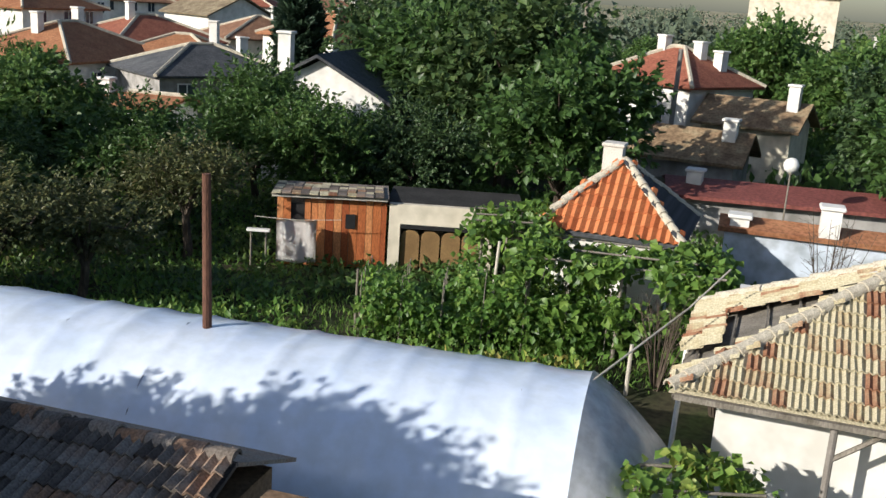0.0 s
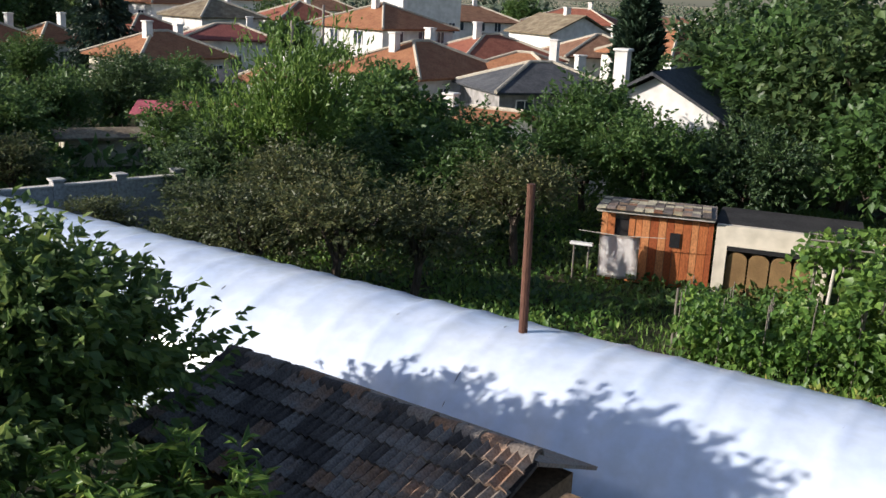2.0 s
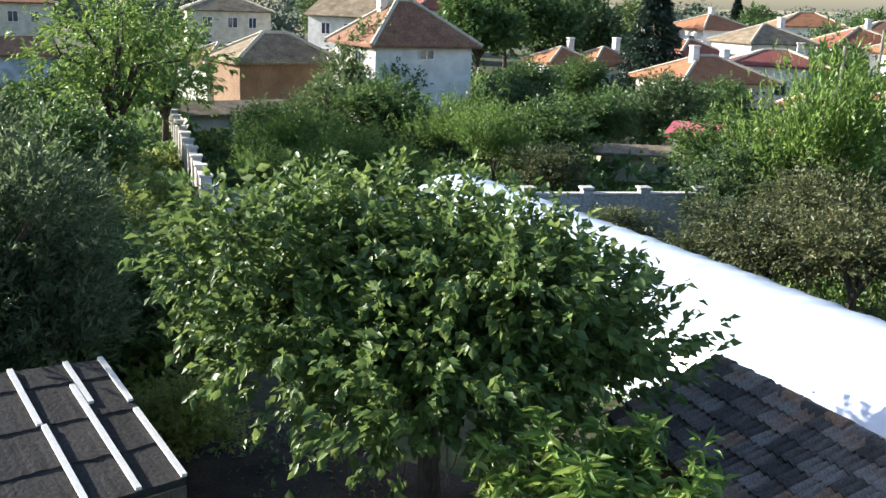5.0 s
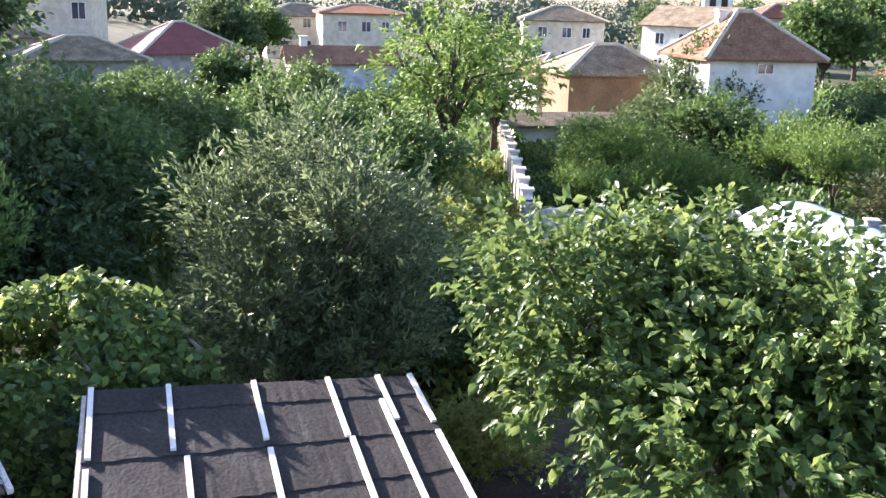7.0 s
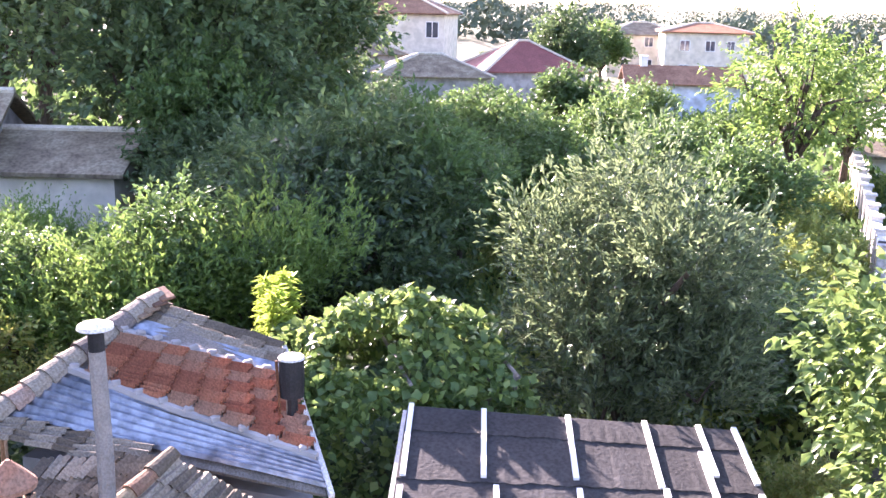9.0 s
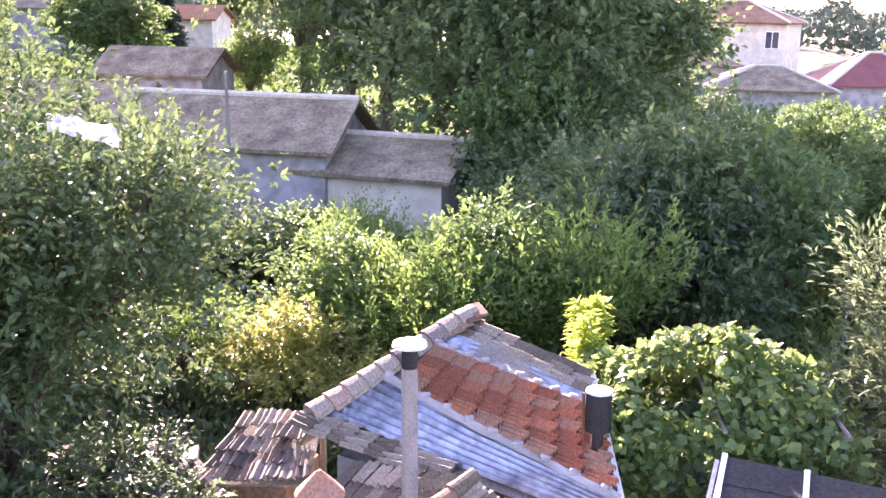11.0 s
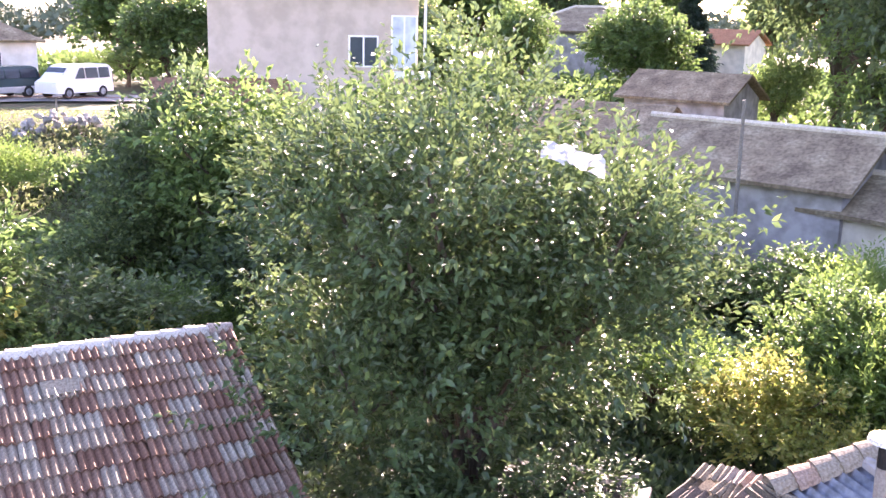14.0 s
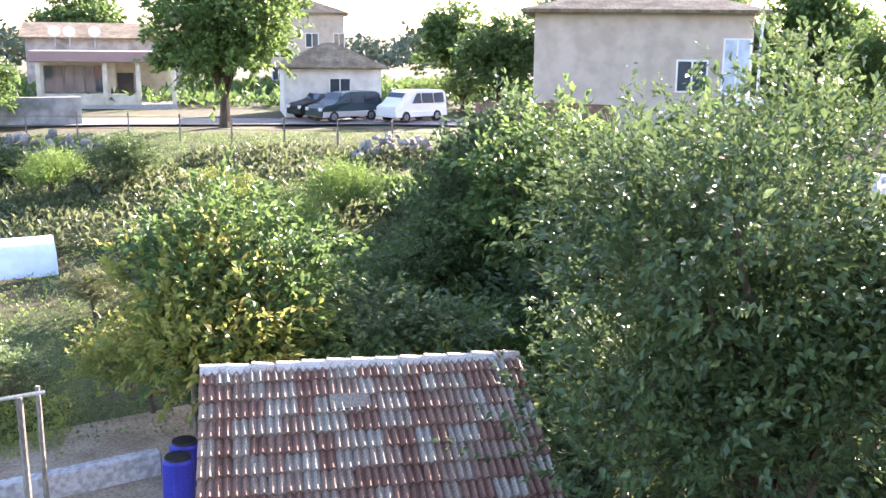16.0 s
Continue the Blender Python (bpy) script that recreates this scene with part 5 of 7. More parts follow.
def garage():
    t = thing("garage", "white rendered garage front with a dark doorway", "garage", pose(-1.62, 29.75, 0, 0, 0, -1))
    w, h, d = 3.2, 2.12, 2.6
    for name, p, q in (("pillar", (0, 0, 0), (0.35, 0.22, h)), ("pillar", (w - 0.32, 0, 0), (w, 0.22, h)), ("front_wall", (0.35, 0, 1.5), (w - 0.32, 0.22, h)),
                       ("side_wall", (0, 0.22, 0), (0.2, d, h - 0.12)), ("side_wall", (w - 0.2, 0.22, 0), (w, d, h - 0.12)), ("back_wall", (0.2, d - 0.2, 0), (w - 0.2, d, h - 0.12))):
        box(name, p, q, CREAM_WALL, t)
    box("roof", (-0.1, 0.23, h - 0.1), (w + 0.9, d + 0.2, h + 0.02), TARPAPER, t, "black tar paper roof")
    box("lintel", (0.35, 0.02, 1.36), (w - 0.32, 0.1, 1.5), BLACK, t)
    panel = material("brown door panels", [(0.2, 0.12, 0.05), (0.3, 0.19, 0.08)], 0.8, 2, 0.3)
    for k in range(4):
        bm = bmesh.new()
        x0, x1 = 0.38 + k * 0.63, 0.38 + k * 0.63 + 0.58
        ring = [bm.verts.new((x0, 0.12, 0)), bm.verts.new((x1, 0.12, 0))]
        for q in range(9):
            a = math.pi * q / 8
            ring.append(bm.verts.new(((x0 + x1) / 2 + math.cos(a) * 0.29, 0.12, 1.08 + math.sin(a) * 0.22)))
        f = bm.faces.new(ring)
        bmesh.ops.extrude_face_region(bm, geom=[f])
        bmesh.ops.translate(bm, verts=list(f.verts), vec=(0, 0.06, 0))
        part("door_panel", bm, panel, t)


garage()


def cloth():
    bm = bmesh.new()
    grid = [[bm.verts.new((x * 0.12, 0.09 * math.sin(x * 0.9 + z * 0.4) + 0.04 * math.sin(x * 2.1), z * 0.12)) for x in range(11)] for z in range(12)]
    for r, s in zip(grid, grid[1:]):
        for k in range(10):
            bm.faces.new((r[k], r[k + 1], s[k + 1], s[k]))
    bmesh.ops.solidify(bm, geom=bm.faces[:], thickness=0.01)
    tagged(part("hanging_cloth", bm, CLOTH, m=pose(-4.95, 29.0, 0.25, 0, 0, 5), smooth=True), "white cloth hung out in front of the plank shed", "cloth")


cloth()
tagged(tube("washing_line", [(-5.6, 29.0, 1.62), (-4.3, 29.0, 1.58), (-3.0, 29.05, 1.66)], [0.012] * 3, PALE_WOOD, sides=4), "thin washing line above the white cloth", "line")
rack = thing("plank_rack", "white plank laid on two short posts", "rack", pose(-5.45, 29.0, 0))
for px in (-0.25, 0.2):
    tube("post", [(px, 0, -0.1), (px, 0, 1.16)], [0.035, 0.03], GREY_WOOD, rack, sides=6)
box("plank", (-0.38, -0.1, 1.16), (0.32, 0.1, 1.24), WHITE_PAINT, rack, "white painted plank", 0.01)


def post(label, x, y, h, r0, mat, lean=(0, 0), name="post", category="post", z=0.0):
    bm = bmesh.new()
    add_tube(bm, [(0, 0, -0.3), (lean[0] * 0.5, lean[1] * 0.5, h * 0.5), (lean[0], lean[1], h)], [r0, r0 * 0.95, r0 * 0.85], 10)
    return tagged(part(name, bm, mat, m=pose(x, y, z)), label, category)


post("tall brown wooden pole standing through the greenhouse edge", -3.92, 16.25, 5.25, 0.085, POLE_WOOD, (-0.06, 0.0), "pole", "pole")
post("pale leaning stake among the beans", 1.3, 23.6, 2.6, 0.045, PALE_WOOD, (0.14, 0.2), "stake", "stake")
post("dark stake at the edge of the beans", -2.05, 24.0, 1.6, 0.04, GREY_WOOD, (0.02, 0), "stake", "stake")
post("pale stake beside the beans", 4.35, 20.9, 1.15, 0.05, PALE_WOOD, (0.02, 0), "stake", "stake")
post("white stake by the tiled roof", 4.45, 17.0, 2.45, 0.05, WHITE_PAINT, (0.1, 0.1), "stake", "stake")
post("concrete utility pole by the red-roofed house", *polar(-12.6, 51), 6.6, 0.13, CEMENT_PIPE, (0.1, 0), "utility_pole", "pole")
post("wooden utility pole behind the trees", *polar(-7.3, 56), 8.6, 0.12, GREY_WOOD, (0.05, 0), "utility_pole", "pole")
post("concrete utility pole in the village", *polar(28.2, 70), 6.2, 0.14, CEMENT_PIPE, (0.2, 0), "utility_pole", "pole")
post("concrete lamp pole in the village", *polar(26.4, 80), 7.2, 0.12, CEMENT_PIPE, (0.1, 0), "utility_pole", "pole")
post("utility pole behind the farm buildings", *polar(118.0, 36), 5.6, 0.07, GREY_WOOD, (0.1, 0), "utility_pole", "pole", 0.8)
tagged(tube("guy_rope", [(2.5, 14.9, 2.55), (4.6, 17.5, 3.1), (5.6, 18.6, 3.6)], [0.02] * 3, PALE_WOOD, sides=5), "pale rope tied from the greenhouse end to the tiled house", "rope")


def lamp_globe():
    x, y = polar(-19.3, 36)
    t = thing("garden_lamp", "garden lamp with a white globe on a thin pole", "lamp", pose(x, y, 0))
    tube("pole", [(0, 0, -0.2), (0, 0, 3.25)], [0.04, 0.03], GREY_WOOD, t)
    bm = bmesh.new()
    bmesh.ops.create_uvsphere(bm, u_segments=18, v_segments=10, radius=0.27, matrix=Matrix.Translation((0, 0, 3.5)))
    part("globe", bm, WHITE_PAINT, t, "white round globe", smooth=True)
    tube("collar", [(0, 0, 3.2), (0, 0, 3.27)], [0.09, 0.09], GREY_WOOD, t)


lamp_globe()


# ---- tile-built roofs ----
def tile_data(name, w, l, ribs, mat, deep=0.022):
    """One roof tile: ribs along its length, a lip at its lower end; it lies along +y upslope."""
    bm = bmesh.new()
    n = ribs * 4
    rows = []
    for y, lift in ((0, 0.03), (l, 0.0)):
        row = []
        for k in range(n + 1):
            row.append(bm.verts.new((-w / 2 + w * k / n, y, lift + deep * (1 - math.cos(2 * math.pi * ribs * k / n)) / 2 * 2)))
        rows.append(row)
    lip = [bm.verts.new((v.co.x, 0.004, v.co.z - 0.03)) for v in rows[0]]
    for k in range(n):
        bm.faces.new((rows[0][k], rows[0][k + 1], rows[1][k + 1], rows[1][k]))
        bm.faces.new((lip[k], lip[k + 1], rows[0][k + 1], rows[0][k]))
    me = bpy.data.meshes.new(name)
    bm.to_mesh(me)
    bm.free()
    me.materials.append(mat)
    return me


def half_pipe(name, r, l, mat):
    """One ridge tile: half a pipe along y, wider at one end."""
    bm = bmesh.new()
    rows = []
    for y, q in ((0, r * 1.12), (l, r * 0.9)):
        rows.append([bm.verts.new((math.cos(math.pi * k / 8) * q, y, math.sin(math.pi * k / 8) * q)) for k in range(9)])
    inner = [bm.verts.new((v.co.x * 0.8, 0, v.co.z * 0.8)) for v in rows[0]]
    for k in range(8):
        bm.faces.new((rows[0][k], rows[1][k], rows[1][k + 1], rows[0][k + 1]))
        bm.faces.new((inner[k], rows[0][k], rows[0][k + 1], inner[k + 1]))
    me = bpy.data.meshes.new(name)
    bm.to_mesh(me)
    bm.free()
    me.materials.append(mat)
    return me


def tile_patch(parent, top0, top1, low1, low0, tw, tl, data, seed, keep=None, jitter=1.0, v0=0.0, v1=1.0, lift=0.02):
    """Rows of tiles over a roof face between its top edge and its lower edge; data: meshes to choose from."""
    rng = random.Random(seed)
    a, b, c, d = [Vector(p) for p in (top0, top1, low1, low0)]
    down = ((d - a).length + (c - b).length) / 2
    rows = max(1, round(down * (v1 - v0) / tl))
    for i in range(rows):
        v = v0 + (v1 - v0) * (i + 1) / rows
        p, q = a.lerp(d, v), b.lerp(c, v)
        pu, qu = a.lerp(d, v - 0.02), b.lerp(c, v - 0.02)
        cols = max(1, round((q - p).length / tw))
        for k in range(cols):
            u = (k + 0.5) / cols
            if keep and not keep(u, v):
                continue
            o = p.lerp(q, u)
            up = (pu.lerp(qu, u) - o).normalized()
            x = (q - p).normalized()
            nrm = x.cross(up).normalized()
            if nrm.z < 0:
                nrm.negate()
            x = up.cross(nrm)
            m = Matrix((x, up, nrm)).transposed().to_4x4()
            m.translation = o + nrm * lift
            ob = new("tile", rng.choice(data))
            ob.parent = parent
            ob.matrix_basis = m @ pose(0, rng.uniform(-0.008, 0.008) * jitter, rng.uniform(0, 0.008) * jitter, rng.uniform(-1.2, 1.2) * jitter, rng.uniform(-1, 1) * jitter, rng.uniform(-1.6, 1.6) * jitter)


def ridge_row(parent, a, b, l, data, seed, lift=0.0):
    rng = random.Random(seed)
    a, b = Vector(a), Vector(b)
    n = max(1, round((b - a).length / l))
    y = (b - a).normalized()
    x = y.cross(Vector((0, 0, 1))).normalized()
    z = x.cross(y)
    for i in range(n):
        m = Matrix((x, y, z)).transposed().to_4x4()
        m.translation = a.lerp(b, i / n) + z * lift
        ob = new("ridge_tile", rng.choice(data))
        ob.parent = parent
        ob.matrix_basis = m @ pose(rng.uniform(-0.01, 0.01), 0, rng.uniform(-0.008, 0.01), rng.uniform(-2, 2), rng.uniform(-3, 3), rng.uniform(-3, 3))


def deck(name, corners, mat, parent, thick=0.05, sink=0.03, label=""):
    """A slab under tiles, through the four corners."""
    bm = bmesh.new()
    pts = [Vector(p) for p in corners]
    nrm = (pts[1] - pts[0]).cross(pts[-1] - pts[0]).normalized()
    if nrm.z < 0:
        nrm.negate()
    up = [bm.verts.new(p - nrm * sink) for p in pts]
    lo = [bm.verts.new(p - nrm * (sink + thick)) for p in pts]
    bm.faces.new(up)
    bm.faces.new(lo[::-1])
    for i in range(len(up)):
        j = (i + 1) % len(up)
        bm.faces.new((up[i], lo[i], lo[j], up[j]))
    bmesh.ops.recalc_face_normals(bm, faces=bm.faces[:])
    return part(name, bm, mat, parent, label)


T_OLD = tile_data("tile_old", 0.225, 0.4, 2, TILE_OLD)
T_DARK = tile_data("tile_dark", 0.3, 0.42, 2, TILE_DARK, 0.02)
T_RED = tile_data("tile_red", 0.225, 0.4, 2, TILE_RED)
T_BRICK = tile_data("tile_brick", 0.24, 0.44, 3, TILE_BRICK, 0.018)
T_GREY = tile_data("tile_grey", 0.225, 0.4, 2, TILE_GREY)
# deeper steps between the courses of the heavy tiles
for data, deep in ((T_BRICK, 2.0), (T_DARK, 1.6), (T_RED, 1.5), (T_OLD, 1.25)):
    for v in data.vertices:
        v.co.z *= deep
P_OLD = half_pipe("pipe_old", 0.13, 0.42, RIDGE)
P_MOSS = half_pipe("pipe_moss", 0.12, 0.4, TILE_MOSS)
P_WIDE = half_pipe("pipe_wide", 0.2, 0.36, TILE_DARK)
P_WIDE_GREY = half_pipe("pipe_wide_grey", 0.19, 0.36, TILE_GREY)
P_GREY = half_pipe("pipe_grey", 0.12, 0.4, TILE_GREY)
P_DARK = half_pipe("pipe_dark", 0.12, 0.4, TILE_DARK)
P_RED = half_pipe("pipe_red", 0.12, 0.37, material("pale ridge tiles", [(0.3, 0.15, 0.12), (0.48, 0.42, 0.37), (0.6, 0.56, 0.5)], 0.8, 5, 0.4, by="object", spread=(0.0, 0.5)))


def tiled_house():
    """The hipped house by the greenhouse's end."""
    ang = math.degrees(math.atan2(-0.32, 0.948))
    t = thing("tiled_house", "white house under a hipped roof of lichened old tiles", "house", pose(3.78, 15.0, 0, 0, 0, ang))
    w, d, e, p = 9.0, 7.6, 2.48, 0.47
    bm = bmesh.new()
    add_box(bm, (0.75, 0.85, -0.3), (w - 0.6, d - 0.6, e + 0.1))
    part("wall", bm, WHITE_WALL, t)
    k = d / 2
    r0, r1 = (k, k, e + k * p), (w - k, k, e + k * p)
    rf = deck("roof", [(0, 0, e), (w, 0, e), r1, r0], TILE_OLD, t)
    deck("roof_side", [(0, 5.2, e), (0, 0, e), r0], GREY_WOOD, rf, sink=0.12)
    deck("roof_back", [(w, d, e), (0, 5.2, e), r0, r1], TILE_OLD, rf)
    deck("roof_end", [(w, 0, e), (w, d, e), r1], TILE_OLD, rf)
    front = lambda u, v: u * (w) > (1 - v) * k + 0.08 and u * w < 6.6
    tile_patch(rf, (0, k, e + k * p), (w, k, e + k * p), (w, 0, e), (0, 0, e), 0.225, 0.35, [T_OLD], 81, front, 1.3)
    # the broken hip end: whole rows gone, bare battens left
    def side(u, v):
        x, y = k * (1 - v), d * (1 - u)
        hole = 0.5 < x < 2.7 and x + 0.62 < y < 3.75 - 0.2 * x
        return x + 0.05 < y < 5.15 - 0.36 * x and not hole and not (x < 0.55 and 1.0 < y < 1.9)

    tile_patch(rf, (k, d, e + k * p), (k, 0, e + k * p), (0, 0, e), (0, d, e), 0.225, 0.36, [T_OLD], 82, side, 3.0)
    ridge_row(rf, (0, 0, e + 0.03), (k, k, e + k * p + 0.05), 0.36, [P_OLD], 83, 0.0)
    ridge_row(rf, (0.05, 5.15, e + 0.05), (k, k, e + k * p + 0.05), 0.4, [P_OLD], 84, 0.0)
    for i in range(7):
        f = (i + 0.5) / 7
        tube("batten", [(k * f, k * f, e + k * p * f - 0.06), (k * f, 5.2 - 0.37 * k * f, e + k * p * f - 0.06)], [0.025] * 2, GREY_WOOD, rf, sides=4)
    box("gutter", (0.1, -0.09, e - 0.13), (w, 0.02, e - 0.04), GREY_WOOD, t, "dark eaves board")
    for x in (2.55, 5.4):
        tube("porch_post", [(x, 0.15, -0.2), (x, 0.15, e - 0.1)], [0.06, 0.06], CEMENT_PIPE, t)
        tube("brace", [(x, 0.15, e - 0.75), (x + 0.75, 0.15, e - 0.15)], [0.045, 0.045], GREY_WOOD, t, sides=5)
    box("porch_floor", (0.3, -0.2, -0.3), (w, 0.85, 0.06), CONCRETE, t)


def orange_hut():
    t = thing("tiled_hut", "small hut with an orange pan-tiled hipped roof and pale ridges", "hut", pose(5.1, 28.1, 0, 0, 0, -19))
    w, e, hgt = 4.1, 2.35, 1.75
    a = w / 2
    box("wall", (-a + 0.35, -a + 0.35, -0.2), (a - 0.35, a - 0.35, e), WHITE_WALL, t)
    top = (0, 0, e + hgt)
    bm, lines = roof_mesh(w - 0.9, w - 0.9, e, 0.45, "hip", hgt, 0.1)
    # The slate colour only paints shade into the orange roof's far sides.
    rf = part("roof", bm, ROOF_DARK, t, "roof shell coloured dark for its shade")
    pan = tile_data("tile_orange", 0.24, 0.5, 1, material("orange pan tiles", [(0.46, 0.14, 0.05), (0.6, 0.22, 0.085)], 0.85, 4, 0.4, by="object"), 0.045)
    pan_shaded = tile_data("tile_painted_shade", 0.24, 0.5, 1, ROOF_DARK, 0.04)
    tile_patch(rf, (-a, 0, e + hgt), (a, 0, e + hgt), (a, -a, e), (-a, -a, e), 0.24, 0.45, [pan], 85, lambda u, v: abs(u - 0.5) * w < a * v - 0.04, 0.6, lift=0.03)
    # right-hand face: orange tiles with their shade painted in as dark colour
    tile_patch(rf, (0, -a, e + hgt), (0, a, e + hgt), (a, a, e), (a, -a, e), 0.24, 0.45, [pan_shaded], 86, lambda u, v: abs(u - 0.5) * w < a * v - 0.04, 0.6, lift=0.03)
    tile_patch(rf, (0, a, e + hgt), (0, -a, e + hgt), (-a, -a, e), (-a, a, e), 0.24, 0.45, [pan], 87, lambda u, v: abs(u - 0.5) * w < a * v - 0.04, 0.6, lift=0.03)
    for c in ((-a, -a, e), (a, -a, e), (a, a, e), (-a, a, e)):
        ridge_row(rf, (c[0], c[1], e + 0.05), (0, 0, e + hgt + 0.06), 0.36, [P_OLD], 88, 0.02)
    bm = bmesh.new()
    add_box(bm, (-0.65, -0.05, e + 0.8), (-0.1, 0.5, e + hgt + 0.42))
    add_box(bm, (-0.7, -0.1, e + hgt + 0.42), (-0.05, 0.55, e + hgt + 0.52), bevel=0.02)
    part("chimney", bm, COPING, rf)


def dark_roof():
    """The low outbuilding in front of the greenhouse."""
    a, b = Vector((-2.2, 10.4, 3.08)), Vector((-7.45, 12.2, 2.95))
    along = (b - a).normalized()
    near = Vector((along.y, -along.x, 0))
    if near.y > 0:
        near = -near
    t = thing("outbuilding", "low outbuilding with a roof of dark weathered tiles", "shed")
    lo = Vector((0, 0, -0.85))
    c, d = a + near * 1.85 + lo * 0.85, b + near * 1.85 + lo * 0.85
    fc, fd = a - near * 1.5 + Vector((0, 0, -0.6)), b - near * 1.5 + Vector((0, 0, -0.6))
    rf = deck("roof", [a, b, d, c], TILE_DARK, t)
    deck("roof_back", [b, a, fc, fd], TILE_DARK, rf)
    tile_patch(rf, b, a, c, d, 0.3, 0.36, [T_DARK], 91, None, 2.2)
    ridge_row(rf, a, b, 0.4, [P_DARK], 92, 0.0)
    bm = bmesh.new()
    m = [a + near * 1.5 - along * -0.25, b + near * 1.5 - along * 0.25, b - near * 1.3 - along * 0.25, a - near * 1.3 - along * -0.25]
    lowv = [bm.verts.new((p.x, p.y, -0.2)) for p in m]
    topv = [bm.verts.new((p.x, p.y, 2.2 if i < 2 else 2.35)) for i, p in enumerate(m)]
    bm.faces.new(topv)
    for i in range(4):
        j = (i + 1) % 4
        bm.faces.new((lowv[i], lowv[j], topv[j], topv[i]))
    part("wall", bm, BROWN_WALL, t)
    q = a - along * 0.55
    box("ledge", (-0.22, -0.2, -0.08), (0.28, 0.22, 0.0), BROWN_WALL, t, "dark board ledge", m=pose(q.x, q.y - 0.1, 2.75, 0, 0, -16))
    box("flue", (-0.2, -0.2, -1.2), (0.2, 0.2, -0.08), BROWN_WALL, t, "dark brick stub", m=pose(q.x, q.y - 0.1, 2.75, 0, 0, -16))


def tar_shed():
    """The lean-to with tar paper held down by white laths."""
    t = thing("tar_paper_shed", "lean-to shed roofed in grey tar paper with white laths", "shed")
    a, b = Vector((-13.3, 0.27, 2.95)), Vector((-12.72, 4.81, 2.86))
    c, d = Vector((-9.71, 4.62, 2.3)), Vector((-9.85, -0.05, 2.2))
    rf = deck("roof", [a, b, c, d], TARPAPER, t, 0.08, 0.0)
    at = lambda u, v: a.lerp(d, v).lerp(b.lerp(c, v), u)
    rng = random.Random(14)
    seams = (0.0, 0.15, 0.44, 0.72, 1.0)
    for i in range(4):
        # each strip laps over the next one with a torn, lifted lower edge
        v0, v1 = max(0.0, seams[i] - 0.01), min(1.0, seams[i + 1] + 0.012)
        bm = bmesh.new()
        top, low, under = [], [], []
        for q in range(61):
            u = q / 60
            top.append(bm.verts.new(at(u, v0) + Vector((0, 0, 0.014 + 0.007 * (4 - i)))))
            lift = 0.022 + 0.01 * rng.random()
            edge = v1 + rng.uniform(-0.006, 0.006) if i < 3 else 1.0
            low.append(bm.verts.new(at(u, edge) + Vector((0, 0, lift + 0.007 * (4 - i)))))
            under.append(bm.verts.new(at(u, edge) + Vector((0, 0, 0.002))))
        for q in range(60):
            bm.faces.new((top[q], top[q + 1], low[q + 1], low[q]))
            bm.faces.new((low[q], low[q + 1], under[q + 1], under[q]))
        bmesh.ops.recalc_face_normals(bm, faces=bm.faces[:])
        part("tar_paper_strip", bm, TARPAPER, rf)
    laths = [(0.012, 0.0, 0.44), (0.235, 0.0, 0.43), (0.49, 0.0, 0.42), (0.72, 0.0, 0.45), (0.88, 0.0, 0.36), (0.985, 0.0, 0.4),
             (0.015, 0.5, 1.0), (0.275, 0.48, 1.0), (0.5, 0.48, 1.0), (0.735, 0.46, 1.0), (0.862, 0.2, 1.0), (0.988, 0.47, 1.0)]
    for u, s0, s1 in laths:
        p0, p1 = at(u, s0), at(u + 0.012 * (s1 - s0), s1)
        y = (p1 - p0).normalized()
        x = y.cross(Vector((0, 0, 1))).normalized()
        m = Matrix((x, y, x.cross(y))).transposed().to_4x4()
        m.translation = p0 + Vector((0, 0, 0.075))
        box("lath", (-0.036, 0, -0.03), (0.036, (p1 - p0).length, 0.012), WHITE_PAINT, rf, m=m)
    for name, p, q in (("side_wall", a, d), ("side_wall", b, c), ("front_wall", d, c), ("back_wall", a, b)):
        bm = bmesh.new()
        vs = [bm.verts.new(v) for v in ((p.x, p.y, -0.2), (q.x, q.y, -0.2), (q.x, q.y, q.z - 0.09), (p.x, p.y, p.z - 0.09))]
        f = bm.faces.new(vs)
        bmesh.ops.solidify(bm, geom=[f], thickness=0.06)
        part(name, bm, CREAM_WALL if name == "side_wall" else GREY_WOOD, t)
    edge = (d - a).normalized()
    tube("verge_board", [a + Vector((-0.02, -0.03, -0.07)), d + Vector((0, -0.03, -0.07))], [0.05, 0.05], COPING, t, "pinkish white verge board", sides=4)


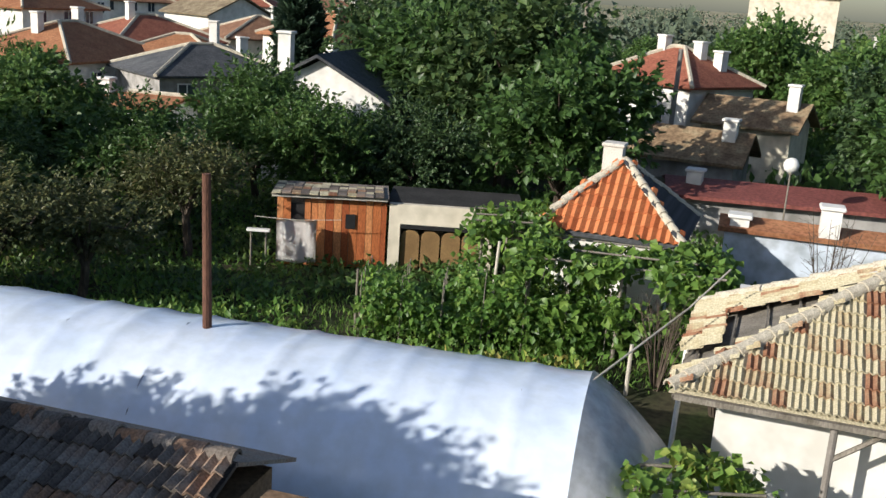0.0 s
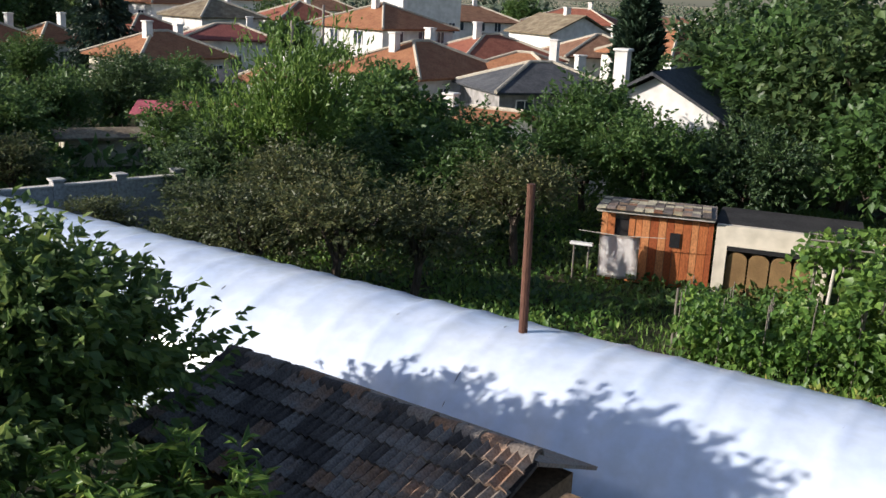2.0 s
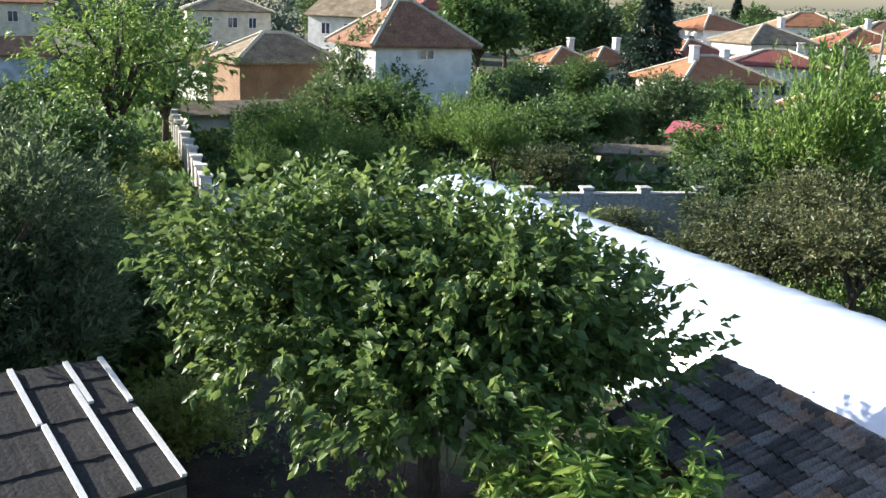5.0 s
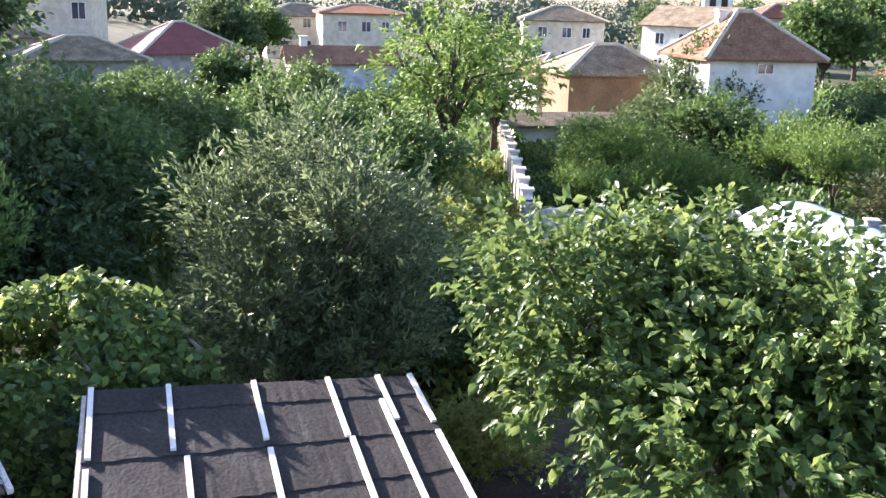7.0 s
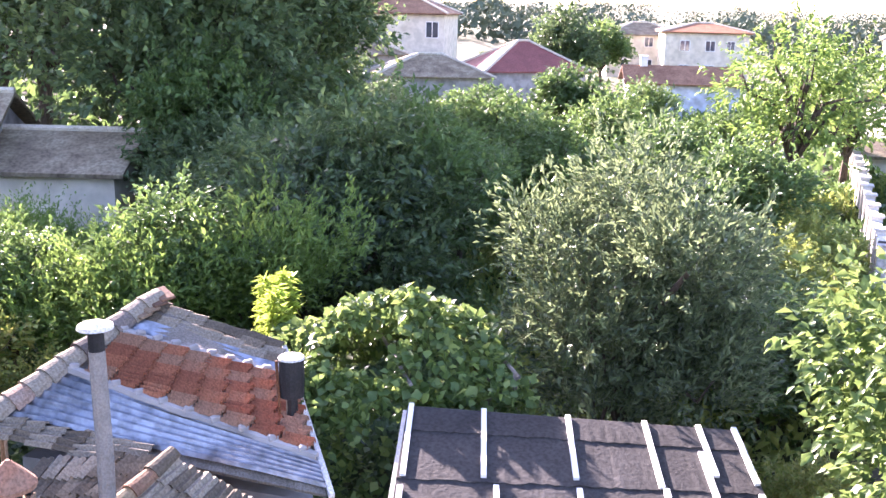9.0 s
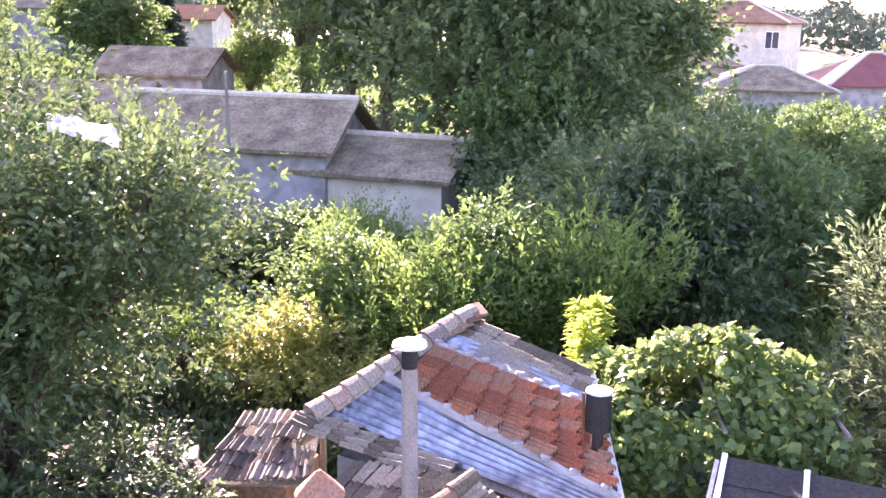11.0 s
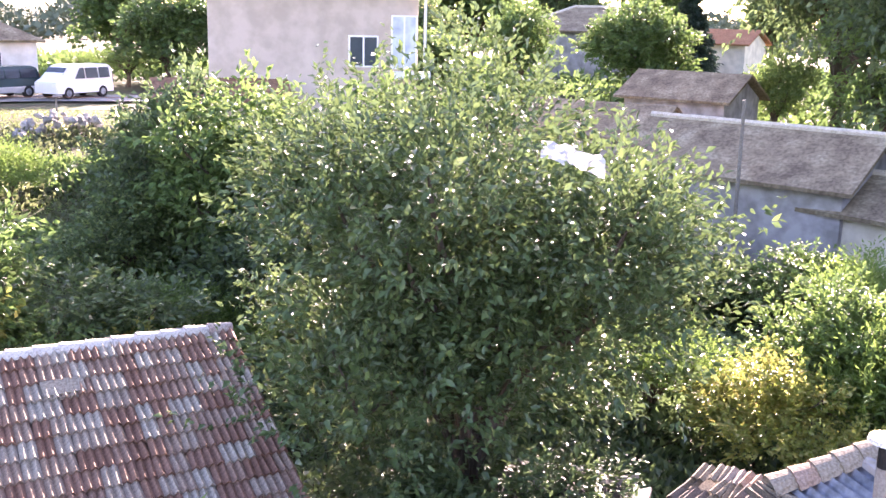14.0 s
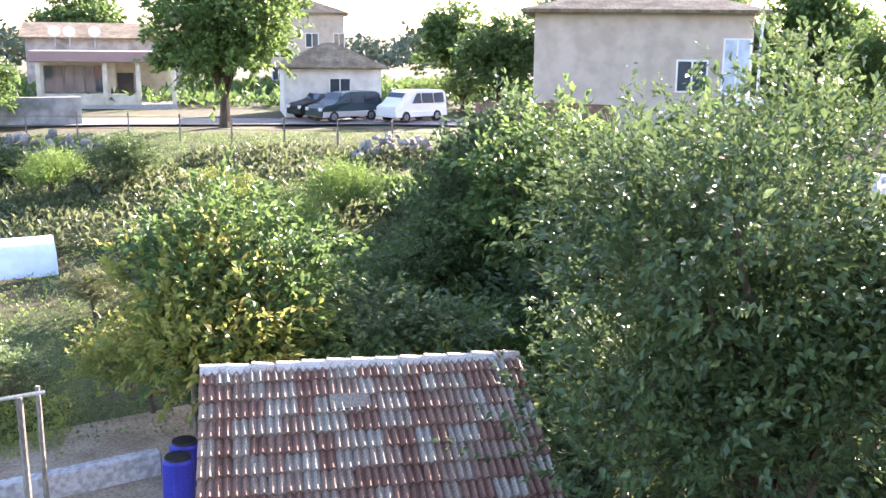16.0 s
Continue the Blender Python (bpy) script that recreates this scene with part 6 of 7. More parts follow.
def patched_roof():
    """The house whose roof is part tile, part metal sheet."""
    t = thing("patched_house", "old house roofed in mixed tiles and metal sheet", "house")
    a, b = Vector((-15.15, -3.62, 3.95)), Vector((-14.68, -1.68, 3.4))
    c, d = Vector((-11.45, -0.72, 2.6)), Vector((-12.85, -5.35, 2.9))
    rf = deck("roof", [a, b, c, d], GREY_WOOD, t, 0.06, 0.05)
    back0, back1 = a + Vector((-2.4, -0.3, -1.2)), b + Vector((-2.2, 0.2, -1.0))
    deck("roof_back", [b, a, back0, back1], TILE_GREY, rf)
    deck("roof_left", [a, d, d + Vector((-1.0, -0.7, -0.9)), back0], TILE_GREY, rf)

    def at(u, v):
        # the tile band widens towards the verge
        v += 0.21 * u * max(0.0, min((v - 0.3) / 0.305, (1 - v) / 0.395))
        return a.lerp(d, v).lerp(b.lerp(c, v), u)

    def sheet(v0, v1, u0=0.0, u1=1.0, lift=0.02, n=24, high=0.02):
        bm = bmesh.new()
        rows = []
        for k in range(n + 1):
            v = v0 + (v1 - v0) * k / n
            rows.append([bm.verts.new(at(u0 + (u1 - u0) * j / 6, v) + Vector((0, 0, lift + high * math.sin(k * math.pi / 2) + 0.01 * math.sin(j * 1.7)))) for j in range(7)])
        for r, s in zip(rows, rows[1:]):
            for j in range(6):
                bm.faces.new((r[j], r[j + 1], s[j + 1], s[j]))
        part("metal_sheet", bm, METAL, rf, "bluish galvanised metal sheet")

    sheet(0.17, 0.3, n=16, high=0.03)
    sheet(0.6, 0.95, n=26, high=0.05)
    course = lambda v0, v1, u0, u1: (at(u0, v0), at(u0, v1), at(u1, v1), at(u1, v0))
    tile_patch(rf, *course(0.0, 0.18, 0.0, 1.0), 0.225, 0.33, [T_GREY], 93, None, 2.5, lift=0.0)
    tile_patch(rf, *course(0.31, 0.6, 0.1, 0.99), 0.24, 0.4, [T_BRICK], 94, None, 0.15, lift=0.05)
    tile_patch(rf, *course(0.95, 1.1, -0.02, 0.5), 0.225, 0.33, [T_GREY], 95, None, 4.0, lift=0.03)
    rng = random.Random(44)
    for v in (0.3, 0.605):
        # rough mortar beds with lumps over each course
        tube("mortar_bed", [at(u / 20, v) + Vector((0, 0, 0.05)) for u in range(21)], [rng.uniform(0.05, 0.085) for u in range(21)], GREY_WALL, rf, sides=6)
        for i in range(10):
            box("mortar_lump", (-0.05, -0.07, -0.03), (0.05, 0.07, 0.06), GREY_WALL, rf, bevel=0.02, m=pose(*(at(0.06 + i * 0.1, v) + Vector((0, 0, 0.1))), rng.uniform(-15, 15), rng.uniform(-15, 15), 20))
    ridge_row(rf, d + Vector((0, 0, 0.02)), a, 0.3, [P_WIDE, P_WIDE_GREY], 96, 0.0)
    for i in range(4):
        o = a.lerp(b, 0.05) + Vector((0.12 * i, -0.1 * i - 0.02, 0.1 - 0.06 * i))
        box("apex_tile", (-0.2, -0.12, 0), (0.2, 0.12, 0.05), TILE_MOSS, rf, bevel=0.015, m=pose(*o, 8, 12, 40 + 6 * i))
    tube("verge_board", [b + Vector((0.05, 0.06, -0.03)), c + Vector((0.02, 0.06, -0.03))], [0.05, 0.05], COPING, rf, "pale worn verge board", sides=4)
    bm = bmesh.new()
    base = [Vector((-16.9, -3.8, 0)), Vector((-16.5, -1.75, 0)), c + Vector((-0.35, -0.2, 0)), d + Vector((-0.2, 0.3, 0))]
    lowv = [bm.verts.new((p.x, p.y, -0.2)) for p in base]
    topv = [bm.verts.new((p.x, p.y, 2.3)) for p in base]
    bm.faces.new(topv)
    for i in range(4):
        j = (i + 1) % 4
        bm.faces.new((lowv[i], lowv[j], topv[j], topv[i]))
    part("wall", bm, GREY_WALL, t)
    # the lower wing towards the yard
    p, q = Vector((-11.55, -2.6, 3.0)), Vector((-10.95, -0.95, 2.3))
    r, s = Vector((-8.95, -1.35, 1.5)), Vector((-9.4, -4.15, 2.1))
    wing = deck("wing_roof", [p, q, r, s], TILE_GREY, t)
    tile_patch(wing, p, q, r, s, 0.225, 0.34, [T_GREY], 99, None, 2.0)
    ridge_row(wing, s, p, 0.36, [P_MOSS, P_GREY], 100, 0.03)
    l0, l1 = p + Vector((-0.6, -1.9, -0.4)), s + Vector((-0.4, -0.9, -0.5))
    deck("wing_roof_left", [p, s, l1, l0], TILE_GREY, wing)
    tile_patch(wing, l0, p, s, l1, 0.225, 0.34, [T_GREY], 101, None, 3.0)
    box("wing_wall", (-10.9, -3.9, -0.2), (-9.6, -1.6, 1.6), GREY_WALL, t)


def flue_pipe():
    t = thing("flue_pipe", "tall grey cement flue pipe with a flat white cap", "chimney", pose(-10.65, -3.15, 2.6))
    tube("pipe", [(0, 0, -0.3), (-0.02, 0, 0.9), (-0.05, -0.03, 2.1)], [0.1, 0.095, 0.092], CEMENT_PIPE, t, sides=14)
    tube("soot_collar", [(-0.05, -0.03, 2.06), (-0.05, -0.03, 2.36)], [0.09, 0.09], BLACK, t, "blackened neck", sides=12)
    tube("cap", [(-0.05, -0.03, 2.36), (-0.05, -0.03, 2.4), (-0.05, -0.03, 2.44)], [0.2, 0.19, 0.08], COPING, t, sides=18)
    u = thing("barrel_flue", "black barrel flue with a pale lid tied to a rusty rod", "chimney", pose(-12.83, -1.3, 2.97))
    tube("barrel", [(0, 0, 0.35), (0, 0, 0.6), (0, 0, 0.88)], [0.17, 0.175, 0.17], BLACK, u, sides=16)
    tube("lid", [(0, 0, 0.88), (0, 0, 0.91)], [0.18, 0.17], COPING, u, sides=16)
    tube("neck", [(0, 0, -0.4), (0, 0, 0.36)], [0.08, 0.08], BLACK, u, sides=8)
    tube("rod", [(0.2, -0.12, -0.6), (0.12, -0.15, 0.2), (0.02, -0.2, 0.85)], [0.022] * 3, RUST, u, sides=5)


def red_roof():
    """The shed under the plum tree."""
    a, b = Vector((-4.86, -13.8, 4.0)), Vector((-9.38, -12.7, 4.0))
    along = (b - a).normalized()
    near = Vector((-along.y, along.x, 0))
    if near.y < 0:
        near = -near
    t = thing("red_tiled_shed", "shed with a faded red tile roof and pale ridge tiles", "shed")
    drop = Vector((0, 0, -1.68))
    c, d = a + near * 3.6 + drop, b + near * 3.6 + drop
    fc, fd = a - near * 2.0 + Vector((0, 0, -1.0)), b - near * 2.0 + Vector((0, 0, -1.0))
    rf = deck("roof", [a, b, d, c], TILE_RED, t)
    deck("roof_back", [b, a, fc, fd], TILE_RED, rf)
    tile_patch(rf, b, a, c, d, 0.225, 0.33, [T_RED], 102, None, 1.5)
    ridge_row(rf, a, b, 0.355, [P_RED], 103, 0.0)
    bm = bmesh.new()
    m = [c + along * 0.25 - near * 0.3, d - along * 0.25 - near * 0.3, fd - along * 0.25 + near * 0.3, fc + along * 0.25 + near * 0.3]
    tops = [c.z + 0.05, d.z + 0.05, fd.z - 0.1, fc.z - 0.1]
    lowv = [bm.verts.new((p.x, p.y, -0.2)) for p in m]
    topv = [bm.verts.new((p.x, p.y, z)) for p, z in zip(m, tops)]
    peak = [bm.verts.new(((a + along * 0.25).x, (a + along * 0.25).y, a.z - 0.12)), bm.verts.new(((b - along * 0.25).x, (b - along * 0.25).y, b.z - 0.12))]
    bm.faces.new((lowv[0], lowv[1], topv[1], topv[0]))
    bm.faces.new((lowv[2], lowv[3], topv[3], topv[2]))
    bm.faces.new((lowv[1], lowv[2], topv[2], peak[1], topv[1]))
    bm.faces.new((lowv[3], lowv[0], topv[0], peak[0], topv[3]))
    part("wall", bm, CREAM_WALL, t)
    mid = a.lerp(b, 0.44) + near * 0.75 + Vector((0, 0, -0.26))
    box("loose_tile", (-0.28, -0.14, 0), (0.28, 0.14, 0.03), TILE_GREY, rf, "greyish loose slab", m=pose(*mid, 26, 0, 170))
    return t


# ---- west side: road, kiosk, cars ----
def ribbon(name, label, pts, width, mat, lift, category):
    bm = bmesh.new()
    prev = None
    for i in range((len(pts) - 1) * 8 + 1):
        k = min(i // 8, len(pts) - 2)
        p, q = Vector(pts[k]), Vector(pts[k + 1])
        o = p.lerp(q, i / 8 - k)
        way, f = (q - p).normalized(), i / 8 - k
        if f < 0.5 and k > 0:
            way = ((p - Vector(pts[k - 1])).normalized().lerp(way, 0.5 + f)).normalized()
        elif f >= 0.5 and k < len(pts) - 2:
            way = (way.lerp((Vector(pts[k + 2]) - q).normalized(), f - 0.5)).normalized()
        s = Vector((way.y, -way.x)) * width / 2
        row = [bm.verts.new((o.x + s.x * f, o.y + s.y * f, rise(o.x + s.x * f, o.y + s.y * f) + lift)) for f in (-1, -0.5, 0, 0.5, 1)]
        if prev:
            for j in range(4):
                bm.faces.new((prev[j], prev[j + 1], row[j + 1], row[j]))
        prev = row
    bmesh.ops.recalc_face_normals(bm, faces=bm.faces[:])
    return tagged(part(name, bm, mat), label, category, kind="structure")


ribbon("road", "pale worn asphalt road past the kiosk", [(6, -62), (-9, -60.8), (-24, -56.5), (-33, -52)], 4.6, ROAD, 0.07, "road")
ribbon("yard", "trodden pale soil of the yard", [(1.5, -19.2), (-7.4, -20.0)], 6.0, YARD, 0.06, "yard")


# Bare soil sheet, its dark colour painting the shade below the crown.
ribbon("soil", "bare soil coloured dark for shade under the apricot tree", [(-14.0, 5.0), (-3.5, 9.6)], 7.5, SHADE_SOIL, 0.07, "ground")


def car(label, x, y, turn, length, height, width, body, lower, van=False):
    """A people carrier or van, its nose towards -x."""
    t = thing("van" if van else "car", label, "van" if van else "car", pose(x, y, rise(x, y) + 0.08, 0, 0, turn))
    l, h = length, height
    side = [(-l / 2, 0.32), (-l / 2, 0.75), (-l / 2 + 0.25, 0.95), (-l / 2 + 0.95, 1.08), (-l / 2 + 1.75, h - 0.08), (-l / 2 + 2.2, h), (l / 2 - 0.5, h), (l / 2 - 0.15, h - 0.12), (l / 2, 0.95), (l / 2, 0.32)]
    if van:
        side = [(-l / 2, 0.3), (-l / 2, 0.9), (-l / 2 + 0.35, 1.12), (-l / 2 + 1.05, h - 0.1), (-l / 2 + 1.5, h), (l / 2 - 0.3, h), (l / 2, h - 0.25), (l / 2, 0.3)]
    bm = bmesh.new()
    ring = [[bm.verts.new((px, s * width / 2 * (0.86 if pz > 1.1 else 1.0), pz)) for px, pz in side] for s in (-1, 1)]
    bm.faces.new(ring[0][::-1])
    bm.faces.new(ring[1])
    for i in range(len(side)):
        j = (i + 1) % len(side)
        bm.faces.new((ring[0][i], ring[0][j], ring[1][j], ring[1][i]))
    bmesh.ops.recalc_face_normals(bm, faces=bm.faces[:])
    bmesh.ops.bevel(bm, geom=bm.edges[:], offset=0.05, segments=2, affect="EDGES")
    b = part("body", bm, body, t)
    box("sill_panel", (-l / 2 + 0.05, -width / 2 - 0.012, 0.3), (l / 2 - 0.05, width / 2 + 0.012, 0.62), lower, t, bevel=0.02)
    z0, z1 = 1.1, h - 0.16
    xs = [(-l / 2 + 1.35, -l / 2 + 2.1), (-l / 2 + 2.18, -l / 2 + 3.1), (-l / 2 + 3.18, l / 2 - 0.3)]
    for sgn in (-1, 1):
        for i, (x0, x1) in enumerate(xs):
            bm = bmesh.new()
            yy = sgn * (width / 2 * 0.93 + 0.012)
            f = [bm.verts.new(p) for p in ((x0, yy + sgn * 0.05, z0), (x1, yy + sgn * 0.05, z0), (x1, yy - sgn * 0.05, z1), (x0 + (0.45 if i == 0 else 0), yy - sgn * 0.05, z1))]
            bmesh.ops.solidify(bm, geom=[bm.faces.new(f)], thickness=0.02)
            part("side_window", bm, GLASS, b)
        for wx in (-l / 2 + 0.85, l / 2 - 0.9):
            wheel = tube("wheel", [(wx, sgn * (width / 2 - 0.2), 0.32), (wx, sgn * (width / 2 + 0.015), 0.32)], [0.33, 0.33], RUBBER, t, sides=20)
            tube("rim", [(wx, sgn * (width / 2), 0.32), (wx, sgn * (width / 2 + 0.03), 0.32)], [0.2, 0.18], METAL, wheel, sides=14)
        box("headlight", (-l / 2 - 0.015, sgn * width / 2 * 0.75 - 0.16, 0.66), (-l / 2 + 0.1, sgn * width / 2 * 0.75 + 0.16, 0.84), WHITE_PAINT, t, bevel=0.02)
        box("tail_light", (l / 2 - 0.06, sgn * width / 2 * 0.8 - 0.09, 0.95), (l / 2 + 0.012, sgn * width / 2 * 0.8 + 0.09, 1.3), ROOF_RED, t, bevel=0.015)
    box("windscreen", (-0.02, -width / 2 * 0.78, -0.36), (0.015, width / 2 * 0.78, 0.36), GLASS, b, m=pose(-l / 2 + (0.72 if van else 1.33), 0, (h + 1.0) / 2, 0, 38, 0))
    return t


car("dark green people carrier parked on the road", -22.10, -57.37, 197, 4.5, 1.74, 1.8, CAR_GREEN, CAR_SILVER)
car("white van parked behind the people carrier", -25.96, -56.00, 200, 4.3, 1.85, 1.75, CAR_WHITE, CAR_WHITE, True)
car("dark car parked in the shade behind", -21.40, -59.70, 195, 4.0, 1.45, 1.7, BLACK, BLACK)


def kiosk():
    x, y = polar(171.69, 76.2)
    t = thing("kiosk", "low veranda building with a pinkish flat roof and glazed front", "building", pose(x, y, rise(x, y), 0, 0, 173))
    box("floor", (-5.2, -2.4, -0.3), (4.2, 2.6, 0.25), CONCRETE, t)
    box("roof", (-5.5, -2.7, 3.15), (4.5, 3.0, 3.9), material("pinkish roof fascia", [(0.36, 0.24, 0.22), (0.44, 0.3, 0.27)], 0.85, 1, 0.3), t, bevel=0.06)
    for px in (-4.9, -0.6, 1.6, 4.0):
        box("pillar", (px - 0.16, -2.35, 0.25), (px + 0.16, -2.05, 3.15), CREAM_WALL, t, bevel=0.02)
    box("back_wall", (-5.1, 2.2, 0.25), (4.1, 2.45, 3.15), CREAM_WALL, t)
    box("parapet", (-4.9, -2.3, 0.25), (1.6, -2.12, 1.0), CREAM_WALL, t)
    for i, px in enumerate((-4.65, -3.3, -1.95)):
        window(t, px + 0.65, 1.0, 1.3, 1.9, -1.0, Matrix.Identity(4), "kiosk", GLASS, GREY_WOOD)
    # solid black slab: the open doorway's inner shade as colour
    box("door", (0.2, -1.1, 0.25), (1.3, -1.0, 2.4), BLACK, t, "black panel for the shade in an open doorway")
    box("glazed_wall", (-5.0, -0.95, 0.25), (0.1, -0.85, 3.1), CREAM_WALL, t)
    for px in (-3.9, -2.9, -1.2):
        u = thing("satellite_dish", "white satellite dish on the kiosk roof", "satellite dish", pose(x, y, rise(x, y) + 3.9, 0, 0, 173) @ Matrix.Translation((px, 1.2, 0)))
        tube("mast", [(0, 0, 0), (0, 0, 1.3)], [0.04, 0.04], METAL, u, sides=6)
        tube("dish", [(0, -0.14, 1.35), (0, -0.08, 1.33), (0, -0.02, 1.32)], [0.42, 0.36, 0.08], WHITE_PAINT, u, sides=18)


kiosk()


def wire_fence():
    t = thing("fence", "row of dark fence posts along the road verge", "fence")
    for i in range(13):
        x, y = 0.5 - i * 2.35, -55.6 + i * 0.62 + 0.05 * i * i
        tube("post", [(x, y, rise(x, y) - 0.2), (x, y, rise(x, y) + 1.35)], [0.05, 0.045], GREY_WOOD, t, sides=6)
    for h in (0.5, 1.1):
        tube("wire", [(0.5 - i * 2.35, -55.6 + i * 0.62 + 0.05 * i * i, rise(0.5 - i * 2.35, -55.6 + i * 0.62) + h) for i in range(13)], [0.012] * 13, RUST, t, sides=4)


wire_fence()


def stone_heap(x, y, w, d, h, count, seed, label):
    rng = random.Random(seed)
    t = thing("stone_heap", label, "stones", pose(x, y, rise(x, y)))
    bm = bmesh.new()
    bmesh.ops.create_icosphere(bm, subdivisions=1, radius=0.5)
    for v in bm.verts:
        v.co *= 0.8 + 0.4 * noise.noise(v.co * 3 + Vector((seed, 0, 0)))
    me = bpy.data.meshes.new("stone")
    bm.to_mesh(me)
    bm.free()
    me.materials.append(STONE)
    for i in range(count):
        px, py = rng.uniform(-1, 1), rng.uniform(-1, 1)
        z = h * max(0.0, 1 - px * px) * rng.uniform(0.1, 1)
        ob = new("stone", me)
        ob.parent = t
        s = rng.uniform(0.3, 0.75)
        ob.matrix_basis = pose(px * w / 2, py * d / 2, z, rng.uniform(0, 360), rng.uniform(0, 360), 0) @ Matrix.Diagonal((s, s * rng.uniform(0.7, 1.2), s * 0.6, 1))


stone_heap(*polar(155.5, 49), 4.5, 1.6, 1.0, 55, 5, "heap of grey rubble stones on the slope")
stone_heap(*polar(174.5, 49), 7.0, 1.4, 1.2, 70, 6, "old dry stone wall fallen into a heap")
tagged(box("rubble_wall", (-4.2, -0.25, -0.3), (4.2, 0.25, 1.5), GREY_WALL, m=pose(*polar(177.0, 60), 3.9, 0, 0, -3)), "old grey boundary wall along the verge", "wall")


def frames_and_yard():
    """The yard beside the red-tiled shed."""
    t = thing("yard_frame", "pale pole frame with a sagging sheet over the yard", "frame", pose(-2.3, -14.95, 0))
    tube("post", [(-0.25, 0, -0.2), (-0.2, 0, 3.6)], [0.06, 0.05], GREY_WOOD, t, sides=7)
    tube("post", [(-0.5, -1.0, -0.2), (-0.48, -1.0, 3.4)], [0.05, 0.04], GREY_WOOD, t, sides=7)
    tube("rail", [(0.5, 0.1, 3.62), (-0.55, -0.1, 3.6)], [0.03, 0.03], PALE_WOOD, t, sides=5)
    for k in range(2):
        u = thing("blue_barrel", "blue plastic barrel beside the shed wall", "barrel", pose(-5.18 - 0.25 * k, -18.16 - 0.7 * k, 0))
        tube("body", [(0, 0, 0), (0, 0, 0.05), (0, 0, 0.3), (0, 0, 0.6), (0, 0, 0.86), (0, 0, 0.92)], [0.26, 0.29, 0.3, 0.3, 0.29, 0.24], BLUE_PLASTIC, u, sides=18)
        tube("lid", [(0, 0, 0.92), (0, 0, 0.96)], [0.25, 0.24], BLACK, u, sides=18)
    tagged(box("concrete_kerb", (-2.6, -0.15, -0.1), (2.6, 0.15, 0.55), CONCRETE, bevel=0.03, m=pose(-2.47, -19.2, 0, 0, 0, 8)), "low concrete wall at the edge of the yard", "wall")
    tagged(tube("stake", [(-6.0, -20.7, -0.1), (-5.95, -20.7, 1.6)], [0.05, 0.045], GREY_WOOD), "grey wooden stake at the yard's edge", "stake")


frames_and_yard()
undergrowth("yellow_flowers", "patch of yellow flowers at the yard's edge", 171, 181, 21.5, 24.5, 1600, 0.16, 0.6, LEAF_YELLOW, 58, patch=1.0)
W_GH = thing("low_tunnel", "low plant tunnel covered in white plastic", "greenhouse", pose(-0.1, -34.7, rise(-0.1, -34.7), 0, 0, 4))
bm = bmesh.new()
rows = [[bm.verts.new((x * 0.5, -math.cos(math.pi * k / 10) * 1.0, math.sin(math.pi * k / 10) * 1.15 + 0.02 * math.sin(x * 3.1))) for k in range(11)] for x in range(-8, 5)]
for r, s in zip(rows, rows[1:]):
    for k in range(10):
        bm.faces.new((r[k], r[k + 1], s[k + 1], s[k]))
part("plastic_sheet", bm, PLASTIC, W_GH, smooth=True)
tube("hoop", [(1.9, -math.cos(math.pi * k / 10), math.sin(math.pi * k / 10) * 1.13) for k in range(11)], [0.02] * 11, METAL, W_GH, sides=5)


def wire_coil():
    t = thing("wire_coil", "coil of rusty wire on the dark ground", "wire", pose(-11.34, 9.01, 0.06, 0, 0, 55))
    for k in range(5):
        r = 0.45 + 0.05 * k
        tube("loop", [(math.cos(i * math.tau / 18) * r + 0.25 * k - 0.5, 0.08 * k, math.sin(i * math.tau / 18) * r + r * 0.9) for i in range(19)], [0.012] * 19, RUST, t, sides=4)


wire_coil()
tagged(tube("stick", [(-10.9, 9.9, 0), (-10.85, 9.8, 1.3)], [0.03, 0.025], GREY_WOOD, sides=6), "crooked garden stick under the apricot", "stick")

def bright_patch_sheet():
    """A torn white sheet added for an unidentified bright patch in the plum's upper branches."""
    bm = bmesh.new()
    rng = random.Random(21)
    grid = [[bm.verts.new((i * 0.1 - 0.55, 0.1 * noise.noise(Vector((i * 0.5, k * 0.6, 3))), k * 0.1 - 0.15 - 0.035 * (i - 3) + 0.06 * rng.uniform(-1, 1) * (k in (0, 4)))) for i in range(12)] for k in range(5)]
    for r, s in zip(grid, grid[1:]):
        for i in range(11):
            bm.faces.new((r[i], r[i + 1], s[i + 1], s[i]))
    bmesh.ops.solidify(bm, geom=bm.faces[:], thickness=0.008)
    x, y = -12.1, -8.3
    tagged(part("plastic_sheet", bm, CLOTH, m=pose(x, y, 7.0, -35, 0, 127.6) @ Matrix.Diagonal((0.8, 0.8, 0.7, 1))), "torn white sheet added for a bright patch in the plum tree", "plastic sheet")


bright_patch_sheet()


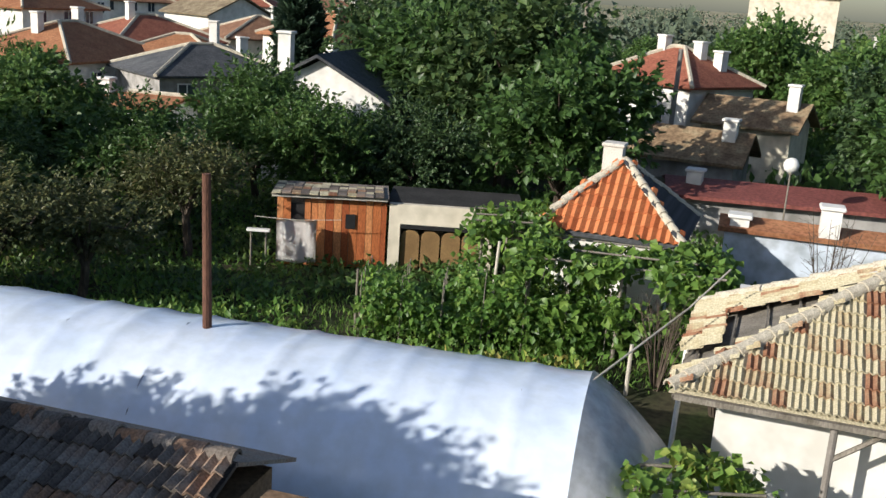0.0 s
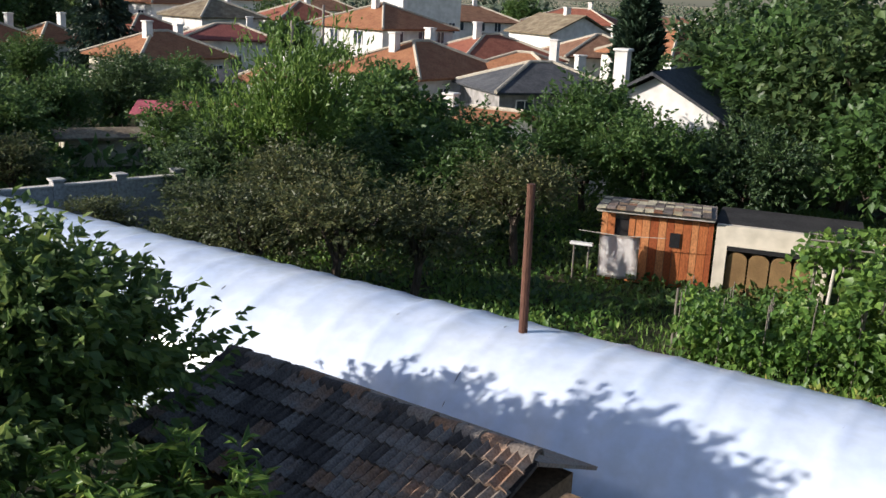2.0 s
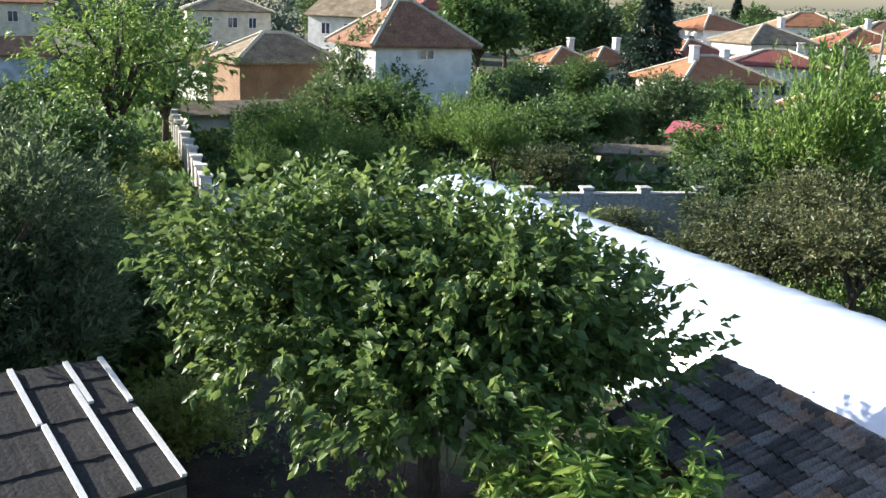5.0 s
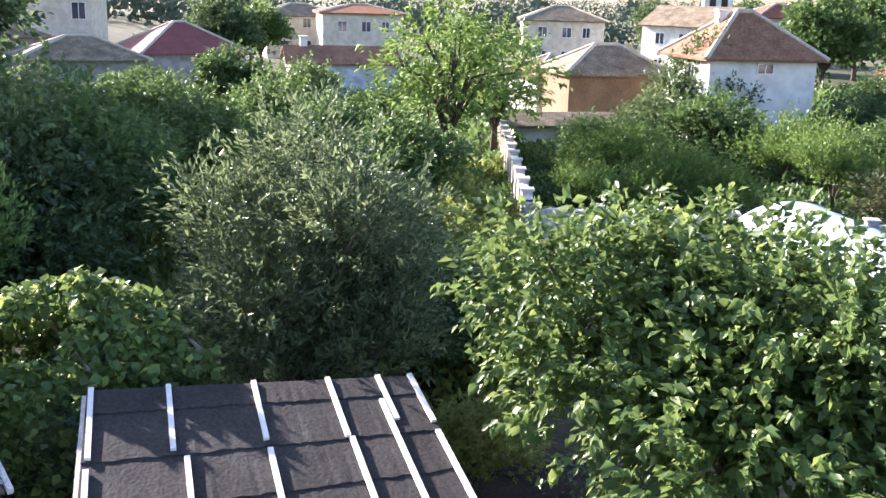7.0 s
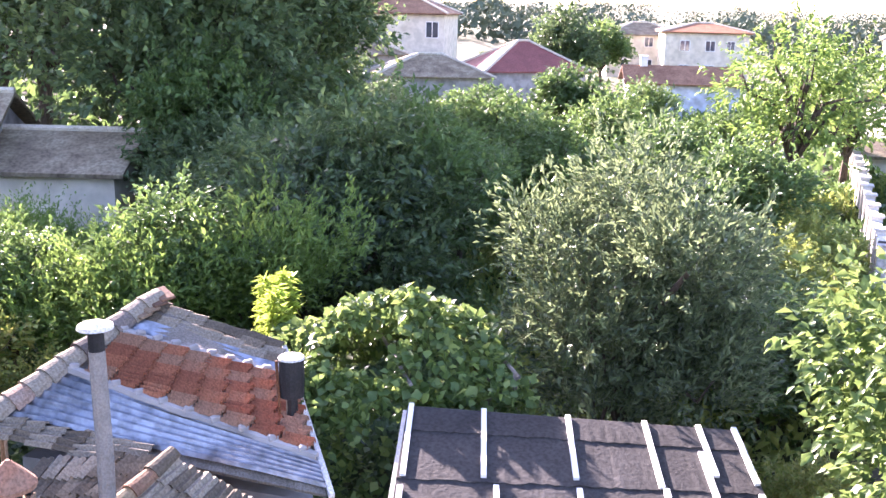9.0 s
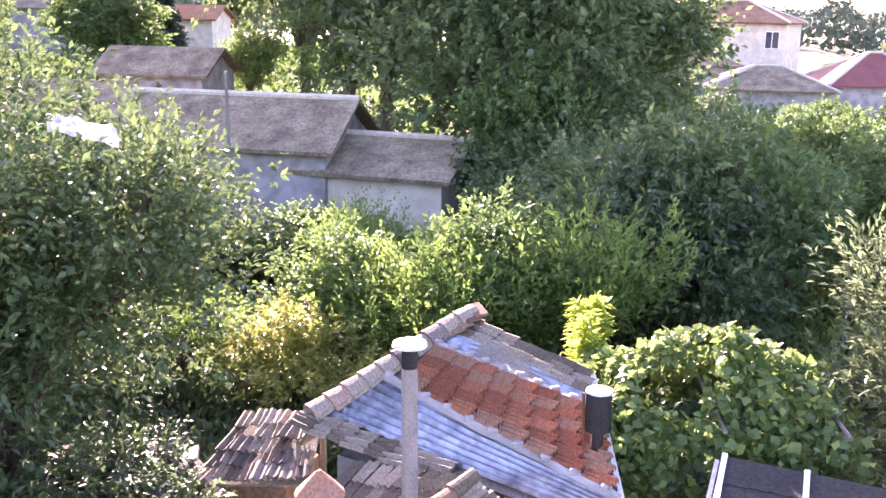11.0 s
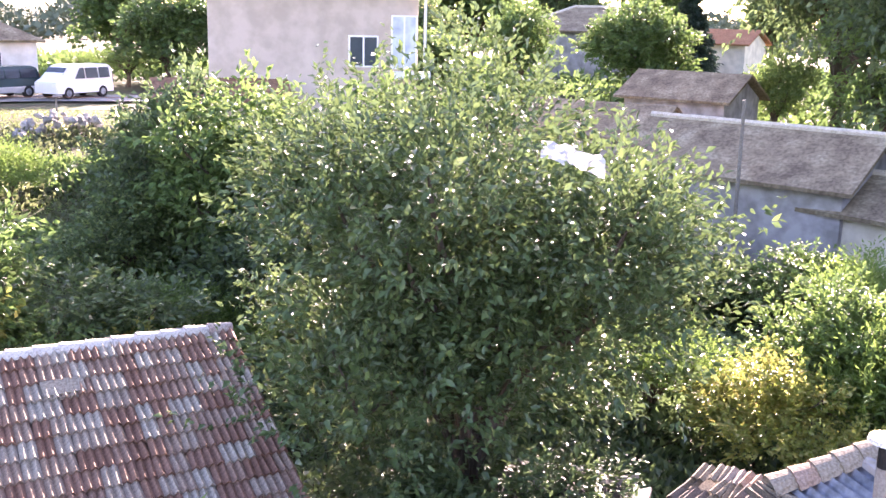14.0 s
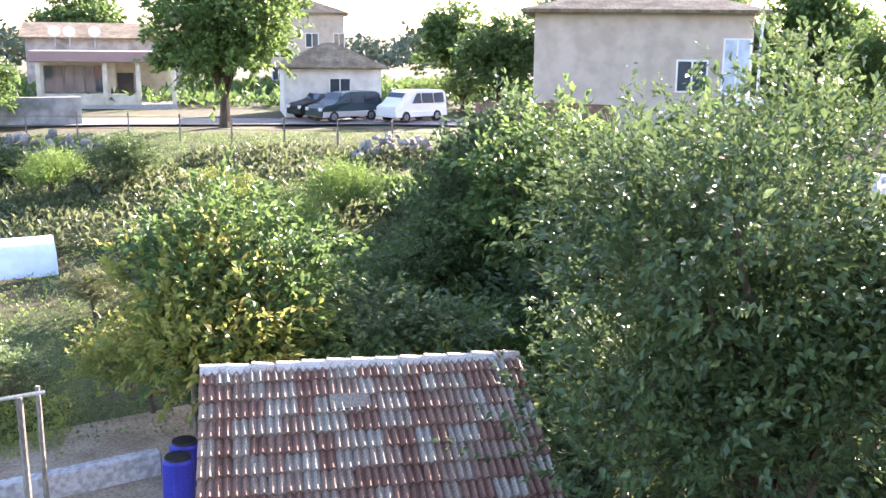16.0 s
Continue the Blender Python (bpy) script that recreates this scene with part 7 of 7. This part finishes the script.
def collapsed_heap():
    """A fallen lean-to: a lumpy grey heap with tiles sliding off it."""
    t = thing("rubble_heap", "lumpy grey heap of felt and broken slabs", "rubble", pose(-12.35, -8.5, 0, 0, 0, 25))
    bm = bmesh.new()
    n = 26
    rows = []
    for i in range(n + 1):
        row = []
        for k in range(n + 1):
            x, y = (i / n - 0.5) * 5.4, (k / n - 0.5) * 3.4
            f = max(0.0, 1 - (abs(x) / 2.7) ** 3) * max(0.0, 1 - (abs(y) / 1.7) ** 3)
            z = 1.75 * f ** 0.7 + 0.3 * noise.noise(Vector((x * 1.1, y * 1.3, 4))) * f + 0.1 * noise.noise(Vector((x * 4, y * 4, 1))) * f
            row.append(bm.verts.new((x, y, max(-0.05, z))))
        rows.append(row)
    for r, s in zip(rows, rows[1:]):
        for k in range(n):
            bm.faces.new((r[k], s[k], s[k + 1], r[k + 1]))
    part("felt_cover", bm, TARPAPER, t, "crumpled grey felt", smooth=True)
    rng = random.Random(9)
    for i in range(26):
        x, y = rng.uniform(-2.2, 2.2), rng.uniform(-1.2, 1.2)
        f = max(0.0, 1 - (abs(x) / 2.7) ** 3) * max(0.0, 1 - (abs(y) / 1.7) ** 3)
        box("slab", (-0.22, -0.15, -0.03), (0.22, 0.15, 0.03), STONE, t, bevel=0.012, m=pose(x, y, 1.75 * f ** 0.7 + 0.06, rng.uniform(-25, 25), rng.uniform(-25, 25), rng.uniform(0, 180)))
    u = thing("fallen_roof", "sunken roof slope of brown weathered tiles", "roof")
    p = [Vector(q) for q in ((-15.0, -7.6, 1.72), (-15.4, -6.3, 1.8), (-13.9, -5.9, 1.3), (-13.5, -7.7, 1.2))]
    slope = deck("roof", p, TILE_GREY, u)
    tile_patch(slope, *p, 0.225, 0.33, [T_GREY, T_DARK], 121, lambda u, v: rng.random() > 0.12, 5.0)
    for q in p:
        tube("prop", [(q.x, q.y, -0.2), (q.x, q.y, q.z - 0.05)], [0.07, 0.06], GREY_WOOD, u, sides=6)
    box("mud_wall", (-15.2, -7.3, -0.2), (-13.9, -6.3, 1.15), BROWN_WALL, u, "crumbling brown mud wall")


collapsed_heap()
tiled_house()
orange_hut()
dark_roof()
tar_shed()
patched_roof()
flue_pipe()
red_roof()


def cone_chimney():
    t = thing("chimney_stack", "brick chimney stack under a pointed clay cap", "chimney", pose(-8.57, -3.35, 0))
    box("stack", (-0.17, -0.17, -0.2), (0.17, 0.17, 4.02), BROWN_WALL, t, bevel=0.01)
    for k in range(4):
        x, y = (-0.12, 0.12)[k % 2], (-0.12, 0.12)[k // 2]
        box("cap_leg", (x - 0.03, y - 0.03, 4.02), (x + 0.03, y + 0.03, 4.16), BLACK, t)
    tube("cap", [(0, 0, 4.15), (0, 0, 4.19), (0, 0, 4.29), (0, 0, 4.42)], [0.24, 0.24, 0.15, 0.02], TILE_BRICK, t, "pointed clay cap", sides=16)


def bare_shrub(label, x, y, height, spread, seed, stems=16):
    """A leafless shrub of thin forking stems."""
    rng = random.Random(seed)
    t = thing("bare_shrub", label, "shrub", pose(x, y, rise(x, y)))
    for i in range(stems):
        a, q = rng.uniform(0, math.tau), spread * rng.uniform(0.2, 1)
        tip = Vector((math.cos(a) * q, math.sin(a) * q, height * rng.uniform(0.6, 1)))
        bm = bmesh.new()
        mid = tip * 0.5 + Vector((rng.uniform(-0.1, 0.1), rng.uniform(-0.1, 0.1), 0.1))
        add_tube(bm, [(tip.x * 0.1, tip.y * 0.1, -0.1), mid, tip], [0.022, 0.014, 0.005], 4)
        for k in range(7):
            o = mid.lerp(tip, rng.uniform(0, 0.9))
            add_tube(bm, [o, o + Vector((rng.uniform(-1, 1), rng.uniform(-1, 1), rng.uniform(0.2, 1.2))) * 0.32 * spread], [0.008, 0.003], 3)
        part("stem", bm, BARK, t)


def church():
    x, y = -137.3, 100.3
    t = thing("church_tower", "white church tower with dark arched openings", "tower", pose(x, y, 0, 0, 0, 60))
    box("shaft", (-2.2, -2.2, -1), (2.2, 2.2, 11.5), WHITE_WALL, t)
    box("cornice", (-2.5, -2.5, 11.5), (2.5, 2.5, 11.9), WHITE_WALL, t, bevel=0.1)
    for px in (-0.9, 0.9):
        bm = bmesh.new()
        ring = [bm.verts.new((px - 0.5, -2.26, 7.8)), bm.verts.new((px + 0.5, -2.26, 7.8))] + [bm.verts.new((px + math.cos(math.pi * k / 8) * 0.5, -2.26, 9.8 + math.sin(math.pi * k / 8) * 0.5)) for k in range(9)]
        bmesh.ops.solidify(bm, geom=[bm.faces.new(ring)], thickness=0.05)
        part("arched_opening", bm, GLASS, t)
    bm, lines = roof_mesh(4.2, 4.2, 11.9, 0.5, "hip", 2.2)
    part("roof", bm, ROOF_GREY, t)


cone_chimney()
bare_shrub("brown leafless shrub beside the tiled house", 6.1, 19.9, 2.4, 1.0, 131, 22)
bare_shrub("brown leafless shrub behind the tiled roof", 5.1, 21.3, 2.3, 0.9, 132, 18)
bare_shrub("small bare tree by the bluish shed", 10.3, 25.6, 3.6, 1.2, 133, 14)
church()


def litter():
    """Pruned branches and a log lying in the shade of the apricot."""
    rng = random.Random(61)
    for k in range(9):
        a, q = rng.uniform(0, math.tau), rng.uniform(0.8, 2.6)
        x, y, h = -9.0 + math.cos(a) * q, 7.2 + math.sin(a) * q * 0.7, rng.uniform(0, math.pi)
        l, r = rng.uniform(0.9, 2.2), rng.uniform(0.015, 0.035)
        w = Vector((math.cos(h), math.sin(h), 0)) * l / 2
        o = Vector((x, y, 0.1 + r))
        tagged(tube("fallen_branch", [o - w, o + Vector((0.05, 0.08, 0.03)), o + w], [r, r * 0.9, r * 0.5], BARK, sides=6), "cut dry branch lying on the dark soil", "branch")
    tagged(tube("log", [(-10.6, 7.0, 0.2), (-8.9, 7.6, 0.21)], [0.13, 0.12], GREY_WOOD, sides=10), "grey log lying on the dark soil", "log")


litter()
